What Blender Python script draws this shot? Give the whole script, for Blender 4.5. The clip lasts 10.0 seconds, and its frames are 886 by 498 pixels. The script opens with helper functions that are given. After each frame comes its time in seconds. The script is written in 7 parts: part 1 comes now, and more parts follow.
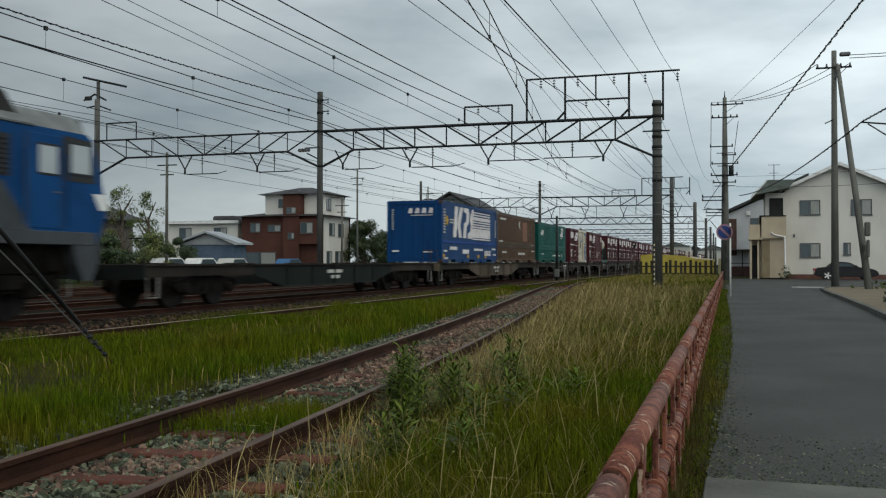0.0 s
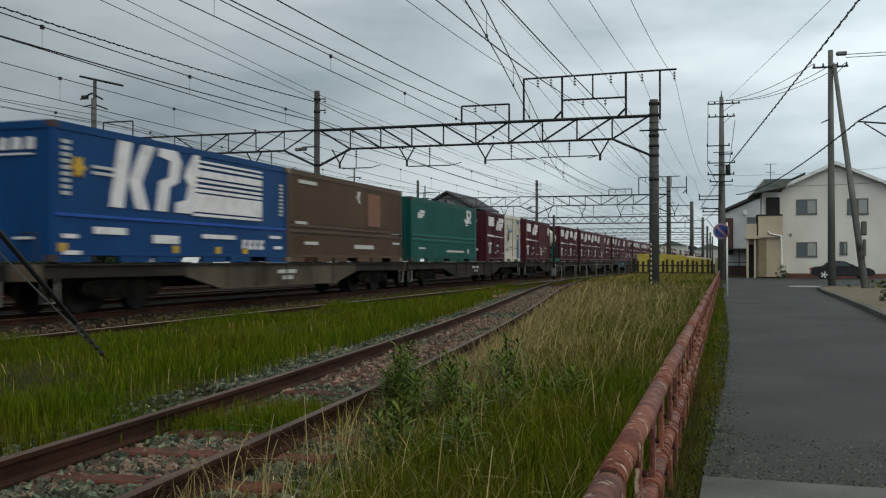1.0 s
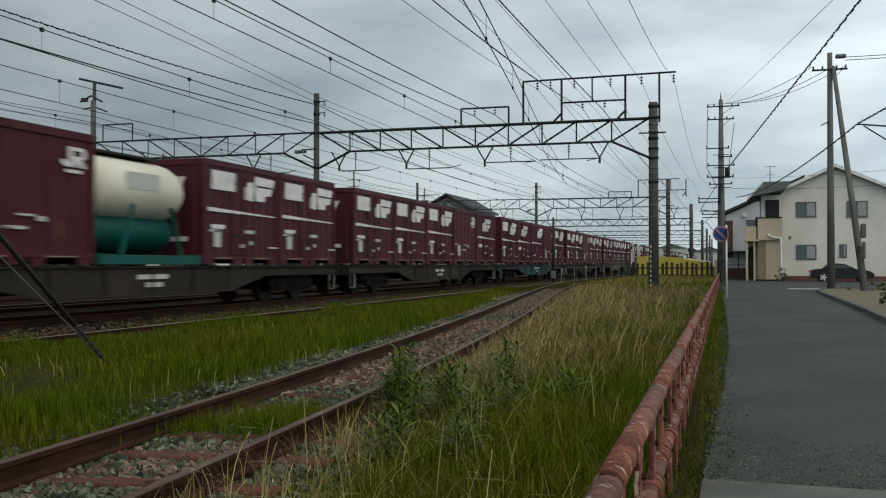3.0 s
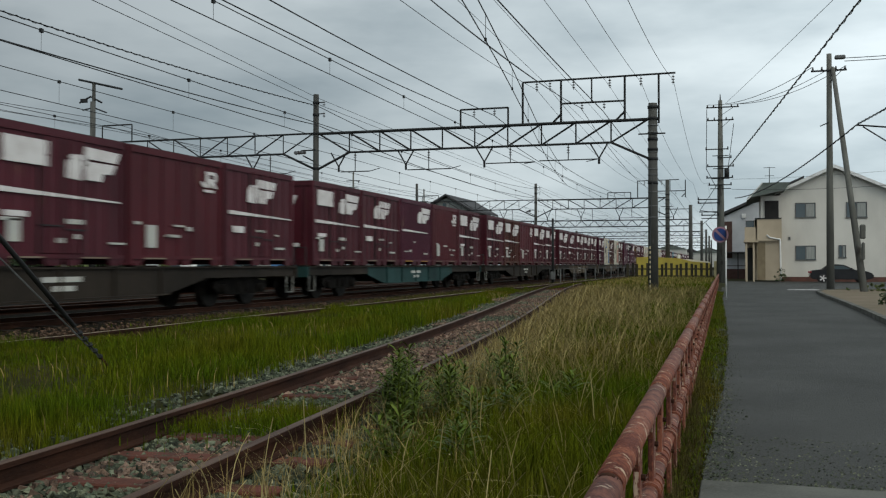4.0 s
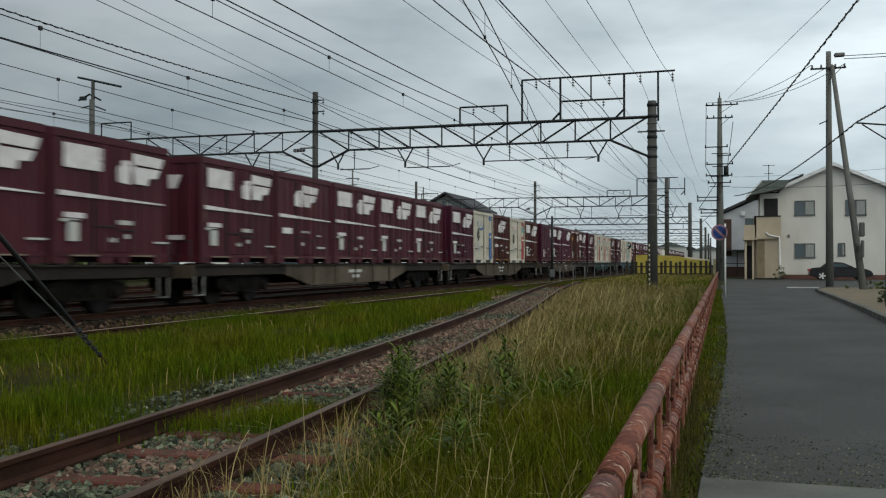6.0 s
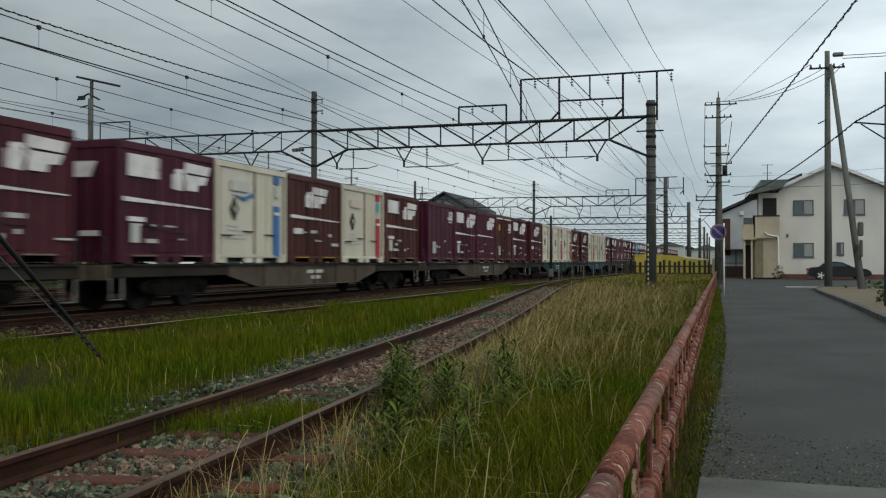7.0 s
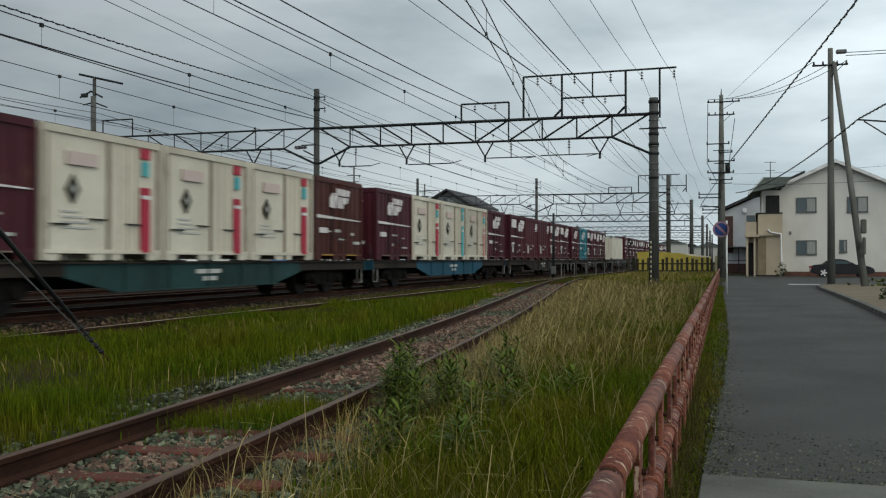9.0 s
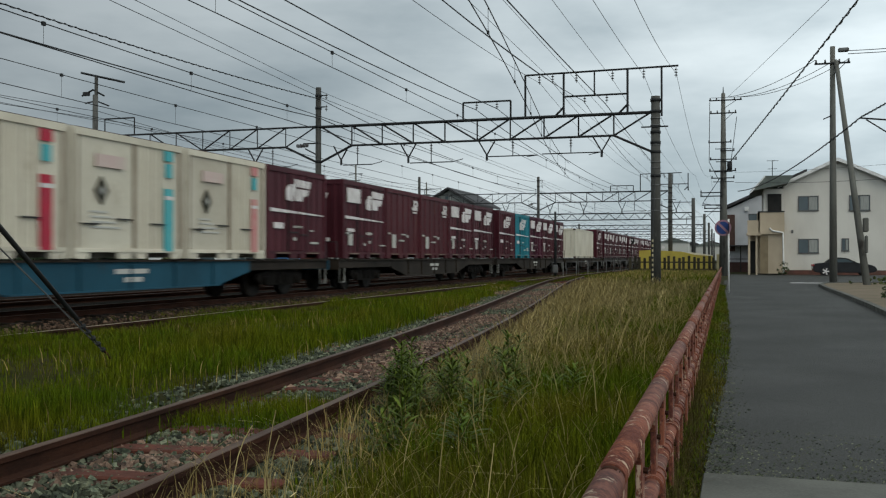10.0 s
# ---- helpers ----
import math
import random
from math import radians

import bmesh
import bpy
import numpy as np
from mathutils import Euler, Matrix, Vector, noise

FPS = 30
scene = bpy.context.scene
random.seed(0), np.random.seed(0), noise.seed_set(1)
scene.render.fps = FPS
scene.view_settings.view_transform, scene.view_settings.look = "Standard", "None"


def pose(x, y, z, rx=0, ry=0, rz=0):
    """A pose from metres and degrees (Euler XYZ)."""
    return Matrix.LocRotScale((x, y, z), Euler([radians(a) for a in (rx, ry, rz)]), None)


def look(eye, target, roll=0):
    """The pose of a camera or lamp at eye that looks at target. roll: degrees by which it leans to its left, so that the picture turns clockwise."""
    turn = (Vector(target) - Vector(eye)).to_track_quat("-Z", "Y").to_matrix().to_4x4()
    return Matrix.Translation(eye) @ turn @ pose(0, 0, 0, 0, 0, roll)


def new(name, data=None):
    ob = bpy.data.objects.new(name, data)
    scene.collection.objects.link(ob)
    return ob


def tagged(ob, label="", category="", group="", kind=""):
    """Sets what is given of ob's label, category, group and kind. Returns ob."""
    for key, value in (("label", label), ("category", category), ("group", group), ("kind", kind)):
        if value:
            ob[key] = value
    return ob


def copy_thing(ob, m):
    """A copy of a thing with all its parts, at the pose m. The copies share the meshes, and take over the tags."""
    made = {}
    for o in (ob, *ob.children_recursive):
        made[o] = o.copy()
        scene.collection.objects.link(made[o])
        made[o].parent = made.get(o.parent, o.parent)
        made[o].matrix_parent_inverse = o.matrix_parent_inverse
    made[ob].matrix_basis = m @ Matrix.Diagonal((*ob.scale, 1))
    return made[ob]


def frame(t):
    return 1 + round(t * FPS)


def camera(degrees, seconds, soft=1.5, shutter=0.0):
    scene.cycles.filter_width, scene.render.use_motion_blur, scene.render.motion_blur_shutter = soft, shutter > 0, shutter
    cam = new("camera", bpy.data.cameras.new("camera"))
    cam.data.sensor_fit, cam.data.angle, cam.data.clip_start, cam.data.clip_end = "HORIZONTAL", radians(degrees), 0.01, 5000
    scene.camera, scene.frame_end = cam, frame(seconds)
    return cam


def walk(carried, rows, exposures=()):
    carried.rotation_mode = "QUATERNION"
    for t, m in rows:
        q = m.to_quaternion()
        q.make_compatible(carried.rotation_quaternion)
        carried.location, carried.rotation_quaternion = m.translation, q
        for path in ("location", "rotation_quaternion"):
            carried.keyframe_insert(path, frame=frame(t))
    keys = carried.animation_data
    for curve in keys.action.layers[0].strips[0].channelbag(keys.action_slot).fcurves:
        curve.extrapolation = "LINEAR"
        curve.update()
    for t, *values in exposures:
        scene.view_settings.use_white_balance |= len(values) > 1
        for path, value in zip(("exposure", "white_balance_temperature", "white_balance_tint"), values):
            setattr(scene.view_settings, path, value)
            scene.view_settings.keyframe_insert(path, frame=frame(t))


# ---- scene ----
# camera: handheld on the spot, so it only sways a little
cam = camera(50.13, 10.0, soft=1.2, shutter=0.3)
EYE = (0.0, 0.0, 1.05)
SWAY = [(0.0, 7.3, -4.5), (0.5, 3.0, -6.0), (1.0, 2.0, -6.0), (1.5, 1.6, -5.7), (2.0, 1.5, -5.0), (2.5, 1.5, -3.2),
        (4.0, 0.2, 0.0), (4.5, 0.0, 0.0), (5.0, 1.5, -1.5), (5.5, 0.5, -3.0), (7.0, -3.0, -4.8), (7.5, -3.2, -5.0),
        (8.0, -3.0, -6.2), (8.5, -0.6, -9.0), (9.0, 1.5, -9.3), (9.5, 2.6, -10.5), (10.0, 4.6, -12.0)]
walk(cam, [(t, pose(*EYE, 90.939 + math.degrees(dy / 1676), 0, 17.134 + math.degrees(dx / 1676))) for t, dx, dy in SWAY])

# overcast daylight
world = bpy.data.worlds.new("sky")
scene.world = world
world.use_nodes = True
wn, wl = world.node_tree.nodes, world.node_tree.links
wn.clear()
w_out = wn.new("ShaderNodeOutputWorld")
w_bg = wn.new("ShaderNodeBackground")
w_sky = wn.new("ShaderNodeTexSky")
w_sky.sky_type, w_sky.sun_disc = "NISHITA", False
w_sky.sun_elevation, w_sky.sun_rotation = radians(52), radians(120)
w_sky.air_density, w_sky.dust_density = 1.0, 2.0
w_tc = wn.new("ShaderNodeTexCoord")
w_map = wn.new("ShaderNodeMapping")
w_map.inputs["Scale"].default_value = (1.0, 1.0, 3.2)
w_n1 = wn.new("ShaderNodeTexNoise")
w_n1.inputs["Scale"].default_value, w_n1.inputs["Detail"].default_value, w_n1.inputs["Roughness"].default_value = 2.6, 6.0, 0.52
w_ramp = wn.new("ShaderNodeValToRGB")
w_ramp.color_ramp.elements[0].position, w_ramp.color_ramp.elements[0].color = 0.34, (2.95, 3.62, 3.95, 1)
w_ramp.color_ramp.elements[1].position, w_ramp.color_ramp.elements[1].color = 0.62, (5.95, 6.7, 6.95, 1)
w_dot = wn.new("ShaderNodeVectorMath")
w_dot.operation = "DOT_PRODUCT"
w_dot.inputs[1].default_value = (0.95, -0.31, 0.0)
w_range = wn.new("ShaderNodeMapRange")
w_range.inputs["From Min"].default_value, w_range.inputs["From Max"].default_value = -0.86, 0.3
w_range.inputs["To Min"].default_value, w_range.inputs["To Max"].default_value = 0.52, 1.74
w_gain = wn.new("ShaderNodeVectorMath")
w_gain.operation = "SCALE"
wl.new(w_tc.outputs["Generated"], w_dot.inputs[0])
wl.new(w_dot.outputs["Value"], w_range.inputs["Value"])
wl.new(w_ramp.outputs["Color"], w_gain.inputs[0])
wl.new(w_range.outputs[0], w_gain.inputs["Scale"])
w_mix = wn.new("ShaderNodeMix")
w_mix.data_type = "RGBA"
w_mix.inputs["Factor"].default_value = 0.94
w_bg.inputs["Strength"].default_value = 0.1
wl.new(w_tc.outputs["Generated"], w_map.inputs["Vector"])
wl.new(w_map.outputs["Vector"], w_n1.inputs["Vector"])
wl.new(w_n1.outputs["Fac"], w_ramp.inputs["Fac"])
wl.new(w_sky.outputs["Color"], w_mix.inputs["A"])
wl.new(w_gain.outputs[0], w_mix.inputs["B"])
wl.new(w_mix.outputs["Result"], w_bg.inputs["Color"])
wl.new(w_bg.outputs["Background"], w_out.inputs["Surface"])
sun = new("sun", bpy.data.lights.new("sun", "SUN"))
sun.data.energy, sun.data.angle, sun.data.color = 0.7, radians(50), (1.0, 0.86, 0.62)
sun.matrix_world = look((70, -40, 100), (0, 20, 0))
scene.view_settings.exposure = 0.30


# ---- materials ----
def mat(name, base, other=None, scale=3.0, rough=0.7, metal=0.0, fine=40.0, bump=0.2, depth=0.01, spread=(0.35, 0.65), vary=0.0,
        spots=None, spot_scale=1.2, spot_at=(0.58, 0.66), island=False, stretch=(1, 1, 1), spec=0.22, grain=0.4):
    """Two scales of noise between two colours, optional patches of a third, fine relief."""
    m = bpy.data.materials.new(name)
    m.use_nodes = True
    n, l = m.node_tree.nodes, m.node_tree.links
    b = n["Principled BSDF"]
    b.inputs["Metallic"].default_value = metal
    b.inputs["Specular IOR Level"].default_value = spec
    other = other or tuple(c * 0.75 for c in base)
    base, other = [tuple(c * 0.86 for c in v) for v in (base, other)]
    spots = spots and tuple(c * 0.86 for c in spots)
    tc = n.new("ShaderNodeTexCoord")
    mp = n.new("ShaderNodeMapping")
    mp.inputs["Scale"].default_value = stretch
    l.new(tc.outputs["Object"], mp.inputs["Vector"])
    info = n.new("ShaderNodeObjectInfo")
    off = n.new("ShaderNodeVectorMath")
    off.operation = "SCALE"
    off.inputs["Scale"].default_value = 37.0
    comb = n.new("ShaderNodeCombineXYZ")
    for k in ("X", "Y", "Z"):
        l.new(info.outputs["Random"], comb.inputs[k])
    l.new(comb.outputs[0], off.inputs[0])
    l.new(off.outputs[0], mp.inputs["Location"])
    n1 = n.new("ShaderNodeTexNoise")
    n1.inputs["Scale"].default_value, n1.inputs["Detail"].default_value = scale, 5.0
    n2 = n.new("ShaderNodeTexNoise")
    n2.inputs["Scale"].default_value, n2.inputs["Detail"].default_value = fine, 3.0
    l.new(mp.outputs[0], n1.inputs["Vector"])
    l.new(mp.outputs[0], n2.inputs["Vector"])
    ad = n.new("ShaderNodeMath")
    ad.operation = "MULTIPLY_ADD"
    ad.inputs[1].default_value, ad.inputs[2].default_value = grain, -grain / 2
    l.new(n2.outputs["Fac"], ad.inputs[0])
    su = n.new("ShaderNodeMath")
    l.new(n1.outputs["Fac"], su.inputs[0])
    l.new(ad.outputs[0], su.inputs[1])
    rp = n.new("ShaderNodeValToRGB")
    rp.color_ramp.elements[0].position, rp.color_ramp.elements[1].position = spread
    rp.color_ramp.elements[0].color, rp.color_ramp.elements[1].color = (*base, 1), (*other, 1)
    l.new(su.outputs[0], rp.inputs["Fac"])
    col = rp.outputs["Color"]
    if spots:
        n3 = n.new("ShaderNodeTexNoise")
        n3.inputs["Scale"].default_value, n3.inputs["Detail"].default_value, n3.inputs["Roughness"].default_value = spot_scale, 8.0, 0.65
        l.new(mp.outputs[0], n3.inputs["Vector"])
        r3 = n.new("ShaderNodeValToRGB")
        r3.color_ramp.elements[0].position, r3.color_ramp.elements[1].position = spot_at
        l.new(n3.outputs["Fac"], r3.inputs["Fac"])
        mx = n.new("ShaderNodeMix")
        mx.data_type = "RGBA"
        mx.inputs["B"].default_value = (*spots, 1)
        l.new(r3.outputs["Color"], mx.inputs["Factor"])
        l.new(col, mx.inputs["A"])
        col = mx.outputs["Result"]
    if vary:
        hs = n.new("ShaderNodeHueSaturation")
        mr = n.new("ShaderNodeMapRange")
        mr.inputs["To Min"].default_value, mr.inputs["To Max"].default_value = 1 - vary, 1 + vary
        if island:
            l.new(n.new("ShaderNodeNewGeometry").outputs["Random Per Island"], mr.inputs["Value"])
        else:
            l.new(info.outputs["Random"], mr.inputs["Value"])
        l.new(mr.outputs[0], hs.inputs["Value"])
        l.new(col, hs.inputs["Color"])
        col = hs.outputs["Color"]
    l.new(col, b.inputs["Base Color"])
    rr = n.new("ShaderNodeMapRange")
    rr.inputs["To Min"].default_value, rr.inputs["To Max"].default_value = max(0.02, rough - 0.12), min(1, rough + 0.12)
    l.new(n1.outputs["Fac"], rr.inputs["Value"])
    l.new(rr.outputs[0], b.inputs["Roughness"])
    if bump:
        bp = n.new("ShaderNodeBump")
        bp.inputs["Strength"].default_value, bp.inputs["Distance"].default_value = bump, depth
        l.new(n2.outputs["Fac"], bp.inputs["Height"])
        l.new(bp.outputs[0], b.inputs["Normal"])
    return m


def glass_mat(name, tint=(0.05, 0.07, 0.08)):
    m = bpy.data.materials.new(name)
    m.use_nodes = True
    b = m.node_tree.nodes["Principled BSDF"]
    b.inputs["Base Color"].default_value = (*tint, 1)
    b.inputs["Roughness"].default_value = 0.06
    b.inputs["Specular IOR Level"].default_value = 0.35
    return m


M_EARTH = mat("earth", (0.040, 0.033, 0.011), (0.017, 0.020, 0.004), 0.9, 0.95, fine=25, bump=0.6, depth=0.03, spec=0.08)
# bed colours taken nearly black to stand in for shade under the train
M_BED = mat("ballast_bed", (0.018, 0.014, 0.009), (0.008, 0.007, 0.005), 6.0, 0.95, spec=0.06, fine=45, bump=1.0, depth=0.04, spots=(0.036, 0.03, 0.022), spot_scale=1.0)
M_ASPHALT = mat("asphalt", (0.049, 0.049, 0.043), (0.018, 0.018, 0.016), 0.5, 0.8, fine=85, spec=0.35, bump=1.0, depth=0.014, spread=(0.1, 0.9), grain=2.4, spots=(0.024, 0.024, 0.022), spot_scale=0.8, spot_at=(0.56, 0.70))
M_CONCRETE = mat("concrete", (0.12, 0.12, 0.105), (0.075, 0.075, 0.066), 1.6, 0.9, fine=60, bump=0.3, spots=(0.14, 0.135, 0.12), spot_scale=2.0)
M_POLE = mat("pole_concrete", (0.15, 0.15, 0.135), (0.095, 0.095, 0.085), 1.3, 0.9, fine=40, bump=0.3, stretch=(1, 1, 0.25), spots=(0.055, 0.05, 0.046), spot_scale=1.5)
M_MAST = mat("mast_concrete", (0.088, 0.088, 0.082), (0.048, 0.048, 0.045), 1.3, 0.9, fine=40, bump=0.3, stretch=(1, 1, 0.25), spots=(0.14, 0.14, 0.13), spot_scale=2.5, spot_at=(0.6, 0.7))
M_STEEL = mat("galvanised_steel", (0.026, 0.028, 0.029), (0.015, 0.016, 0.017), 2.0, 0.65, 0.1, fine=50, bump=0.1)
M_STEEL_PALE = mat("weathered_steel", (0.17, 0.175, 0.175), (0.10, 0.10, 0.10), 2.0, 0.6, 0.3, fine=50, bump=0.1)
M_WIRE = mat("cable", (0.012, 0.013, 0.014), (0.02, 0.02, 0.02), 2.0, 0.6, 0.0, bump=0)
M_INSUL = mat("insulator", (0.16, 0.17, 0.18), (0.07, 0.06, 0.06), 3.0, 0.35, 0.0, bump=0)
M_RAIL = mat("rusty_rail", (0.052, 0.021, 0.012), (0.026, 0.012, 0.008), 5.0, 0.85, 0.0, fine=70, bump=0.4, stretch=(1, 0.3, 1), spec=0.1)
M_RAILTOP = mat("worn_rail_head", (0.34, 0.29, 0.21), (0.17, 0.125, 0.085), 3.0, 0.5, 0.15, fine=40, bump=0.1, stretch=(4, 0.2, 1))
M_RAILTOP_RUST = mat("rusty_rail_head", (0.105, 0.062, 0.04), (0.055, 0.028, 0.018), 3.0, 0.55, 0.1, fine=40, bump=0.2, stretch=(4, 0.2, 1), spots=(0.16, 0.115, 0.08), spot_scale=2.5, spot_at=(0.6, 0.75))
# darkened sleeper colour: the train's shade painted into the main line sleepers
M_SLEEPER_SHADED = mat("shaded_sleeper", (0.026, 0.018, 0.013), (0.014, 0.011, 0.008), 4.0, 0.92, fine=40, bump=0.5, vary=0.25)
M_SLEEPER = mat("rusty_sleeper", (0.115, 0.034, 0.022), (0.05, 0.021, 0.014), 4.0, 0.92, fine=40, bump=0.5, spots=(0.12, 0.095, 0.07), spot_scale=3.0, vary=0.25)
M_SHOULDER = mat("brown_shoulder_stone", (0.115, 0.072, 0.05), (0.035, 0.025, 0.018), 8.0, 0.9, fine=60, bump=0.4, vary=0.6, island=True, spec=0.08)
M_BALLAST = mat("ballast_stone", (0.16, 0.17, 0.112), (0.038, 0.048, 0.031), 8.0, 0.9, fine=60, bump=0.4, vary=0.72, island=True, spread=(0.3, 0.6))
M_BALLAST_RUST = mat("rusty_ballast_stone", (0.22, 0.145, 0.105), (0.06, 0.04, 0.03), 8.0, 0.9, fine=60, bump=0.4, vary=0.65, island=True)
M_GRASS = mat("grass_green", (0.052, 0.088, 0.003), (0.092, 0.102, 0.005), 0.9, 0.6, fine=2.0, bump=0, vary=0.5, island=True, spec=0.03, spots=(0.115, 0.094, 0.012), spot_scale=0.35, spot_at=(0.52, 0.72))
M_DRY = mat("grass_dry", (0.34, 0.25, 0.085), (0.19, 0.14, 0.04), 0.5, 0.7, fine=2.0, bump=0, vary=0.4, island=True, spec=0.25)
M_WITHER = mat("withered_weed", (0.085, 0.066, 0.026), (0.05, 0.042, 0.012), 0.8, 0.8, fine=3.0, bump=0, vary=0.5, island=True, spec=0.05)
M_STRAW = mat("straw_stalk", (0.52, 0.42, 0.2), (0.36, 0.285, 0.12), 0.5, 0.7, fine=2.0, bump=0, vary=0.4, island=True, spec=0.1)
M_WEED = mat("weed_leaf", (0.050, 0.084, 0.007), (0.082, 0.108, 0.012), 1.5, 0.55, fine=12, bump=0, vary=0.35, island=True, spec=0.1)
M_LEAF = mat("tree_leaf", (0.022, 0.042, 0.014), (0.045, 0.065, 0.02), 0.6, 0.6, fine=3, bump=0, vary=0.5, island=True, spec=0.3)
M_LEAF_PALE = mat("shrub_leaf", (0.06, 0.09, 0.025), (0.11, 0.125, 0.035), 0.6, 0.6, fine=3, bump=0, vary=0.5, island=True, spec=0.3)
M_BARK = mat("bark", (0.10, 0.08, 0.06), (0.05, 0.04, 0.03), 5.0, 0.95, fine=30, bump=0.6)
M_FENCE = mat("red_fence_paint", (0.23, 0.075, 0.042), (0.085, 0.025, 0.018), 9.0, 0.72, fine=90, bump=0.8, depth=0.006, spots=(0.46, 0.33, 0.24), spot_scale=14.0, spot_at=(0.575, 0.62), stretch=(1.0, 1.7, 0.55), grain=0.9)
M_WHITE = mat("white_paint", (0.75, 0.75, 0.74), (0.6, 0.6, 0.58), 2.5, 0.6, fine=30, bump=0.05)
M_YELLOW = mat("yellow_paint", (0.5, 0.4, 0.07), (0.4, 0.31, 0.06), 1.5, 0.55, fine=30, bump=0.05)
M_BLACK = mat("black_rubber", (0.016, 0.016, 0.017), (0.026, 0.026, 0.026), 4.0, 0.6, fine=40, bump=0.1)
M_GLASS = glass_mat("window_glass")


# ---- mesh helpers ----
def bm_box(bm, x0, x1, y0, y1, z0, z1, bevel=0.0):
    vs = [bm.verts.new(p) for p in ((x0, y0, z0), (x1, y0, z0), (x1, y1, z0), (x0, y1, z0), (x0, y0, z1), (x1, y0, z1), (x1, y1, z1), (x0, y1, z1))]
    fs = [bm.faces.new([vs[i] for i in f]) for f in ((3, 2, 1, 0), (4, 5, 6, 7), (0, 1, 5, 4), (1, 2, 6, 5), (2, 3, 7, 6), (3, 0, 4, 7))]
    if bevel:
        bmesh.ops.bevel(bm, geom=list({e for f in fs for e in f.edges}), offset=bevel, segments=1, affect="EDGES")
    return bm


def bm_tube(bm, a, b, r0, r1=None, sides=8, cap=True):
    a, b = Vector(a), Vector(b)
    r1 = r0 if r1 is None else r1
    q = (b - a).to_track_quat("Z", "Y")
    rings = []
    for p, r in ((a, r0), (b, r1)):
        rings.append([bm.verts.new(p + q @ Vector((r * math.cos(2 * math.pi * i / sides), r * math.sin(2 * math.pi * i / sides), 0))) for i in range(sides)])
    for i in range(sides):
        f = bm.faces.new((rings[0][i], rings[0][(i + 1) % sides], rings[1][(i + 1) % sides], rings[1][i]))
        f.smooth = sides > 6
    if cap:
        bm.faces.new(rings[0][::-1])
        bm.faces.new(rings[1])
    return bm


def bm_path(bm, pts, r, sides=5):
    """One bent tube through the points, its rings carried along without twist."""
    pts = [Vector(p) for p in pts]
    ways = [(b - a).normalized() for a, b in zip(pts, pts[1:])]
    side = ways[0].orthogonal().normalized()
    prev = None
    for k, p in enumerate(pts):
        a, b = ways[max(0, k - 1)], ways[min(k, len(ways) - 1)]
        t = (a + b).normalized()
        side = (side - t * side.dot(t)).normalized()
        up = t.cross(side)
        grow = 1 / max(0.5, t.dot(b))
        ring = [bm.verts.new(p + (side * math.cos(2 * math.pi * i / sides) + up * math.sin(2 * math.pi * i / sides)) * (r * grow)) for i in range(sides)]
        if prev:
            for i in range(sides):
                bm.faces.new((prev[i], prev[(i + 1) % sides], ring[(i + 1) % sides], ring[i])).smooth = sides > 4
        prev = ring
    return bm


def bm_prism(bm, outline, axis, lo, hi):
    """Extrudes a 2D outline along an axis: 'x' takes (y, z), 'y' takes (x, z), 'z' takes (x, y)."""
    def put(p, d):
        return {"x": (d, p[0], p[1]), "y": (p[0], d, p[1]), "z": (p[0], p[1], d)}[axis]
    a = [bm.verts.new(put(p, lo)) for p in outline]
    b = [bm.verts.new(put(p, hi)) for p in outline]
    n = len(outline)
    for i in range(n):
        bm.faces.new((a[i], a[(i + 1) % n], b[(i + 1) % n], b[i]))
    bm.faces.new(a[::-1])
    bm.faces.new(b)
    return bm


def mesh_of(name, bm, material):
    bmesh.ops.recalc_face_normals(bm, faces=bm.faces[:])
    me = bpy.data.meshes.new(name)
    bm.to_mesh(me)
    bm.free()
    me.materials.append(material)
    return me


def part(name, bm, material, parent=None, label=""):
    ob = new(name, mesh_of(name, bm, material))
    if parent:
        ob.parent = parent
    return tagged(ob, label)


def empty(name, m, label, category, group="", kind=""):
    e = new(name)
    e.empty_display_size = 0.2
    e.matrix_basis = m
    return tagged(e, label, category, group, kind)


def raw(name, verts, faces, material, parent=None):
    me = bpy.data.meshes.new(name)
    me.from_pydata(verts, [], faces)
    me.materials.append(material)
    ob = new(name, me)
    if parent:
        ob.parent = parent
    return ob


def B(*boxes, bevel=0.0):
    bm = bmesh.new()
    for b in boxes:
        bm_box(bm, *b, bevel=bevel)
    return bm


# ---- ground, tracks, road ----
ROAD_Z = -0.25
MAIN_X, MID_X = -13.1, -9.43
RAIL_H = 0.15


def siding_x(y):
    y = min(y, 56.0)
    return -3.098 - 0.0445 * y - 0.00307 * y * y + 3.4e-5 * y ** 3


def ground_z(x, y):
    """Flat yard, a slight fall towards the fence, and low unevenness."""
    base = -0.2 if x < -1.2 else -0.2 - 0.06 * min(1, (x + 1.2) / 0.7)
    if x < -10.6 or x > -0.45 or y > 70:
        return base
    if abs(x - siding_x(min(max(y, 0), 54))) < 1.5:
        base -= 0.06
    return base + 0.035 * noise.noise((x * 0.8, y * 0.5, 3.0))


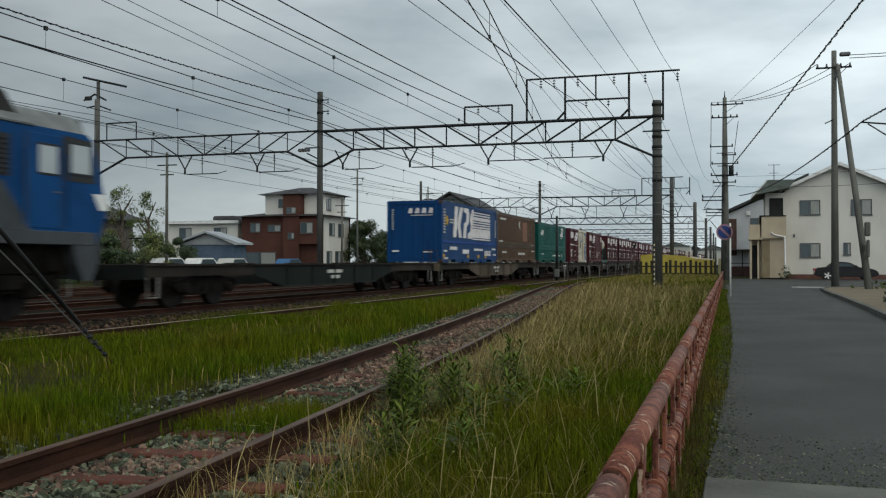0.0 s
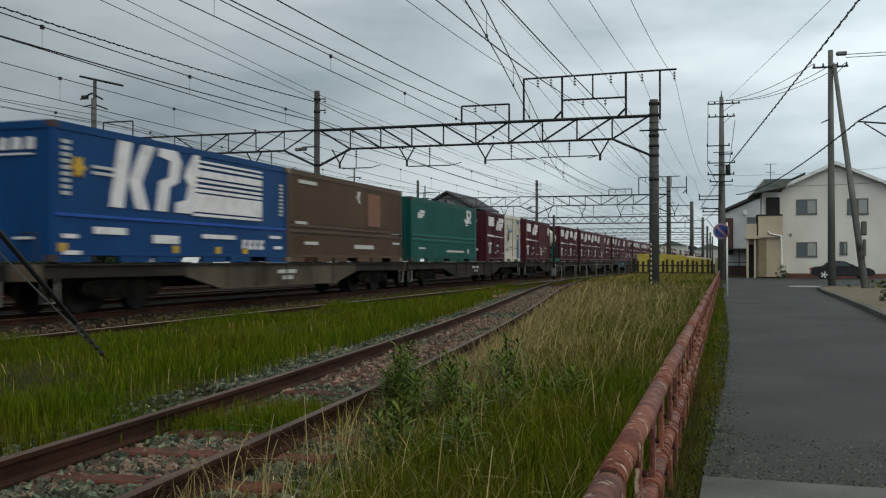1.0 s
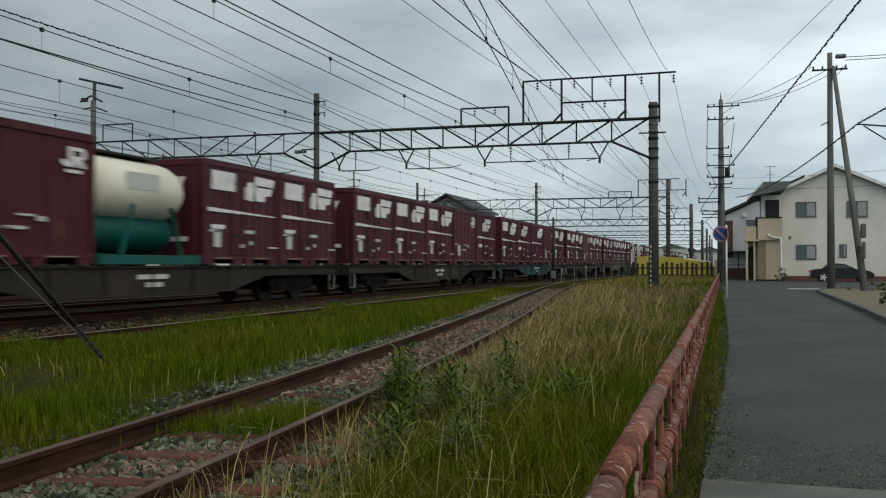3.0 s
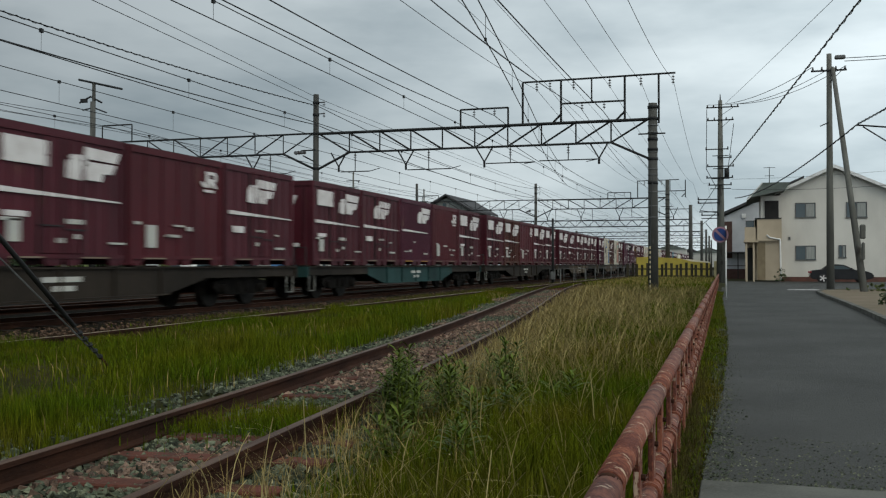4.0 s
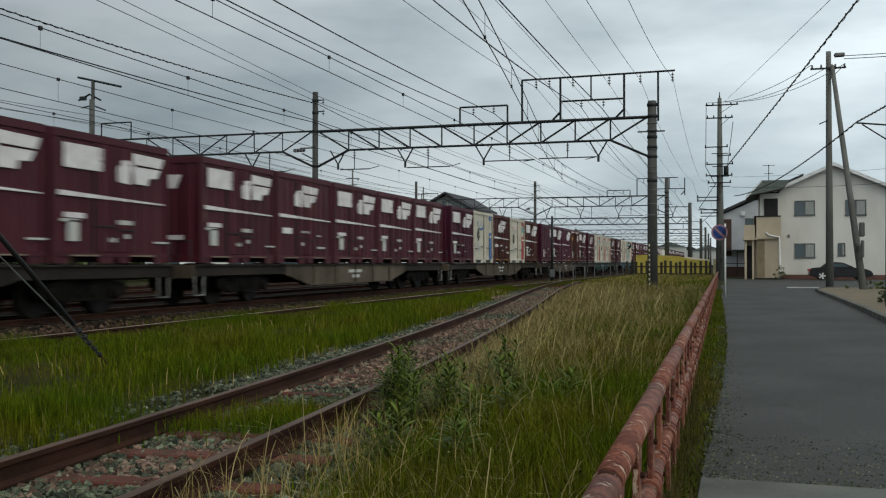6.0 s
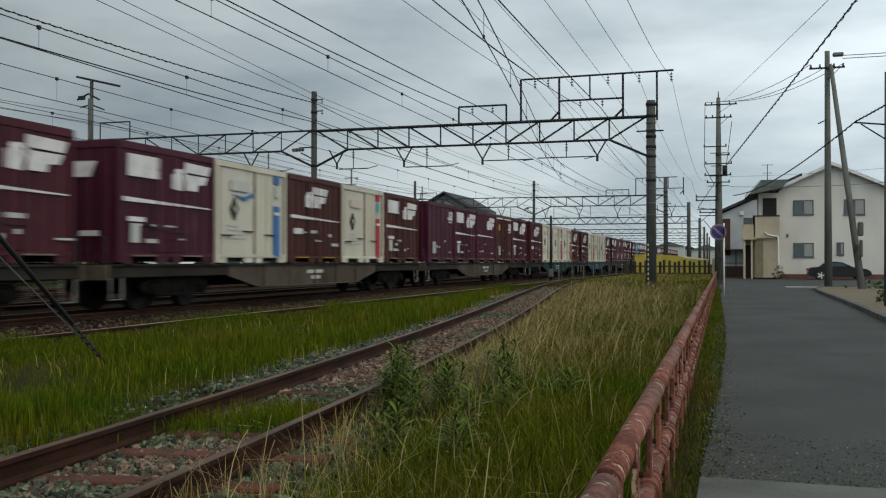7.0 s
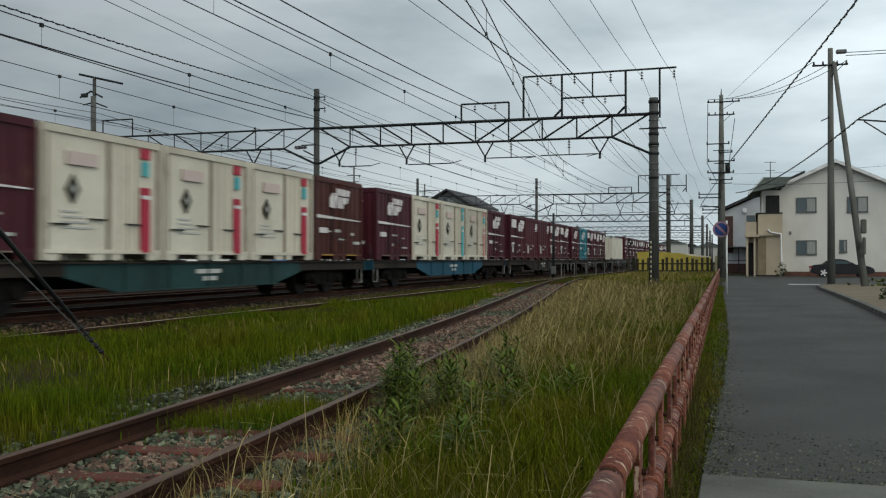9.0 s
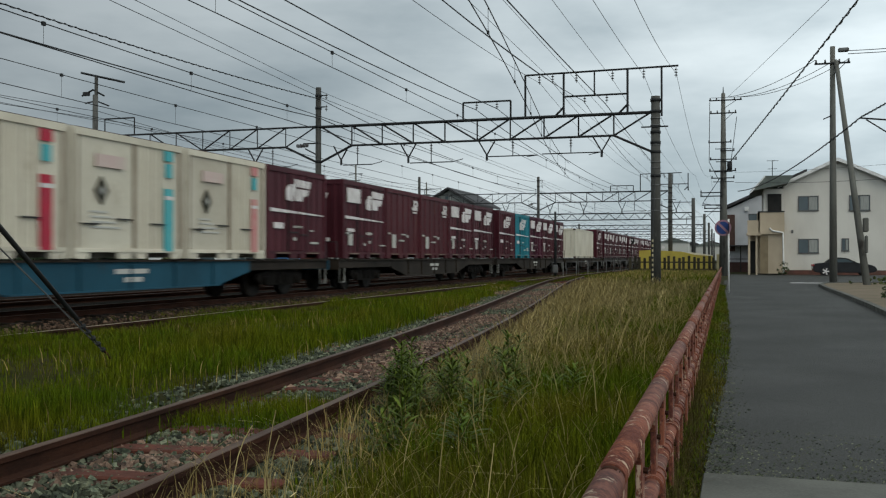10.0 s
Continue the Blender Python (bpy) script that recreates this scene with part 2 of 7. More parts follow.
def build_ground():
    bm = bmesh.new()
    xs = [-2500, -600, -200, -100, -60, -40, -30, -24, -20, -17] + [-15 + 0.6 * i for i in range(24)] + [-0.5, 0.0, 6, 20, 60, 200, 600, 2500]
    ys = [-600, -100, -30, -8, 0] + [1.0 * i for i in range(1, 60)] + [64, 70, 80, 100, 140, 200, 300, 600, 1200, 3000]
    grid = [[bm.verts.new((x, y, ground_z(x, y) if x < -0.4 else -0.27)) for x in xs] for y in ys]
    for j in range(len(ys) - 1):
        for i in range(len(xs) - 1):
            bm.faces.new((grid[j][i], grid[j][i + 1], grid[j + 1][i + 1], grid[j + 1][i])).smooth = True
    g = part("ground", bm, M_EARTH)
    tagged(g, "uneven earth with sparse weeds beside the railway", "ground", kind="structure")


build_ground()


def rail_profile(x, z):
    """Half-height rail section: foot, web and head, top of head at z."""
    return [(x - 0.06, z - 0.15), (x + 0.06, z - 0.15), (x + 0.06, z - 0.135), (x + 0.012, z - 0.118), (x + 0.012, z - 0.045), (x + 0.033, z - 0.035),
            (x + 0.033, z - 0.004), (x + 0.027, z), (x - 0.027, z), (x - 0.033, z - 0.004), (x - 0.033, z - 0.035), (x - 0.012, z - 0.045),
            (x - 0.012, z - 0.118), (x - 0.06, z - 0.135)]


def sweep_rail(bm, centre, offset, z, y0, y1, step):
    prof = rail_profile(0, z)
    rows, y = [], y0
    n = max(1, round((y1 - y0) / step))
    for k in range(n + 1):
        y = y0 + (y1 - y0) * k / n
        rows.append([bm.verts.new((centre(y) + offset + px, y, pz)) for px, pz in prof])
    m = len(prof)
    for a, b in zip(rows, rows[1:]):
        for i in range(m):
            f = bm.faces.new((a[i], a[(i + 1) % m], b[(i + 1) % m], b[i]))
            f.material_index = 1 if i in (6, 7, 8) else 0


def build_track(centre, y0, y1, z, step, label, rails=(-0.565, 0.565), head=None):
    top = empty("railway_track", pose(0, 0, 0), label, "railway track", "tracks of the yard", "structure")
    for off in rails:
        bm = bmesh.new()
        sweep_rail(bm, centre, off, z, y0, y1, step)
        r = part("rail", bm, M_RAIL, top, "rusty rail with a worn head")
        r.data.materials.append(head or M_RAILTOP)
    return top


# the siding's dark rail heads, used here to paint shade under the train
TRACK_MAIN = build_track(lambda y: MAIN_X, -60, 400, 0.0, 20, "main line track with worn steel rails on ballast", head=M_RAILTOP_RUST)
TRACK_MID = build_track(lambda y: MID_X, -40, 300, -0.055, 20, "overgrown middle track with rusty rails sunk in grass", rails=(-0.565,))
sunk = bmesh.new()
sweep_rail(sunk, lambda y: MID_X, 0.565, -0.17, -40, 300, 20)
part("rail", sunk, M_RAIL, TRACK_MID, "rail buried in grass")
TRACK_SIDE = build_track(siding_x, -6, 56, -0.05, 1.0, "rusty siding track with steel sleepers and weeds", head=M_RAILTOP_RUST)
# dark heads again, for the shade seen beneath the wagons
for cx in (-17.0, -21.5, -25.5):
    build_track(lambda y, c=cx: c, -40, 400, 0.0, 30, "far yard track with worn rails on ballast", head=M_RAILTOP_RUST)


def build_road():
    bm = bmesh.new()
    # carriageway and the bend in front of the house
    ys = [-20, -5, 0] + [5.95 + 0.25 * i for i in range(137)] + [44, 48, 60, 77.2]
    left = [float(np.interp(y, (-20, 5.9, 8, 12, 18, 25, 40, 77), (-0.2, -0.2, -0.16, -0.12, -0.13, -0.25, -0.55, -1.1))) + 0.035 * noise.noise((y * 1.3, 0.0, 5.0)) + 0.02 * noise.noise((y * 4.0, 0.0, 9.0)) for y in ys]
    right = [float(np.interp(y, (-20, -5, 0, 5.95, 12, 20, 40, 48, 60, 77.2), (9.0, 9.0, 8.0, 6.0, 4.6, 3.4, 3.4, 4.4, 26, 26))) for y in ys]
    lo = [[bm.verts.new((x, y, ROAD_Z)) for x in np.linspace(a, b, 8)] for y, a, b in zip(ys, left, right)]
    for a, b in zip(lo, lo[1:]):
        for i in range(7):
            bm.faces.new((a[i], a[i + 1], b[i + 1], b[i]))
    road = part("road", bm, M_ASPHALT)
    tagged(road, "narrow grey asphalt lane with a worn edge", "road", kind="structure")
    slab = part("pavement", B((-0.2, 9, 1.6, 5.9, -0.30, -0.237), bevel=0.006), M_CONCRETE)
    tagged(slab, "pale worn concrete strip across the lane", "pavement", kind="structure")


build_road()


def build_fence():
    """Low pipe fence: thick top pipe in lengths, lower pipe, flat plate posts with brackets, collars and weld rings."""
    f = empty("pipe_fence", pose(0, 0, 0), "low steel pipe fence with flaking red paint beside the lane", "fence")

    def fx(y):
        return -0.302 - 0.0112 * y
    rnd = random.Random(3)
    y = -5.42
    while y < 60:
        y2 = y + 2.0
        dz = rnd.uniform(-0.006, 0.006)
        part("top_pipe", bm_tube(bmesh.new(), (fx(y), y + 0.006, 0.45 + dz), (fx(y2), y2 - 0.006, 0.45 - dz), 0.042, sides=20), M_FENCE, f)
        part("lower_pipe", bm_tube(bmesh.new(), (fx(y), y, 0.09), (fx(y2), y2, 0.09), 0.036, sides=14), M_FENCE, f)
        part("joint_sleeve", bm_tube(bmesh.new(), (fx(y), y - 0.03, 0.45), (fx(y), y + 0.03, 0.45), 0.039, sides=16), M_RAIL, f, "rusty joint between pipe lengths")
        for d in (0.25, 0.92, 1.59):
            x = fx(y + d) + rnd.uniform(-0.004, 0.004)
            part("post", B((x - 0.012, x + 0.012, y + d - 0.055, y + d + 0.055, -0.33, 0.42), bevel=0.005), M_FENCE, f)
            part("gusset", bm_prism(bmesh.new(), [(y + d - 0.11, 0.412), (y + d + 0.11, 0.412), (y + d + 0.055, 0.31), (y + d - 0.055, 0.31)], "x", x - 0.01, x + 0.01), M_FENCE, f)
            bm = bm_tube(bmesh.new(), (x, y + d - 0.11, 0.09), (x, y + d + 0.11, 0.09), 0.042, sides=14)
            for e in (-0.1, 0.0, 0.1):
                bm_tube(bm, (x, y + d + e - 0.008, 0.09), (x, y + d + e + 0.008, 0.09), 0.047, sides=14)
            part("collar", bm, M_FENCE, f, "banded pipe collar")
            for z in (0.28, 0.0):
                part("bolt", bm_tube(bmesh.new(), (x + 0.01, y + d, z), (x + 0.028, y + d, z), 0.012, sides=6), M_RAIL, f)
        y = y2


build_fence()


def bed_strip(name, centre, half, y0, y1, z, label, material):
    bm = bmesh.new()
    ys = [y0 + (y1 - y0) * (i / 60) ** 1.5 for i in range(61)]
    prev = None
    for y in ys:
        c = centre(y)
        row = [bm.verts.new(p) for p in ((c - half - 0.5, y, -0.3), (c - half, y, z), (c, y, z + 0.01), (c + half, y, z), (c + half + 0.5, y, -0.3))]
        if prev:
            for i in range(4):
                bm.faces.new((prev[i], prev[i + 1], row[i + 1], row[i]))
        prev = row
    tagged(part(name, bm, material), label, "ballast bed", kind="structure")


# main and far beds carry the shade under the wagons in their colour
bed_strip("main_ballast", lambda y: MAIN_X, 1.55, -40, 400, -0.13, "rust-stained main line ballast bed, darkened for the shade under the train", M_BED)
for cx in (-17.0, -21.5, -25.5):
    bed_strip("far_ballast", lambda y, c=cx: c, 1.5, -40, 400, -0.14, "rust-stained ballast bed of a far track, shade put into its colour", M_BED)
bed_strip("siding_ballast", siding_x, 0.95, -5, 54, -0.235, "thin grey ballast under the siding", M_BED)


def sleepers():
    bm0 = B((-0.98, 0.98, -0.10, 0.10, -0.13, 0.0), bevel=0.012)
    me = mesh_of("sleeper", bm0, M_SLEEPER)
    # main line copy with the shade under the train in its colour
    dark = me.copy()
    dark.materials[0] = M_SLEEPER_SHADED
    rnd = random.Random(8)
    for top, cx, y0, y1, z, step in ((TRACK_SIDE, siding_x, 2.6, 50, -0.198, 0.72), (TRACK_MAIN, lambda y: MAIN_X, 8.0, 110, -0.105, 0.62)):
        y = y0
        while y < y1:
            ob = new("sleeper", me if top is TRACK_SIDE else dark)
            ob.parent = top
            slope = (cx(y + 0.1) - cx(y - 0.1)) / 0.2
            ob.matrix_basis = pose(cx(y) + rnd.uniform(-0.03, 0.03), y, z, rnd.uniform(-1.5, 1.5), rnd.uniform(-0.6, 0.6), -math.degrees(math.atan(slope)) + rnd.uniform(-1.5, 1.5))
            y += step * rnd.uniform(0.94, 1.06)


sleepers()


# ---- freight train ----
SPEED = 23.46
MOVING = []
DECK = 1.03


def paint(name, base, dirt, rust=(0.12, 0.06, 0.035), rough=0.5, at=(0.62, 0.74), vary=0.12):
    return mat(name, base, dirt, 0.7, rough, fine=14, bump=0.12, depth=0.01, spec=0.12, spread=(0.3, 0.75), spots=rust, spot_scale=1.1, spot_at=at, vary=vary, stretch=(1, 1, 0.55))


M_RED = paint("container_red", (0.080, 0.015, 0.023), (0.046, 0.012, 0.017))
M_RED2 = paint("container_bright_red", (0.084, 0.012, 0.018), (0.052, 0.010, 0.014))
M_BROWN = paint("container_brown_red", (0.074, 0.019, 0.013), (0.048, 0.014, 0.011))
M_PURPLE = paint("container_purple_red", (0.070, 0.011, 0.026), (0.048, 0.009, 0.02))
M_CREAM = paint("container_cream", (0.66, 0.62, 0.51), (0.50, 0.45, 0.36), (0.25, 0.18, 0.115), at=(0.60, 0.78))
M_BLUE = paint("container_blue", (0.002, 0.046, 0.155), (0.002, 0.033, 0.115), (0.004, 0.018, 0.065), vary=0)
M_TAN = paint("container_tan", (0.10, 0.060, 0.036), (0.066, 0.041, 0.026), (0.14, 0.06, 0.036), vary=0)
M_GREEN = paint("container_green", (0.005, 0.080, 0.066), (0.005, 0.058, 0.048), (0.02, 0.07, 0.058), vary=0)
M_GREEN_LIGHT = paint("container_green_rail", (0.008, 0.125, 0.105), (0.006, 0.09, 0.075), (0.02, 0.07, 0.058), vary=0)
M_TEAL = paint("container_teal", (0.015, 0.20, 0.25), (0.015, 0.15, 0.2), (0.03, 0.08, 0.1), vary=0)
M_ROOFING = paint("container_roof", (0.07, 0.04, 0.038), (0.045, 0.035, 0.032))
M_SILL = paint("wagon_grey", (0.118, 0.092, 0.066), (0.036, 0.027, 0.019), (0.04, 0.026, 0.018), 0.7)
M_SILL_MURK = paint("wagon_murky_green", (0.014, 0.020, 0.018), (0.007, 0.009, 0.008), (0.022, 0.018, 0.014), 0.75)
M_SILL_GREEN = paint("wagon_green_grey", (0.022, 0.062, 0.060), (0.012, 0.026, 0.025), (0.045, 0.035, 0.03), 0.7)
M_SILL_BLUE = paint("wagon_blue", (0.016, 0.075, 0.115), (0.014, 0.05, 0.075), (0.045, 0.035, 0.03), 0.7)
M_SILL_DARK = paint("wagon_dark", (0.036, 0.027, 0.020), (0.013, 0.011, 0.009), (0.045, 0.026, 0.017), 0.7)
M_BOGIE = mat("bogie_grime", (0.0105, 0.009, 0.0075), (0.0035, 0.003, 0.0025), 3.0, 0.85, 0.0, fine=30, bump=0.3, spec=0.06)
M_WHEEL = mat("wheel_steel", (0.024, 0.02, 0.017), (0.009, 0.008, 0.007), 4.0, 0.6, 0.2, fine=30, bump=0.1, spec=0.1)
M_DECAL = mat("white_marking", (0.72, 0.69, 0.68), (0.52, 0.47, 0.46), 4.0, 0.6, fine=40, bump=0, spread=(0.4, 0.8))
M_DECAL_RED = mat("red_marking", (0.42, 0.022, 0.05), (0.36, 0.035, 0.06), 4.0, 0.6, bump=0)
M_DECAL_PINK = mat("faded_pink_marking", (0.56, 0.20, 0.20), (0.55, 0.30, 0.27), 4.0, 0.6, bump=0)
M_DECAL_BLUE = mat("blue_marking", (0.03, 0.13, 0.36), (0.05, 0.16, 0.36), 4.0, 0.6, bump=0)
M_DECAL_TEAL = mat("teal_marking", (0.06, 0.36, 0.40), (0.1, 0.40, 0.42), 4.0, 0.6, bump=0)
M_DECAL_GREY = mat("faded_grey_marking", (0.44, 0.44, 0.42), (0.5, 0.49, 0.44), 4.0, 0.6, bump=0)
M_DECAL_DARK = mat("dark_marking", (0.02, 0.02, 0.012), (0.035, 0.032, 0.018), 4.0, 0.6, bump=0)
M_DECAL_YELLOW = mat("yellow_marking", (0.55, 0.33, 0.03), (0.42, 0.25, 0.04), 4.0, 0.6, bump=0)
M_DECAL_ROSE = mat("faded_rose_marking", (0.56, 0.42, 0.39), (0.55, 0.46, 0.41), 4.0, 0.6, bump=0)
M_STEP = mat("step_paint", (0.26, 0.26, 0.24), (0.12, 0.12, 0.11), 4.0, 0.6, bump=0)
M_SEAM = mat("rusty_seam", (0.16, 0.12, 0.085), (0.26, 0.21, 0.16), 3.0, 0.8, fine=20, bump=0.1)
HALF = 1.225


def decal(top, name, outline, material, label="", x=HALF, t=0.008):
    """A thin plate or painted mark on the near side; outline is (along, up)."""
    return part(name, bm_prism(bmesh.new(), outline, "x", x - 0.02, x + t), material, top, label)


def rect(y0, y1, z0, z1, slant=0.0):
    return [(y0, z0), (y1, z0), (y1 + slant, z1), (y0 + slant, z1)]


def end_mark(top, y, outline, material, label=""):
    return part("end_mark", bm_prism(bmesh.new(), outline, "y", y - 0.006, y + 0.02), material, top, label)


def shell(top, L, material, H=2.5, ribs="door", roof=None):
    """The body of a box container: core, posts, rails, roof and the ribs or doors of its side."""
    l = L / 2
    core = part("body", B((-HALF + 0.045, HALF - 0.045, -l + 0.045, l - 0.045, 0.14, H - 0.03)), material, top)
    for sx in (-1, 1):
        for sy in (-1, 1):
            x0, y0 = (HALF - 0.1 if sx > 0 else -HALF), (l - 0.1 if sy > 0 else -l)
            part("corner_post", B((x0, x0 + 0.1, y0, y0 + 0.1, 0.0, H), bevel=0.012), material, top)
    bm = B((HALF - 0.09, HALF - 0.004, -l + 0.1, l - 0.1, H - 0.14, H - 0.004), (-HALF + 0.004, -HALF + 0.09, -l + 0.1, l - 0.1, H - 0.14, H - 0.004),
           (-HALF + 0.1, HALF - 0.1, -l + 0.004, -l + 0.09, H - 0.14, H - 0.004), (-HALF + 0.1, HALF - 0.1, l - 0.09, l - 0.004, H - 0.14, H - 0.004))
    part("top_rail", bm, material, top)
    bm = B((HALF - 0.08, HALF - 0.003, -l + 0.1, l - 0.1, 0.13, 0.21), (-HALF + 0.003, -HALF + 0.08, -l + 0.1, l - 0.1, 0.13, 0.21),
           (-HALF + 0.1, HALF - 0.1, -l + 0.003, -l + 0.08, 0.02, 0.21), (-HALF + 0.1, HALF - 0.1, l - 0.08, l - 0.003, 0.02, 0.21))
    part("bottom_rail", bm, material, top)
    # sill below the rail, cut out for lifting forks
    n = 2 if L < 6 else 3
    span = 2 * l / n
    for i in range(n):
        c = -l + span * (i + 0.5)
        for a, b in ((c - span / 2 + 0.1, c - 0.42), (c + 0.42, c + span / 2 - (0.1 if i == n - 1 else 0.0))):
            if b - a > 0.05:
                part("fork_sill", bm_prism(bmesh.new(), [(a + 0.06, 0.0), (b - 0.06, 0.0), (b, 0.135), (a, 0.135)], "x", HALF - 0.1, HALF - 0.02), material, top)
    bm = B((-HALF + 0.02, HALF - 0.02, -l + 0.02, l - 0.02, H - 0.03, H + 0.012))
    for i in range(5):
        y = -l + L * (i + 0.5) / 5
        bm_box(bm, -HALF + 0.1, HALF - 0.1, y - 0.06, y + 0.06, H + 0.012, H + 0.03)
    part("roof", bm, roof or M_ROOFING, top, "grimy roof")
    bm = bmesh.new()
    if ribs == "corr":
        k = int(L / 0.28)
        for i in range(k):
            y = -l + 0.14 + (L - 0.28) * (i + 0.5) / k
            bm_prism(bm, [(HALF - 0.05, y - 0.09), (HALF - 0.012, y - 0.05), (HALF - 0.012, y + 0.05), (HALF - 0.05, y + 0.09)], "z", 0.2, H - 0.13)
        part("corrugation", bm, material, top)
    elif ribs == "door":
        for s in (-1, 1):
            y0 = -0.62 if s < 0 else 0.01
            part("door", B((HALF - 0.06, HALF - 0.012, y0, y0 + 0.61, 0.22, H - 0.15), bevel=0.008), material, top)
        # black strips stand in for the shading lines beside the doors
        for y in (-0.625, -0.002, 0.625):
            part("door_seal", B((HALF - 0.05, HALF - 0.009, y - 0.012, y + 0.012, 0.22, H - 0.15)), M_BLACK, top, "black strip painted for the shade in the door gap")
        for y in (-0.48, -0.12, 0.12, 0.48):
            for z in (0.5, 1.25, 2.0):
                part("bar_guide", B((HALF - 0.012, HALF + 0.022, y - 0.03, y + 0.03, z - 0.02, z + 0.02)), material, top)
            part("lock_bar", bm_tube(bmesh.new(), (HALF + 0.004, y, 0.2), (HALF + 0.004, y, H - 0.1), 0.014, sides=6), material, top)
        for y in (-l + 0.55, -l + 0.95, l - 0.95, l - 0.55):
            part("side_rib", bm_prism(bmesh.new(), [(HALF - 0.05, y - 0.05), (HALF - 0.022, y - 0.03), (HALF - 0.022, y + 0.03), (HALF - 0.05, y + 0.05)], "z", 0.2, H - 0.13), material, top)
        part("latch", B((HALF - 0.01, HALF + 0.02, -0.62, -0.05, 0.72, 0.745), (HALF - 0.01, HALF + 0.02, 0.08, 0.62, 0.66, 0.685)), M_BLACK, top)
    elif ribs == "plain":
        for y in (-l + 0.62, -l + 1.24, 0, l - 1.24, l - 0.62):
            part("side_rib", bm_prism(bmesh.new(), [(HALF - 0.05, y - 0.05), (HALF - 0.02, y - 0.03), (HALF - 0.02, y + 0.03), (HALF - 0.05, y + 0.05)], "z", 0.2, H - 0.13), material, top)
    elif ribs == "smooth":
        part("side_panel", B((HALF - 0.06, HALF - 0.025, -l + 0.1, l - 0.1, 0.2, H - 0.13)), material, top)
    # end wall ribs
    bm = bmesh.new()
    for i in range(5):
        x = -0.9 + 0.45 * i
        bm_prism(bm, [(x - 0.07, -l + 0.05), (x - 0.04, -l + 0.018), (x + 0.04, -l + 0.018), (x + 0.07, -l + 0.05)], "z", 0.2, H - 0.14)
    part("end_rib", bm, material, top)


def freight_mark(top, y, z, s=1.0, x=HALF):
    """The white slanting freight emblem, as plain blocks."""
    bm = bmesh.new()
    for o in ([(0, 0), (0.20, -0.02), (0.24, 0.2), (0.30, 0.2), (0.27, 0.36), (0.08, 0.34), (0.0, 0.22)],
              [(0.27, 0), (0.50, 0), (0.52, 0.11), (0.66, 0.13), (0.72, 0.27), (0.26, 0.27)],
              [(0.24, 0.31), (0.73, 0.30), (0.78, 0.46), (0.26, 0.48)]):
        bm_prism(bm, [(y + a * s * 2.05, z + b * s * 1.32) for a, b in o], "x", x - 0.02, x + 0.008)
    part("emblem", bm, M_DECAL, top, "white freight emblem")


def round_mark(top, y, z, s=1.0):
    bm = bmesh.new()
    for o in ([(0, 0.06), (0.05, 0), (0.16, 0), (0.2, 0.05), (0.2, 0.3), (0.13, 0.3), (0.13, 0.08), (0.07, 0.08), (0.06, 0.12), (0, 0.12)],
              [(0.22, 0), (0.28, 0), (0.28, 0.12), (0.36, 0), (0.44, 0), (0.36, 0.14), (0.43, 0.18), (0.43, 0.3), (0.38, 0.36), (0.13, 0.36), (0.13, 0.3), (0.36, 0.29), (0.36, 0.2), (0.22, 0.2)]):
        bm_prism(bm, [(y + a * s * 1.55, z + b * s * 1.05) for a, b in o], "x", HALF - 0.02, HALF + 0.008)
    bm_box(bm, HALF - 0.02, HALF + 0.008, y + 0.12, y + 0.55, z - 0.11, z - 0.05)
    part("emblem", bm, M_DECAL, top, "white round-cornered emblem")


def small_marks(top, seed, L=3.715):
    r = random.Random(seed)
    l = L / 2
    for i in range(5):
        y, z = r.uniform(-l + 0.2, l - 0.5), r.choice((0.42, 0.5, 0.62, 0.78, 0.86))
        w = r.choice((0.14, 0.2, 0.42, 0.5))
        decal(top, "stencil_bar", rect(y, y + w, z, z + r.choice((0.04, 0.06, 0.09))), M_DECAL_GREY, "small white stencil bar")


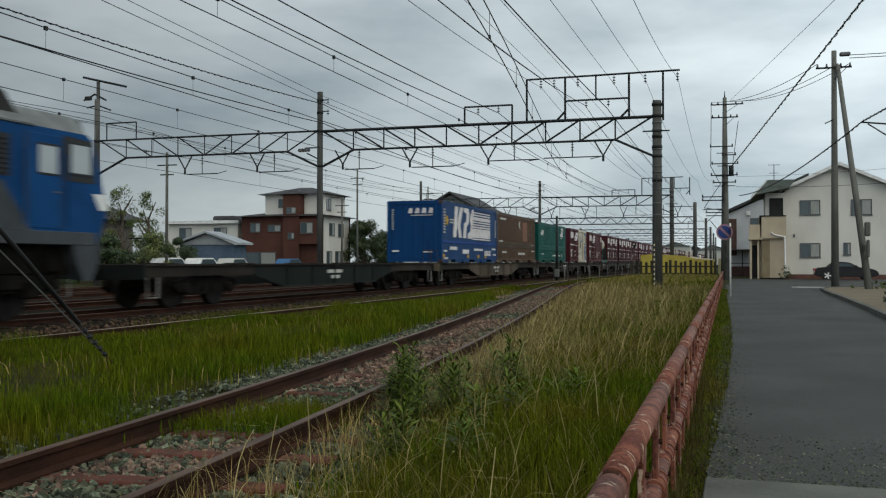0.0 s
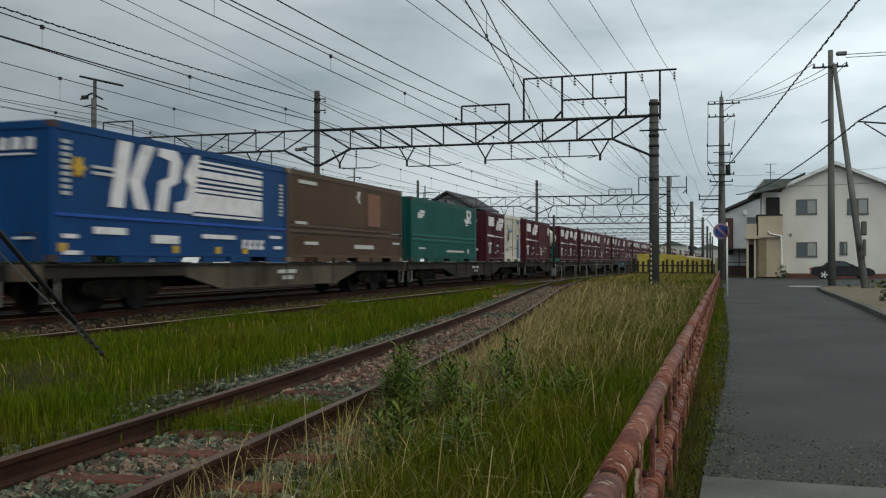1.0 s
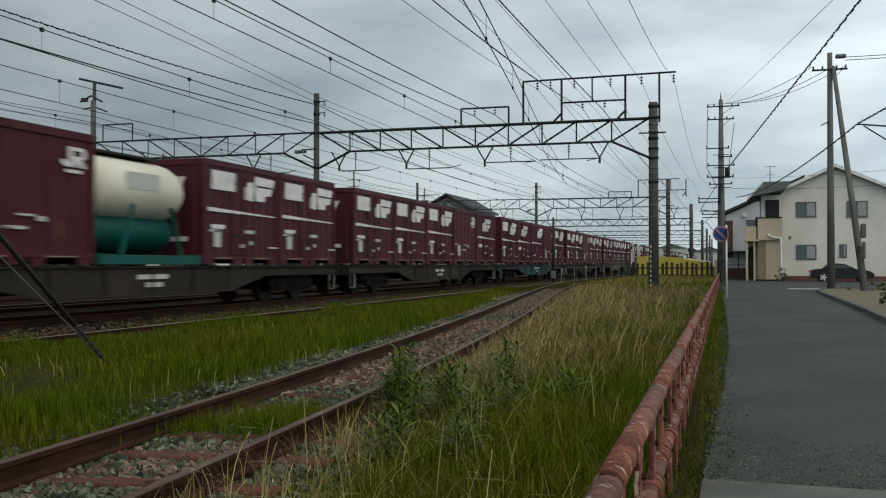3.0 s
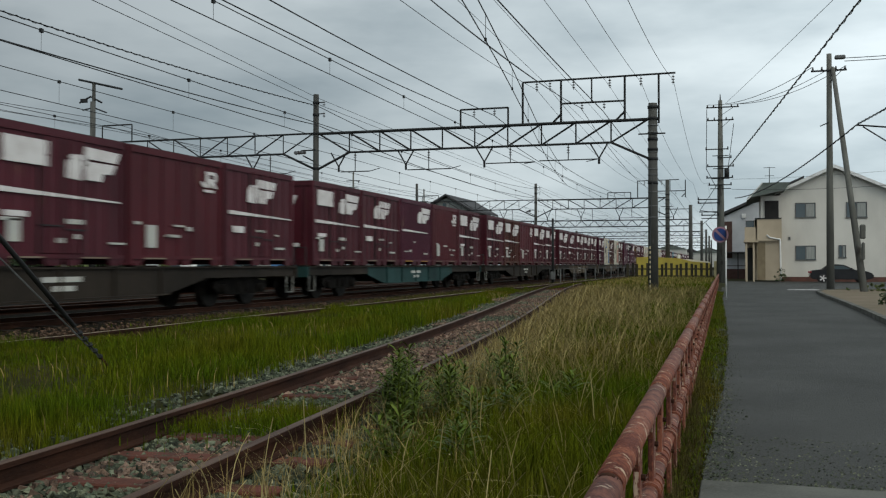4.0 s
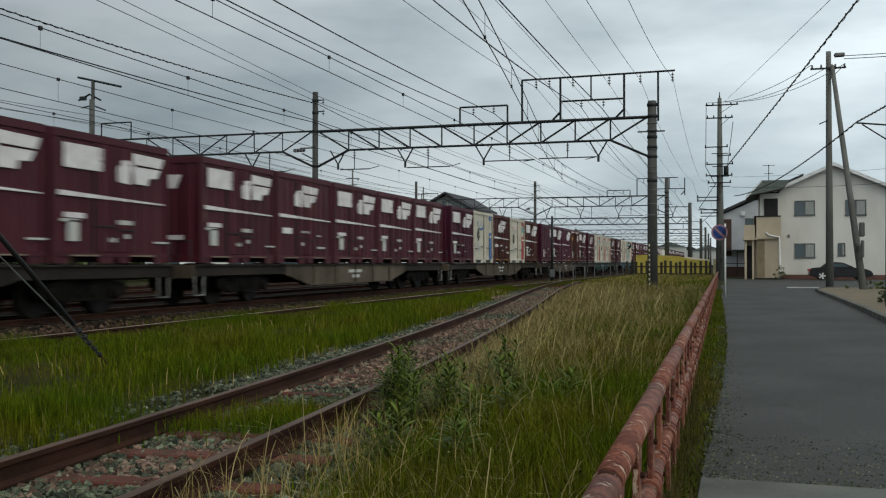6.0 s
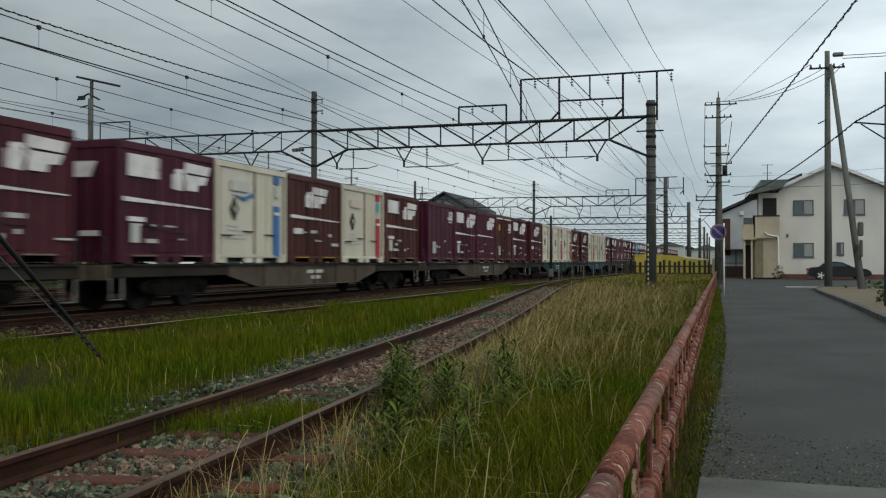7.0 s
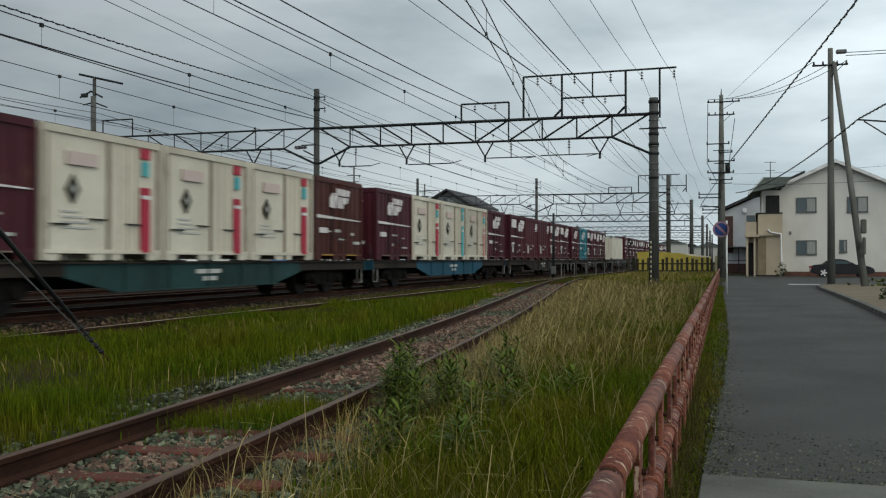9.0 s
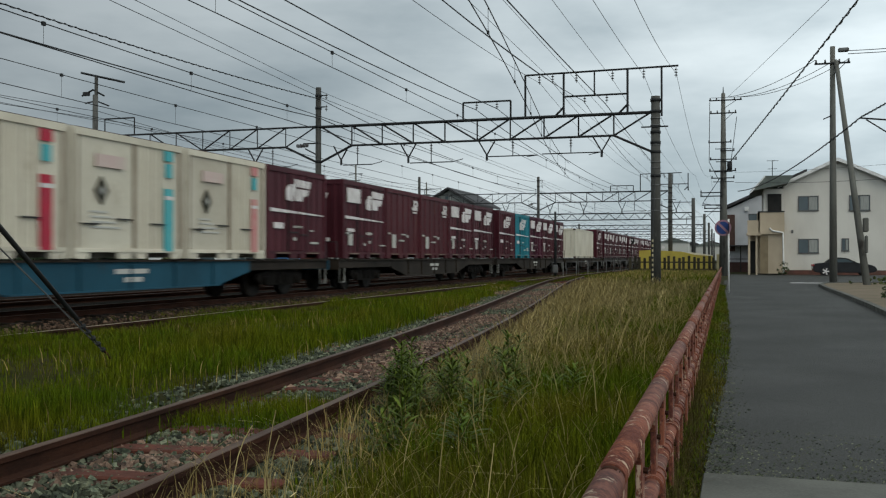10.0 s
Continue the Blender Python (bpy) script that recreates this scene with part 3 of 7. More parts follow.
def red_container(style, material, seed, group="red containers"):
    L = 3.715
    top = empty("freight_container", pose(0, 0, 0), LABEL[style], "freight container", group)
    shell(top, L, material, ribs={"corr": "corr", "corr_round": "corr", "round": "plain"}.get(style, "door"))
    if style in ("plate", "emblem"):
        decal(top, "stripe", [(-1.68, 1.27), (1.68, 1.25), (1.68, 1.275), (-1.68, 1.365)], M_DECAL, "long white stripe")
    if style == "corr":
        decal(top, "stripe", [(-1.66, 1.28), (1.3, 1.26), (1.3, 1.29), (-1.66, 1.36)], M_DECAL, "long white stripe")
        freight_mark(top, 0.1, 1.66, 0.95)
    if style == "plate":
        decal(top, "plate", rect(-1.54, -0.42, 1.80, 2.26), M_DECAL, "white data plate")
        freight_mark(top, 0.06, 1.64)
        decal(top, "paper_holder", rect(-1.42, -1.12, 0.42, 0.82), M_DECAL_GREY, "pale paper holder")
        decal(top, "stencil_bar", rect(-1.52, -0.95, 0.86, 0.96), M_DECAL)
    if style == "emblem":
        freight_mark(top, -0.76, 1.62, 0.97)
        decal(top, "stencil_bar", rect(-1.5, -0.95, 0.82, 0.98), M_DECAL)
    if style in ("round", "corr_round"):
        round_mark(top, 0.9, 1.83)
        decal(top, "paper_holder", rect(-1.25, -0.9, 0.38, 0.86), M_DECAL_GREY, "pale paper holder")
    if style == "lined":
        decal(top, "stripe", rect(-1.62, -0.3, 2.29, 2.36), M_DECAL, "white line under the roof")
        decal(top, "stripe", rect(0.05, 1.62, 2.29, 2.36), M_DECAL, "white line under the roof")
        round_mark(top, 0.9, 1.72)
        decal(top, "yellow_mark", [(-1.3, 1.75), (-1.05, 1.68), (-0.95, 1.86), (-1.1, 2.02)], M_DECAL_YELLOW, "small yellow emblem")
        decal(top, "paper_holder", rect(-1.25, -0.9, 0.38, 0.86), M_DECAL_GREY, "pale paper holder")
    small_marks(top, seed)
    for c in (-0.93, 0.93):
        decal(top, "fork_lip", rect(c - 0.4, c + 0.4, 0.137, 0.165), M_DECAL_YELLOW if style == "corr" or (style == "emblem" and material is M_BROWN) else M_SEAM, "worn lip over the fork pocket")
    end_mark(top, -L / 2, [(-0.75, 1.76), (0.55, 1.76), (0.7, 2.08), (-0.75, 2.08)], M_DECAL, "white emblem bar on the end wall")
    end_mark(top, -L / 2, [(0.3, 0.55), (0.75, 0.55), (0.75, 0.66), (0.3, 0.66)], M_DECAL)
    return top


LABEL = {"plate": "maroon steel container with a white plate, emblem and stripe", "emblem": "maroon steel container with a white freight emblem and stripe",
         "round": "plain dark red steel container with a small white emblem", "corr": "corrugated maroon container with a white emblem",
         "corr_round": "corrugated red container with a small round emblem", "lined": "red container with a white line under its roof"}


def cream_container(stripe, label, blue_logo=False):
    top = empty("freight_container", pose(0, 0, 0), label, "freight container", "cream containers")
    shell(top, 3.715, M_CREAM, ribs="none", roof=M_ROOFING)
    for y in (0.15, 0.42, 0.70, 0.98):
        part("lock_bar", bm_tube(bmesh.new(), (HALF - 0.03, y, 0.2), (HALF - 0.03, y, 2.4), 0.022, sides=6), M_CREAM, top)
    for y in (-1.72, 0.06, 1.72):
        part("door_edge", B((HALF - 0.05, HALF - 0.012, y - 0.035, y + 0.035, 0.2, 2.37)), M_SEAM, top, "rusty door seam")
    decal(top, "colour_band", rect(1.10, 1.42, 0.16, 1.52), stripe, "tall coloured band")
    decal(top, "band_cap", rect(1.10, 1.42, 2.12, 2.34), stripe)
    decal(top, "band_gap", rect(1.10, 1.42, 1.28, 1.36), M_DECAL, x=HALF + 0.006)
    decal(top, "band_mark", rect(1.15, 1.38, 1.76, 2.06), M_DECAL_TEAL if stripe is not M_DECAL_BLUE else M_DECAL_GREY, "faded square emblem")
    decal(top, "diamond", [(-1.22, 1.34), (-1.02, 1.06), (-0.82, 1.34), (-1.02, 1.62)], M_DECAL_DARK, "dark diamond sign")
    decal(top, "diamond_core", [(-1.08, 1.34), (-1.02, 1.24), (-0.96, 1.34), (-1.02, 1.44)], M_DECAL_GREY, x=HALF + 0.006)
    decal(top, "logo_bar", rect(-1.2, -0.3, 1.80, 2.05), M_DECAL_GREY if blue_logo else M_DECAL_ROSE, "faded logo")
    if blue_logo:
        decal(top, "swoosh", [(-1.1, 1.70), (-0.5, 1.58), (0.02, 1.74), (-0.06, 1.80), (-0.5, 1.66)], M_DECAL_BLUE, "blue curved stroke")
    for y0, z0 in ((-0.55, 0.78), (0.62, 0.72), (-1.6, 0.66)):
        part("latch", B((HALF - 0.03, HALF + 0.01, y0, y0 + 0.5, z0, z0 + 0.03)), M_BLACK, top)
    for i in range(4):
        decal(top, "text_bar", rect(-1.3, -1.3 + 0.5 + 0.13 * i, 0.9 - 0.1 * i, 0.94 - 0.1 * i), M_DECAL_GREY, x=HALF - 0.035)
    return top


def tank_container():
    top = empty("tank_container", pose(0, 0, 0), "white and green tank container in an open green frame", "tank container")
    l = 1.85
    for s in (-1, 1):
        x = s * (HALF - 0.06)
        part("base_beam", B((x - 0.06, x + 0.06, -l, l, 0.0, 0.2), bevel=0.01), M_GREEN, top)
        for y in (-1.1, 1.1):
            part("brace", bm_tube(bmesh.new(), (x, y, 0.18), (x, y * 0.62, 1.25), 0.05, sides=6), M_GREEN, top)
    for y in (-l + 0.08, l - 0.08):
        part("cross_beam", B((-HALF, HALF, y - 0.08, y + 0.08, 0.02, 0.22), bevel=0.01), M_GREEN, top)
    for name, z0, r, m in (("lower_tank", 0.72, 0.62, M_GREEN), ("upper_tank", 1.62, 0.92, M_CREAM)):
        bm = bmesh.new()
        n = 20
        prev = None
        for y, k in ((-l + 0.1, 0.55), (-l + 0.28, 0.9), (-l + 0.5, 1.0), (l - 0.5, 1.0), (l - 0.28, 0.9), (l - 0.1, 0.55)):
            ring = [bm.verts.new((1.12 * r * k * math.cos(2 * math.pi * i / n), y, z0 + r * k * 0.78 * math.sin(2 * math.pi * i / n))) for i in range(n)]
            if prev:
                for i in range(n):
                    bm.faces.new((prev[i], prev[(i + 1) % n], ring[(i + 1) % n], ring[i])).smooth = True
            else:
                bm.faces.new(ring[::-1])
            prev = ring
        bm.faces.new(prev)
        part(name, bm, m, top)
    part("manhole", bm_tube(bmesh.new(), (0, 0, 2.2), (0, 0, 2.42), 0.25, sides=12), M_STEEL_PALE, top)
    part("walkway", B((-0.5, 0.5, -1.3, 1.3, 2.36, 2.4)), M_STEEL, top)
    decal(top, "logo_bar", rect(-0.7, 0.45, 1.6, 1.95), M_DECAL_GREY, "faded grey logo", x=1.03)
    return top


def long_container(kind):
    L = 9.41
    l = L / 2
    name = {"blue": "long blue container with a big white logo and yellow emblem", "tan": "long corrugated brown container with faded markings",
            "green": "long green container with small white emblems", "cream": "long plain off-white container"}[kind]
    top = empty("freight_container", pose(0, 0, 0), name, "freight container", "long containers")
    m = {"blue": M_BLUE, "tan": M_TAN, "green": M_GREEN, "cream": M_CREAM}[kind]
    H = {"blue": 2.6, "tan": 2.6, "green": 2.5, "cream": 2.25}[kind]
    shell(top, L, m, H=H, ribs={"blue": "smooth", "tan": "none", "green": "smooth", "cream": "smooth"}[kind], roof=m if kind != "tan" else None)
    for y in (-l, l - 0.18):
        for z in (0.0, H - 0.13):
            part("corner_casting", B((HALF - 0.16, HALF + 0.006, y - 0.003, y + 0.183, z, z + 0.14), bevel=0.012), M_SEAM if kind == "tan" else M_ROOFING, top, "dark corner casting")
    if kind == "tan":
        for y in (-l + 0.1, l - 0.17):
            part("door_post", B((HALF - 0.05, HALF + 0.004, y, y + 0.07, 0.14, H - 0.13)), M_ROOFING, top, "dark rusty post")
        bm = bmesh.new()
        k = 36
        for i in range(k):
            y = -l + 0.16 + (L - 0.32) * (i + 0.5) / k
            bm_prism(bm, [(HALF - 0.05, y - 0.075), (HALF - 0.004, y - 0.05), (HALF - 0.004, y + 0.05), (HALF - 0.05, y + 0.075)], "z", 0.2, 0.78)
            bm_prism(bm, [(HALF - 0.05, y - 0.075), (HALF - 0.004, y - 0.05), (HALF - 0.004, y + 0.05), (HALF - 0.05, y + 0.075)], "z", 1.12, H - 0.13)
        part("corrugation", bm, m, top)
        decal(top, "rust_patch", rect(1.3, 2.5, 1.2, 2.3), mat("faded_red_patch", (0.21, 0.085, 0.055), (0.17, 0.105, 0.07), 2.0, 0.8), "faded reddish patch", x=HALF - 0.01)
        decal(top, "band", rect(-l + 0.12, l - 0.12, 0.84, 0.90), M_TAN, x=HALF)
        decal(top, "band", rect(-l + 0.12, l - 0.12, 1.0, 1.06), M_TAN, x=HALF)
        for y, z, w, h in ((-4.0, 2.25, 1.2, 0.1), (-4.2, 1.08, 0.7, 0.08), (-3.6, 0.5, 0.9, 0.09), (0.1, 0.42, 1.7, 0.13), (3.6, 0.98, 0.7, 0.07), (3.7, 0.62, 0.7, 0.07)):
            decal(top, "stencil_bar", rect(y, y + w, z, z + h), M_DECAL_GREY, x=HALF)
        decal(top, "emblem", [(0.3, 2.1), (0.45, 1.95), (0.62, 1.9), (0.5, 2.1), (0.65, 2.3), (0.4, 2.3)], M_DECAL_GREY, x=HALF)
    if kind == "blue":
        M = M_DECAL
        z0, z1 = 1.10, 2.46
        s = 0.28
        logo = bmesh.new()

        def piece(pts):
            bm_prism(logo, [(a + s * (b - z0) / (z1 - z0) - 3.02, b) for a, b in pts], "x", HALF - 0.03, HALF + 0.006)
        piece([(0.0, z0), (0.42, z0), (0.42, z1), (0.0, z1)])
        piece([(0.50, 1.66), (0.92, 1.66), (1.22, z1), (0.80, z1)])
        piece([(0.50, 1.66), (0.92, 1.66), (1.28, z0), (0.86, z0)])
        piece([(1.56, z0), (1.96, z0), (1.96, 1.64), (2.28, 1.78), (2.30, 2.22), (2.08, z1), (1.42, z1), (1.42, 2.28), (1.88, 2.22), (1.90, 1.86), (1.56, 1.74)])
        piece([(2.30, z0), (3.0, z0), (3.0, z1), (2.78, z1), (2.55, 2.12), (2.5, 1.9), (2.7, 1.72), (2.66, 1.4), (2.3, 1.32)])
        part("logo", logo, M, top, "big slanting white logo")
        for a, b in ((1.06, 1.12), (1.16, 1.58), (1.62, 1.69), (1.74, 1.80), (1.86, 1.92), (1.97, 2.13), (2.19, 2.25), (2.31, 2.36)):
            decal(top, "logo_stripe", [(-0.05, a), (3.27, a), (3.27, b), (0.08, b)], M, "white stripe")
        pts = []
        for k in range(12):
            r = 0.24 if k % 2 == 0 else 0.13
            pts.append((-3.98 + r * math.cos(k * math.pi / 6), 1.80 + r * math.sin(k * math.pi / 6)))
        decal(top, "yellow_emblem", pts, M_DECAL_YELLOW, "yellow star emblem")
        for dz in (0, 0.12):
            decal(top, "emblem_tail", rect(-3.55, -2.9, 1.7 + dz, 1.76 + dz), M_DECAL_GREY)
        for y, z, w, h in ((-3.5, 0.55, 1.0, 0.14), (-1.55, 0.40, 0.95, 0.18), (0.4, 0.55, 1.5, 0.1), (3.75, 0.62, 0.6, 0.08), (-4.4, 0.45, 0.4, 0.08), (-4.4, 0.14, 0.5, 0.08), (4.0, 0.34, 0.4, 0.08)):
            decal(top, "stencil_bar", rect(y, y + w, z, z + h), M, "white stencil bar")
        for k in range(4):
            y = 2.25 + 0.3 * k
            decal(top, "character", [(y, 0.32), (y + 0.2, 0.32), (y + 0.22, 0.4), (y + 0.1, 0.42), (y + 0.24, 0.56), (y + 0.06, 0.56)], M, "white character block")
        for k in range(9):
            decal(top, "stencil_bar", rect(-4.42, -4.22, 1.25 + 0.12 * k, 1.32 + 0.12 * k), M_DECAL_GREY)
            decal(top, "stencil_bar", rect(4.3, 4.45, 1.25 + 0.1 * k, 1.31 + 0.1 * k), M_DECAL_GREY)
        for y in (-4.5, -0.8, 1.0, 2.3):
            decal(top, "yellow_mark", rect(y, y + 0.2, 0.2, 0.36), M_DECAL_YELLOW)
        decal(top, "groove", rect(-l + 0.1, l - 0.1, 0.86, 0.92), mat("container_blue_light", (0.02, 0.08, 0.34), (0.015, 0.06, 0.28), 2.0), x=HALF + 0.002)
        for k in range(4):
            x = -0.28 + 0.3 * k
            end_mark(top, -l, [(x, 2.08), (x + 0.2, 2.08), (x + 0.2, 2.3), (x + 0.06, 2.3), (x + 0.04, 2.2)], M, "white character block")
        end_mark(top, -l, [(-0.15, 1.98), (0.8, 1.98), (0.8, 2.01), (-0.15, 2.01)], M)
        end_mark(top, -l, [(-1.0, 0.45), (-0.7, 0.45), (-0.7, 0.52), (-1.0, 0.52)], M)
        end_mark(top, -l, [(0.4, 0.42), (0.8, 0.42), (0.8, 0.47), (0.4, 0.47)], M)
        for k in range(9):
            end_mark(top, -l, [(-1.0, 1.4 + 0.1 * k), (-0.93, 1.4 + 0.1 * k), (-0.93, 1.46 + 0.1 * k), (-1.0, 1.46 + 0.1 * k)], M_DECAL_GREY)
    if kind == "green":
        bm = bmesh.new()
        for i in range(30):
            y = -l + 0.2 + (L - 0.4) * (i + 0.5) / 30
            for z0, z1 in ((0.22, 0.80), (1.10, H - 0.14)):
                bm_prism(bm, [(HALF - 0.03, y - 0.11), (HALF - 0.004, y - 0.07), (HALF - 0.004, y + 0.07), (HALF - 0.03, y + 0.11)], "z", z0, z1)
        part("corrugation", bm, m, top)
        part("end_post", B((HALF - 0.01, HALF + 0.012, l - 0.3, l - 0.02, 0.1, H - 0.05), bevel=0.006), M_GREEN_LIGHT, top, "lighter green end post")
        round_mark(top, 2.75, 1.75, 1.6)
        freight_mark(top, -3.9, 1.72, 0.5)
        for y, z, w, h in ((0.0, 0.40, 2.6, 0.09), (3.2, 0.36, 0.22, 0.2), (-3.8, 0.5, 0.8, 0.07)):
            decal(top, "stencil_bar", rect(y, y + w, z, z + h), M_DECAL_GREY)
        for z in (0.82, 1.0):
            decal(top, "side_rail", rect(-l + 0.1, l - 0.3, z, z + 0.09), M_GREEN_LIGHT, "raised green rail", x=HALF + 0.006)
    return top


def wagon(material, label):
    """Skeleton container wagon; origin on the rails under its middle."""
    top = empty("container_wagon", pose(0, 0, 0), label, "railway wagon", "wagons of the train")
    for s in (-1, 1):
        x = s * 1.12
        o = [(-5.0, 0.97), (-5.0, 0.70), (-3.5, 0.40), (3.5, 0.40), (5.0, 0.70), (5.0, 0.97)]
        part("side_sill", bm_prism(bmesh.new(), o, "x", x - 0.03, x + 0.03), material, top)
        for a, b in ((-9.75, -5.002), (5.002, 9.75)):
            part("end_sill", B((x - 0.025, x + 0.025, a, b, 0.73, 0.97)), M_SILL_DARK, top, "dark sill above the bogie")
        part("sill_flange", B((x - 0.09, x + 0.09, -9.75, 9.75, 0.965, 1.0)), M_SILL_DARK, top)
        part("lower_flange", B((x - 0.09, x + 0.09, -3.5, 3.5, 0.38, 0.41)), material, top)
        for y in (-3.2, -1.6, 0, 1.6, 3.2):
            part("stiffener", B((x + 0.03 * s, x + 0.075 * s, y - 0.02, y + 0.02, 0.41, 0.965)), material, top)
    part("centre_sill", B((-0.3, 0.3, -9.8, 9.8, 0.66, 0.97)), M_SILL_DARK, top)
    bm = bmesh.new()
    for i in range(11):
        y = -9.6 + 1.92 * i
        bm_box(bm, -1.03, 1.03, y - 0.09, y + 0.09, 0.80, 0.985)
    part("cross_member", bm, M_SILL_DARK, top)
    for i in range(5):
        for d in (-1.5, 1.5):
            y = (i - 2) * 3.84 + d
            for s in (-1, 1):
                part("container_seat", B((s * 1.12 - 0.12, s * 1.12 + 0.12, y - 0.16, y + 0.16, 1.0, 1.028)), M_SILL_DARK, top)
    part("brake_box", B((0.5, 1.0, 1.1, 2.2, 0.45, 0.8), bevel=0.03), M_BOGIE, top)
    part("brake_cylinder", bm_tube(bmesh.new(), (0.7, -3.0, 0.55), (0.7, -1.8, 0.55), 0.19, sides=12), M_BOGIE, top)
    decal(top, "number_bar", rect(-0.5, 0.6, 0.72, 0.82), M_DECAL_GREY, "pale stencilled panel", x=1.155)
    decal(top, "number_bar", rect(-0.2, 0.4, 0.55, 0.65), M_DECAL_GREY, x=1.155)
    for sy in (-1, 1):
        c = sy * 7.05
        bog = part("bogie", B((-0.95, 0.95, c - 0.18, c + 0.18, 0.42, 0.66)), M_BOGIE, top)
        for s in (-1, 1):
            o = [(c - 1.35, 0.48), (c - 1.2, 0.36), (c - 0.6, 0.3), (c + 0.6, 0.3), (c + 1.2, 0.36), (c + 1.35, 0.48), (c + 1.3, 0.62), (c + 0.5, 0.74), (c - 0.5, 0.74), (c - 1.3, 0.62)]
            part("side_frame", bm_prism(bmesh.new(), o, "x", s * 0.93 - 0.06, s * 0.93 + 0.06), M_BOGIE, bog)
            for d in (-0.95, 0.95):
                part("wheel", bm_tube(bm_tube(bmesh.new(), (s * 0.50, c + d, 0.43), (s * 0.63, c + d, 0.43), 0.43, sides=24), (s * 0.47, c + d, 0.43), (s * 0.5, c + d, 0.43), 0.46, sides=24), M_WHEEL, bog, "worn steel wheel")
                part("axle_box", bm_tube(B((s * 0.93 - 0.1, s * 0.93 + 0.1, c + d - 0.16, c + d + 0.16, 0.34, 0.56), bevel=0.02), (s * 0.93, c + d, 0.43), (s * 1.1, c + d, 0.43), 0.11, sides=10), M_BOGIE, bog)
            bm = bmesh.new()
            for d in (-0.2, 0.2):
                bm_tube(bm, (s * 0.95, c + d, 0.36), (s * 0.95, c + d, 0.62), 0.075, sides=8)
            part("spring", bm, M_BOGIE, bog)
        for d in (-0.95, 0.95):
            part("axle", bm_tube(bmesh.new(), (-0.6, c + d, 0.43), (0.6, c + d, 0.43), 0.08, sides=8), M_BOGIE, bog)
        y = sy * 9.78
        part("coupler", B((-0.12, 0.12, min(y, y + sy * 0.42), max(y, y + sy * 0.42), 0.76, 0.98), bevel=0.03), M_BOGIE, top)
        part("end_beam", B((-1.2, 1.2, min(y, y + sy * 0.06), max(y, y + sy * 0.06), 0.68, 0.99)), material, top)
        for s in (-1, 1):
            x = s * 1.14
            part("step", bm_path(bmesh.new(), [(x, y - sy * 0.12, 0.72), (x, y - sy * 0.12, 0.28), (x, y - sy * 0.5, 0.28), (x, y - sy * 0.5, 0.72)], 0.02), M_STEP, top, "pale steel step")
        part("hand_rail", bm_path(bmesh.new(), [(0.75, y, 0.98), (0.75, y, 1.55), (1.1, y, 1.55), (1.1, y, 0.98)], 0.016), M_STEEL, top)
    return top


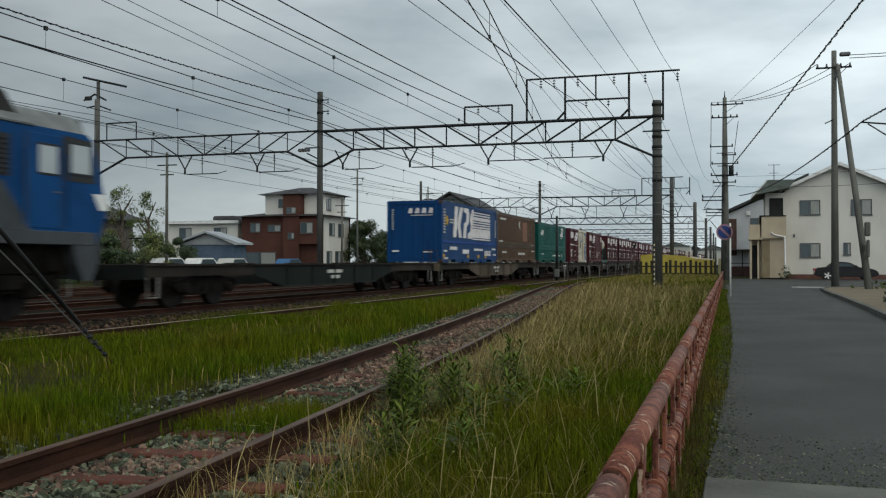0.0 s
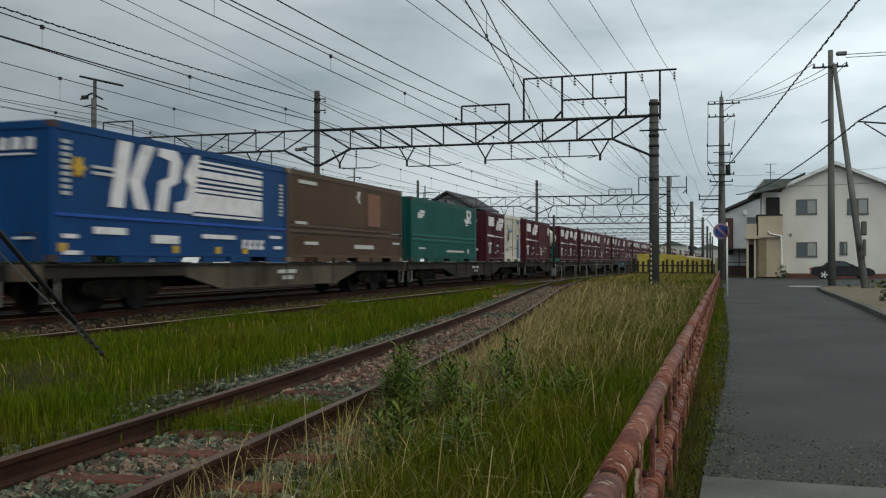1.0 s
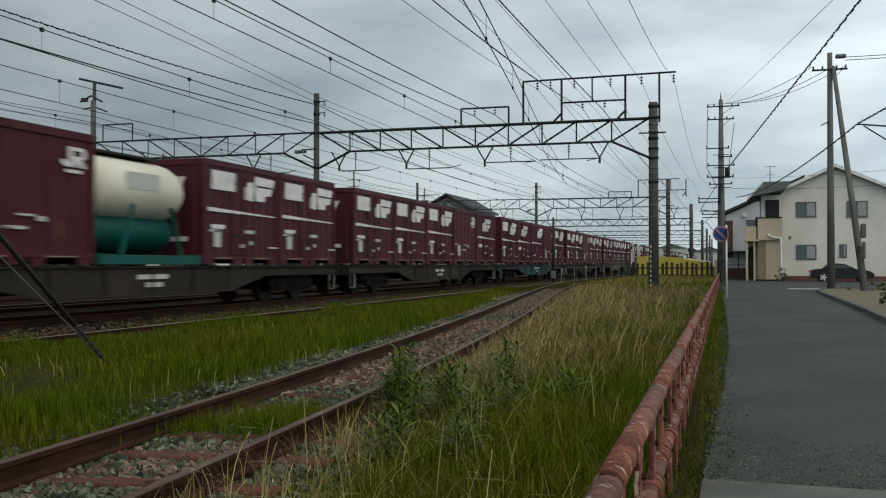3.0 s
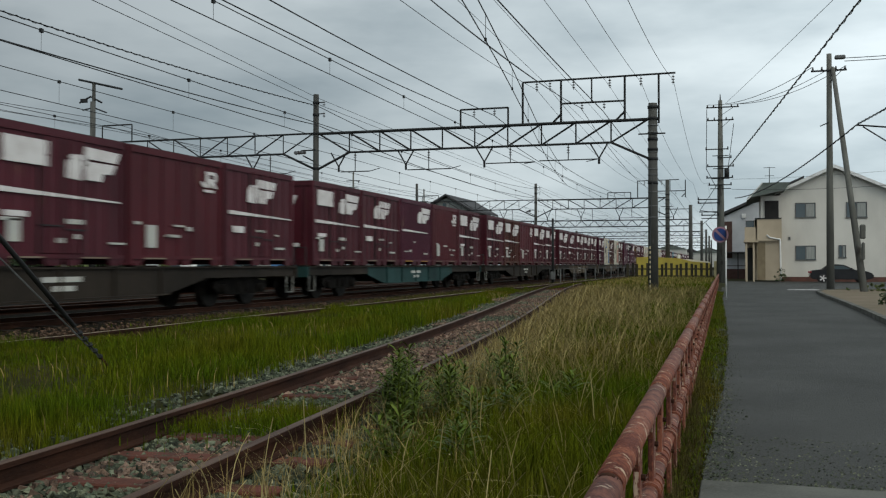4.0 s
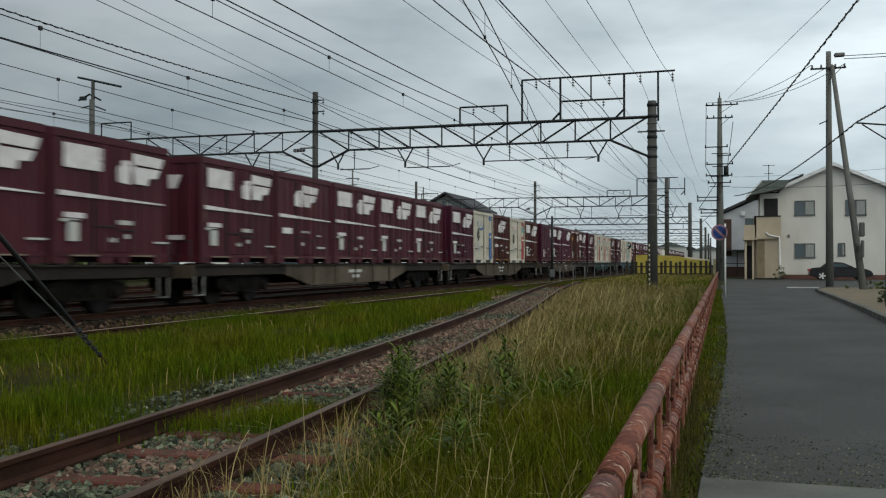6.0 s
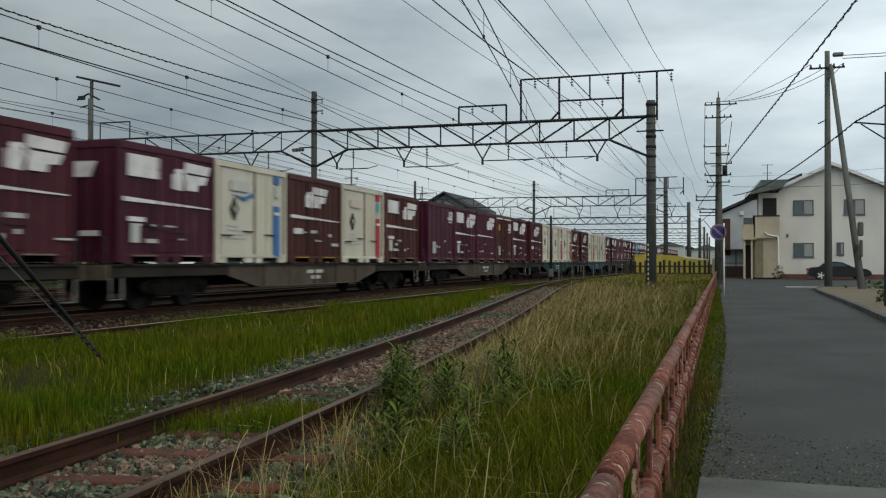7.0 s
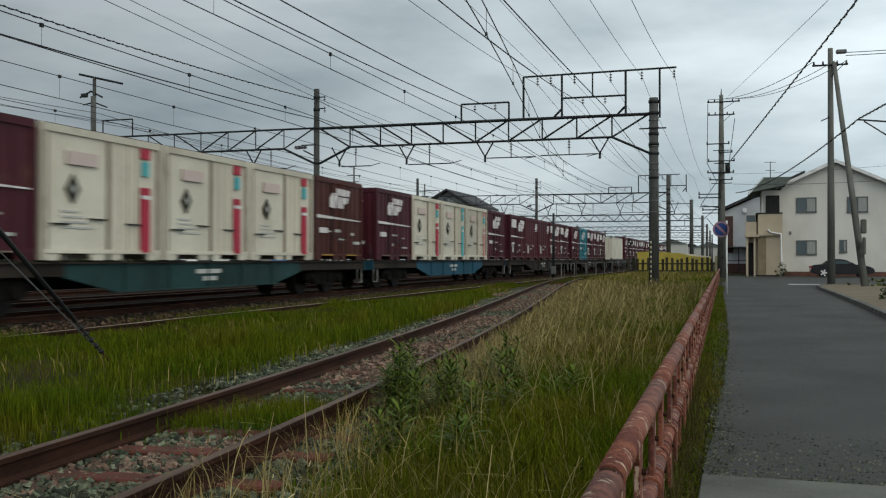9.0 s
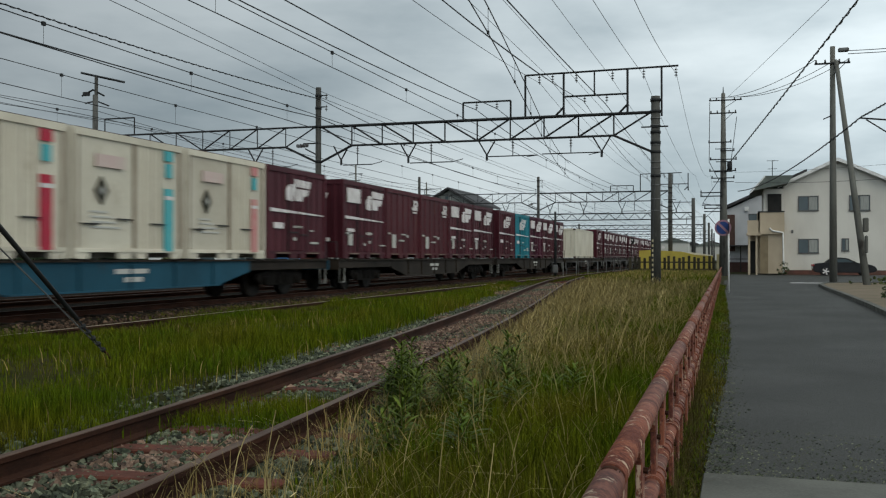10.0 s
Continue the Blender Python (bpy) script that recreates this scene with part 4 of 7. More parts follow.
def locomotive():
    """Electric locomotive; origin on the rails at its rear end, body towards the camera."""
    top = empty("electric_locomotive", pose(0, 0, 0), "blue electric locomotive with grey lower band and white lamps", "locomotive")
    blue = mat("locomotive_blue", (0.002, 0.058, 0.19), (0.002, 0.04, 0.135), 1.0, 0.5, fine=20, bump=0.03, spec=0.08)
    # pale base colour paints the sky's reflection into the cab glass
    mirror = glass_mat("cab_glass", (0.25, 0.28, 0.29))
    mirror.node_tree.nodes["Principled BSDF"].inputs["Specular IOR Level"].default_value = 1.0
    grey = mat("locomotive_grey", (0.062, 0.068, 0.075), (0.042, 0.047, 0.052), 1.5, 0.5, spec=0.1, fine=20, bump=0.03)
    dark = mat("locomotive_roof", (0.02, 0.018, 0.018), (0.032, 0.03, 0.03), 2.0, 0.8, fine=30, bump=0.2)
    L, W = 17.4, 1.45
    o = [(-L, 1.38), (-0.3, 1.38), (-0.12, 1.75), (0.0, 2.02), (-0.1, 2.32), (-0.42, 3.3), (-0.6, 3.42), (-L + 0.6, 3.42), (-L + 0.42, 3.3), (-L + 0.1, 2.32), (-L, 2.02)]
    part("body", bm_prism(bmesh.new(), o, "x", -W, W), blue, top)
    part("lower_band", B((-W - 0.012, W + 0.012, -L + 0.05, -0.32, 1.36, 1.6), bevel=0.01), grey, top, "light grey band")
    pale = mat("locomotive_roof_pale", (0.19, 0.20, 0.20), (0.12, 0.125, 0.125), 2.0, 0.7, fine=30, bump=0.1)
    o = [(-W + 0.0, 3.42), (-W + 0.3, 3.76), (-0.6, 3.84), (0.6, 3.84), (W - 0.3, 3.76), (W, 3.42)]
    part("roof", bm_prism(bmesh.new(), o, "y", -L + 0.62, -0.62), pale, top, "weathered pale grey roof")
    part("roof_nose", bm_prism(bmesh.new(), [(-0.62, 3.42), (-0.45, 3.36), (-0.5, 3.5), (-0.62, 3.7)], "x", -W + 0.15, W - 0.15), pale, top)
    part("roof_cover", bm_prism(bmesh.new(), [(-L + 2.3, 3.5), (-2.15, 3.5), (-2.5, 3.92), (-3.0, 4.12), (-L + 3.0, 4.12)], "x", -W + 0.22, W - 0.16), dark, top, "dark roof equipment cover")
    part("gutter", B((-W - 0.03, W + 0.03, -L + 0.6, -2.0, 3.40, 3.45), bevel=0.01), M_STEEL_PALE, top, "pale rain gutter")
    for s in (-1, 1):
        x = s * W
        part("grey_panel", bm_prism(bmesh.new(), [(-2.05, 1.6), (-2.75, 2.42), (-L + 2.75, 2.42), (-L + 2.05, 1.6)], "x", x - 0.012, x + 0.012), grey, top, "light grey slanted panel")
        part("window_surround", bm_prism(bmesh.new(), [(-1.22, 2.52), (-0.36, 2.52), (-0.46, 3.3), (-1.22, 3.34)], "x", x - 0.01, x + 0.01), M_BLACK, top, "dark cab window surround")
        for y0, y1, z0, z1 in ((-1.05, -0.52, 2.68, 3.2), (-1.88, -1.42, 2.62, 3.1)):
            part("window_frame", B((x - 0.02, x + 0.018, y0 - 0.05, y1 + 0.05, z0 - 0.05, z1 + 0.05), bevel=0.01), M_STEEL, top)
            part("cab_window", B((x - 0.02, x + 0.024, y0, y1, z0, z1)), mirror, top, "cab window with the sky's reflection painted as a pale tint")
        part("door", B((x - 0.02, x + 0.014, -2.15, -1.28, 1.64, 3.3), bevel=0.008), blue, top)
        part("door_gap", B((x - 0.02, x + 0.006, -2.2, -2.15, 1.64, 3.3), (x - 0.02, x + 0.006, -1.28, -1.24, 1.64, 3.3)), M_BLACK, top)
        part("door_handle", B((x, x + s * 0.04, -1.5, -1.38, 2.28, 2.31)), M_STEEL_PALE, top)
        for yy in (-2.28, -1.17):
            part("hand_rail", bm_tube(bmesh.new(), (x + s * 0.05, yy, 1.7), (x + s * 0.05, yy, 3.0), 0.016, sides=6), blue, top)
        for k in range(6):
            louvre = part("louvre", B((x - 0.02, x + 0.008, -3.75 - 1.5 * k, -2.56 - 1.5 * k, 2.49, 3.2)), M_BLACK, top, "black ventilation louvre")
            for j in range(8):
                part("slat", B((x, x + s * 0.03, -3.72 - 1.5 * k, -2.6 - 1.5 * k, 2.53 + 0.082 * j, 2.55 + 0.082 * j)), M_STEEL, louvre)
        part("lamp", bm_prism(bmesh.new(), [(-0.42, 2.33), (-0.05, 2.34), (0.03, 2.04), (-0.22, 2.02)], "x", s * 1.25 - 0.2, s * 1.25 + 0.215), M_WHITE, top, "white lamp housing")
        part("skirt", bm_prism(bmesh.new(), [(-0.95, 1.38), (-0.2, 1.38), (-0.3, 0.9), (-0.42, 0.7), (-0.66, 0.7), (-0.85, 1.0)], "x", s * 1.3 - 0.12, s * 1.3 + 0.15), grey, top, "light grey snow guard")
        part("step", bm_path(bmesh.new(), [(x, -1.3, 1.36), (x, -1.3, 0.5), (x, -1.75, 0.5), (x, -1.75, 1.36)], 0.02), M_BOGIE, top)
        part("brake_hose", bm_path(bmesh.new(), [(s * 0.6, -0.1, 1.1), (s * 0.6, 0.12, 0.8), (s * 0.6, 0.3, 0.95)], 0.03, 6), M_STEP, top)
    part("windscreen", bm_prism(bmesh.new(), [(-0.1, 2.45), (-0.06, 2.47), (-0.36, 3.26), (-0.42, 3.24)], "x", -1.25, 1.25), M_GLASS, top)
    for c in (-2.9, -8.7, -14.5):
        bog = part("bogie", B((-1.1, 1.1, c - 1.9, c + 1.9, 0.5, 0.95)), M_BOGIE, top)
        for s in (-1, 1):
            for d in (-1.2, 1.2):
                part("wheel", bm_tube(bmesh.new(), (s * 0.5, c + d, 0.56), (s * 0.64, c + d, 0.56), 0.56, sides=24), M_WHEEL, bog)
                part("axle_box", B((s * 1.15 - 0.08, s * 1.15 + 0.08, c + d - 0.2, c + d + 0.2, 0.4, 0.7), bevel=0.03), M_BOGIE, bog)
            part("side_frame", B((s * 1.1 - 0.06, s * 1.1 + 0.06, c - 1.9, c + 1.9, 0.55, 0.85), bevel=0.03), M_BOGIE, bog)
            part("sand_box", B((s * 1.15 - 0.1, s * 1.15 + 0.1, c + 1.5, c + 1.85, 0.85, 1.3), bevel=0.03), M_BOGIE, bog)
    part("underframe", B((-1.2, 1.2, -L + 0.3, -0.4, 0.85, 1.37)), M_BOGIE, top)
    part("coupler", B((-0.12, 0.12, -0.4, 0.55, 0.78, 0.98)), M_BOGIE, top)
    return top


PROTO = {}
for i, (key, style, m) in enumerate((("P", "plate", M_RED), ("E", "emblem", M_RED), ("R", "round", M_RED2), ("C", "corr", M_PURPLE), ("D", "corr_round", M_RED2),
                                     ("L", "lined", M_BROWN), ("p", "plate", M_BROWN), ("e", "emblem", M_BROWN), ("q", "plate", M_PURPLE), ("r", "round", M_PURPLE), ("T", "emblem", M_TEAL))):
    PROTO[key] = red_container(style, m, 10 + i)
tagged(PROTO["T"], "teal steel container with a white emblem", group="")
for key, m, text, b in (("B", M_DECAL_BLUE, "cream container with a blue band and blue logo", True), ("W", M_DECAL_RED, "cream container with a red band and dark diamond", False),
                        ("G", M_DECAL_TEAL, "cream container with a teal band and dark diamond", False), ("K", M_DECAL_PINK, "cream container with a faded pink band", False)):
    PROTO[key] = cream_container(m, text, b)
PROTO["O"] = tank_container()
for key, kind in (("1", "blue"), ("2", "tan"), ("3", "green"), ("4", "cream")):
    PROTO[key] = long_container(kind)
SILLS = [wagon(m, text) for m, text in ((M_SILL, "grey container wagon with a fish-bellied frame"), (M_SILL_DARK, "dark grimy container wagon with a fish-bellied frame"),
                                        (M_SILL_GREEN, "green-grey container wagon with a fish-bellied frame"), (M_SILL_BLUE, "blue container wagon with a fish-bellied frame"),
                                        (M_SILL_MURK, "empty murky green container wagon with a fish-bellied frame"))]
# loads from the locomotive backwards, one letter a container, and the wagon's colour
LOADS = [("", 4), ("12", 0), ("3PB", 1), ("PROPP", 1), ("PPPRE", 1), ("PECDP", 2), ("PpRPP", 1), ("PEPPP", 0), ("qBeWp", 0),
         ("rqCLP", 0), ("EWWWe", 2), ("EWGKE", 3), ("PRRPP", 1), ("ETqPP", 1), ("_4E", 1), ("PPEPP", 1), ("EPPRP", 0), ("PEPEP", 1)]
FRONT = 37.78 - 20.4
used = set()


def place_train():
    def put(proto, y, z):
        if proto.name in used:
            ob = copy_thing(proto, pose(MAIN_X, y, z))
        else:
            used.add(proto.name)
            ob = proto
        MOVING.append((ob, MAIN_X, y, z))
    for w, (load, sill) in enumerate(LOADS):
        front = FRONT + 20.4 * w - (0.45 if w == 2 else 0.2 if w == 3 else 0.0)  # slack in the couplings
        put(SILLS[sill], front + 9.54, 0.0)
        y = front
        for k, c in enumerate(load):
            if k and load[k - 1] in "34":
                y = front + (11.52 if k == 1 else 15.36)
            if c == "_":
                y += 3.84
                continue
            size = 9.41 if c in "1234" else 3.715
            put(PROTO[c], y + size / 2, DECK)
            y += size + (0.06 if c in "1234" else 0.125)
    put(locomotive(), 15.5, 0.0)


place_train()


# ---- overhead line ----
def strut(top, name, a, b, r, material=None, sides=6):
    return part(name, bm_tube(bmesh.new(), a, b, r, sides=sides), material or M_STEEL, top)


def insulator(top, x, y, z, n=3):
    bm = bm_tube(bmesh.new(), (x, y, z), (x, y, z - 0.12 * n - 0.08), 0.015, sides=6)
    for k in range(n):
        bm_tube(bm, (x, y, z - 0.07 - 0.12 * k), (x, y, z - 0.11 - 0.12 * k), 0.04, 0.075, sides=10)
    part("insulator", bm, M_INSUL, top, "ribbed insulator")


def truss_span(top, x0, x1, y, zt, zb, step=1.55, r=0.045, brace=True):
    """Flat lattice beam between two posts, with end braces down to them."""
    strut(top, "top_chord", (x0, y, zt), (x1, y, zt), 0.075 if r > 0.04 else 0.05)
    s = 1 if x1 > x0 else -1
    a, b = x0 + s * 1.6, x1 - s * 1.6
    strut(top, "bottom_chord", (a, y, zb), (b, y, zb), 0.055)
    n = max(2, round(abs(b - a) / step))
    for k in range(n + 1):
        x = a + (b - a) * k / n
        strut(top, "upright", (x, y, zb), (x, y, zt), r * 0.8)
        if k < n:
            xn = a + (b - a) * (k + 1) / n
            up = (k < n / 2)
            strut(top, "diagonal", (x, y, zt if up else zb), (xn, y, zb if up else zt), r)
    strut(top, "diagonal", (x0, y, zt), (a, y, zb), r)
    strut(top, "diagonal", (x1, y, zt), (b, y, zb), r)
    if brace:
        strut(top, "end_brace", (a, y, zb), (x0, y, zb - 0.75), 0.06)
        strut(top, "end_brace", (b, y, zb), (x1, y, zb - 0.75), 0.06)


def v_hanger(top, x, y, z0, z1):
    strut(top, "hanger", (x - 0.4, y, z0), (x, y, z1 + 0.2), 0.035)
    strut(top, "hanger", (x + 0.4, y, z0), (x, y, z1 + 0.2), 0.035)
    strut(top, "hanger_foot", (x, y, z1 - 0.05), (x, y, z1 + 0.22), 0.055)


def mast(top, x, y, z, r, material=None, collars=()):
    part("mast", bm_tube(bmesh.new(), (x, y, -0.4), (x, y, z), r * 1.12, r * 0.95, sides=16), material or M_MAST, top, "weathered concrete mast")
    for c in collars:
        part("collar", bm_tube(bmesh.new(), (x, y, c - 0.06), (x, y, c + 0.06), r * 1.12, sides=16), M_STEEL, top)


def gantry(y, big=True):
    top = empty("catenary_gantry", pose(0, 0, 0), "lattice steel gantry on concrete masts carrying overhead wires", "catenary gantry", "gantries over the tracks")
    xr = -3.4 if y < 60 else -6.3
    zt = 7.38 if y < 60 else 7.6
    zb = zt - 0.95
    mast(top, xr, y, 8.07 if y < 60 else 9.3, 0.2, collars=(7.9, 7.4, 6.5, 6.05, 5.65, 4.6))
    for z in (5.95, 5.2, 4.95, 4.2, 3.6, 3.1, 7.1, 6.8):
        part("band", bm_tube(bmesh.new(), (xr, y, z - 0.02), (xr, y, z + 0.02), 0.219, sides=16), M_STEEL_PALE, top, "pale steel band")
    mast(top, -19.4, y, 9.3, 0.14, collars=(8.9, 8.3, 7.4, 5.7))
    mast(top, -32.2, y, 9.6, 0.14, collars=(7.4, 5.7))
    truss_span(top, xr - 0.2, -19.25, y, zt, zb)
    truss_span(top, -19.55, -32.0, y, zt + 0.03, zb + 0.03, r=0.035)
    strut(top, "cross_arm", (xr - 0.6, y - 0.2, 6.72), (xr + 0.55, y - 0.2, 6.72), 0.035)
    z2 = 9.3
    strut(top, "frame_bar", (-9.17, y, z2), (-2.43 if y < 60 else -5.2, y, z2 + 0.05), 0.045)
    for x in (-9.17, -7.42, -4.6):
        strut(top, "frame_post", (x, y, zt), (x, y, z2), 0.05)
    strut(top, "frame_post", (-6.05, y, 8.25), (-6.05, y, z2), 0.035)
    if y < 60:
        strut(top, "frame_post", (-3.14, y, 7.2), (-3.14, y, z2 + 0.03), 0.045)
    strut(top, "frame_bar", (-7.36, y, 8.25), (-4.6, y, 8.25), 0.045)
    for x in (-7.42, -4.6):
        strut(top, "gusset", (x - 0.35, y, zt + 0.05), (x, y, zt + 0.4), 0.05)
    strut(top, "frame_bar", (-12.1, y, 8.2), (-9.85, y, 8.2), 0.045)
    for x in (-12.1, -9.85):
        strut(top, "frame_post", (x, y, zt), (x, y, 8.2), 0.045)
    strut(top, "frame_bar", (-31.6, y, 8.3), (-29.8, y, 8.3), 0.04)
    for x in (-31.6, -29.8):
        strut(top, "frame_post", (x, y, zt), (x, y, 8.3), 0.035)
    for x in (-8.52, -7.92, -6.85, -5.25, -3.9, -2.53):
        if x < xr + 1.0:
            insulator(top, x, y, z2 - 0.02)
    for x in (-6.48, -5.5):
        insulator(top, x, y, 8.22, 2)
    for x in (-11.45, -10.49):
        insulator(top, x, y, 8.16, 2)
    for x in (-14.78, -10.97, -5.73, -18.2, -22.8, -26.9):
        v_hanger(top, x, y, zb, 5.55)
    for a, b, z in ((-10.9, -8.6, 5.68), (-8.4, -5.8, 5.72), (-14.7, -12.6, 5.5), (-18.1, -16.6, 5.5), (-22.7, -21.0, 5.5), (-26.8, -25.0, 5.5)):
        strut(top, "steady_arm", (a, y, z), (b, y, z), 0.028)
        strut(top, "steady_hook", (b, y, z), (b - 0.5 if b > -9 else b + 0.5, y, 5.62), 0.018)
        strut(top, "drop_rod", ((a + b) / 2, y, zb), ((a + b) / 2, y, z), 0.022)
        insulator(top, (a + b) / 2, y, zb - 0.05, 3)
    for z in (8.9, 8.35):
        strut(top, "pole_arm", (-19.4, y, z), (-18.95, y, z), 0.03)
        insulator(top, -18.98, y, z + 0.1, 2)
    # pull-off cluster on the middle mast
    strut(top, "bracket", (-19.4, y, 6.0), (-20.1, y, 6.35), 0.035)
    strut(top, "bracket", (-19.4, y, 6.6), (-20.2, y, 6.6), 0.035)
    for k in range(4):
        part("strain_insulator", bm_tube(bmesh.new(), (-20.0 - 0.05 * k, y - 0.2 * k, 6.5 - 0.03 * k), (-20.0 - 0.05 * k, y - 0.2 * k - 0.12, 6.5 - 0.03 * k), 0.09, sides=8), M_INSUL, top)
    return top


for gy in (42.0, 95.0):
    gantry(gy)


# the next gantry back along the line, behind the camera, on which the wires end
gantry(-11.0)


def far_gantry(y, xr, xl, z, depth):
    top = empty("catenary_gantry", pose(0, 0, 0), "distant lattice gantry across the whole yard", "catenary gantry", "gantries over the tracks")
    mast(top, xr, y, z + 2.2, 0.28)
    mast(top, xl, y, z + 2.2, 0.28)
    for zz in (z, z - depth):
        strut(top, "chord", (xr, y, zz), (xl, y, zz), 0.09)
    n = round(abs(xl - xr) / 1.0)
    for k in range(n):
        xa, xb = xr + (xl - xr) * k / n, xr + (xl - xr) * (k + 1) / n
        strut(top, "diagonal", (xa, y, z if k % 2 else z - depth), (xb, y, z - depth if k % 2 else z), 0.05, sides=4)
    strut(top, "frame_bar", (xr - 0.2, y, z + 1.6), (xr - 3.6, y, z + 1.6), 0.06)
    strut(top, "frame_post", (xr - 3.6, y, z), (xr - 3.6, y, z + 1.6), 0.06)


far_gantry(150.0, -6.5, -40.0, 8.0, 1.0)
for y, z in ((205.0, 8.0), (262.0, 8.2), (320.0, 8.2), (380.0, 8.4)):
    far_gantry(y, -6.0 - 0.012 * (y - 150), -42.0, z, 0.9)


def line_of(name, x, z, r, label, sag=0.55, stops=(-11.0, 42.0, 95.0, 150.0, 205.0, 262.0), near=None, group="overhead wires"):
    """One wire strung from gantry to gantry, with the sag of each span; near is its (x, z) on the nearest gantry where that differs."""
    bm = bmesh.new()
    pts = []
    for k, (a, b) in enumerate(zip(stops, stops[1:])):
        n = 20 if k < 2 else 6
        xa, za = near if near and k == 0 else (x, z)
        for i in range(n):
            u = i / n
            pts.append((xa + (x - xa) * u, a + (b - a) * u, za + (z - za) * u - 4 * sag * u * (1 - u)))
    pts.append((x, stops[-1], z))
    bm_path(bm, pts, r)
    ob = part(name, bm, M_WIRE)
    return tagged(ob, label, "overhead wire", group)


for x, z, r, sag in ((-8.52, 8.93, 0.010, 0.9), (-7.92, 9.0, 0.009, 0.02), (-7.94, 8.93, 0.010, 0.7), (-6.85, 8.95, 0.009, 0.0), (-5.27, 8.94, 0.009, 0.25), (-3.88, 8.99, 0.009, 0.83), (-2.51, 9.01, 0.009, 1.55),
                     (-6.53, 8.02, 0.014, 1.04), (-5.55, 7.83, 0.020, 0.3), (-11.48, 7.85, 0.018, 0.6), (-10.49, 7.86, 0.018, 0.57), (-19.3, 7.8, 0.022, 0.585),
                     (-30.7, 8.1, 0.014, 0.6), (-31.9, 8.7, 0.014, 0.6), (-28.3, 7.5, 0.011, 0.3)):
    line_of("feeder_wire", x, z, r, "dark feeder wire sagging between gantries", sag)
line_of("feeder_wire", -19.3, 8.82, 0.012, "slanting wire drawn across to the middle mast", 0.05, near=(-14.35, 8.35))
line_of("feeder_wire", -19.25, 9.1, 0.011, "slanting wire drawn across to the middle mast", 0.1, near=(-13.9, 8.75))


def twisted_cable():
    """Bundled feeder on the middle masts: a core with a strand wound round it."""
    w = line_of("feeder_cable", -19.32, 8.74, 0.018, "thick feeder cable wound with a spiral strand", 0.73)
    bm = bmesh.new()
    m, pts = 700, []
    for i in range(m + 1):
        u = i / m
        a = 2 * math.pi * 110 * u
        pts.append((-19.32 + 0.03 * math.cos(a), -11 + 53 * u, 8.74 - 4 * 0.73 * u * (1 - u) + 0.03 * math.sin(a)))
    part("strand", bm_path(bm, pts, 0.01, 4), M_WIRE, w)


twisted_cable()


def siding_catenary():
    """Wires that follow the curve of the siding, hung by droppers."""
    top = empty("catenary_wire", pose(0, 0, 0), "contact wire curving above the siding on droppers", "overhead wire", "overhead wires")
    ys = [-11 + 2.65 * i for i in range(25)]
    part("contact_wire", bm_path(bmesh.new(), [(siding_x(y), y, 5.5) for y in ys], 0.012), M_WIRE, top)
    part("messenger_wire", bm_path(bmesh.new(), [(siding_x(y), y, 6.02 + 0.0002 * (y - 15) ** 2) for y in ys], 0.013), M_WIRE, top)
    for y in ys[1:-1:2]:
        part("dropper", bm_tube(bmesh.new(), (siding_x(y), y, 5.5), (siding_x(y), y, 6.02 + 0.0002 * (y - 15) ** 2), 0.006, sides=4, cap=False), M_WIRE, top)
        part("dropper_clip", B((siding_x(y) - 0.02, siding_x(y) + 0.02, y - 0.03, y + 0.03, 5.48, 5.55)), M_WIRE, top)


siding_catenary()


def catenary(x, z_contact, z_mess, r=0.014, sag=0.1):
    stops = (-11.0, 42.0, 95.0, 150.0, 205.0)
    top = empty("catenary_wire", pose(0, 0, 0), "contact wire hung by droppers from a messenger cable", "overhead wire", "overhead wires")
    w = line_of("contact_wire", x, z_contact, r, "", 0.02, stops, group="")
    m = line_of("messenger_wire", x, z_mess, r, "", sag, stops, group="")
    for o in (w, m):
        o.parent = top
        for key in ("label", "category", "group"):
            if key in o:
                del o[key]
    for a, b in zip(stops[:3], stops[1:4]):
        for i in range(1, 10):
            u = i / 10
            y = a + (b - a) * u
            zc, zm = z_contact - 0.08 * u * (1 - u), z_mess - 4 * sag * u * (1 - u)
            part("dropper", bm_tube(bmesh.new(), (x, y, zc), (x, y, zm), 0.005, sides=4, cap=False), M_WIRE, top)
            part("dropper_clip", B((x - 0.025, x + 0.025, y - 0.04, y + 0.04, zm - 0.05, zm + 0.03)), M_WIRE, top)


catenary(-13.1, 5.26, 5.72, 0.012, 0.03)
catenary(-9.25, 5.62, 6.04, 0.011, 0.08)
catenary(-17.0, 5.3, 5.95, 0.011, 0.08)
catenary(-21.5, 5.3, 6.1, 0.011, 0.15)
catenary(-25.5, 5.3, 6.1, 0.011, 0.15)


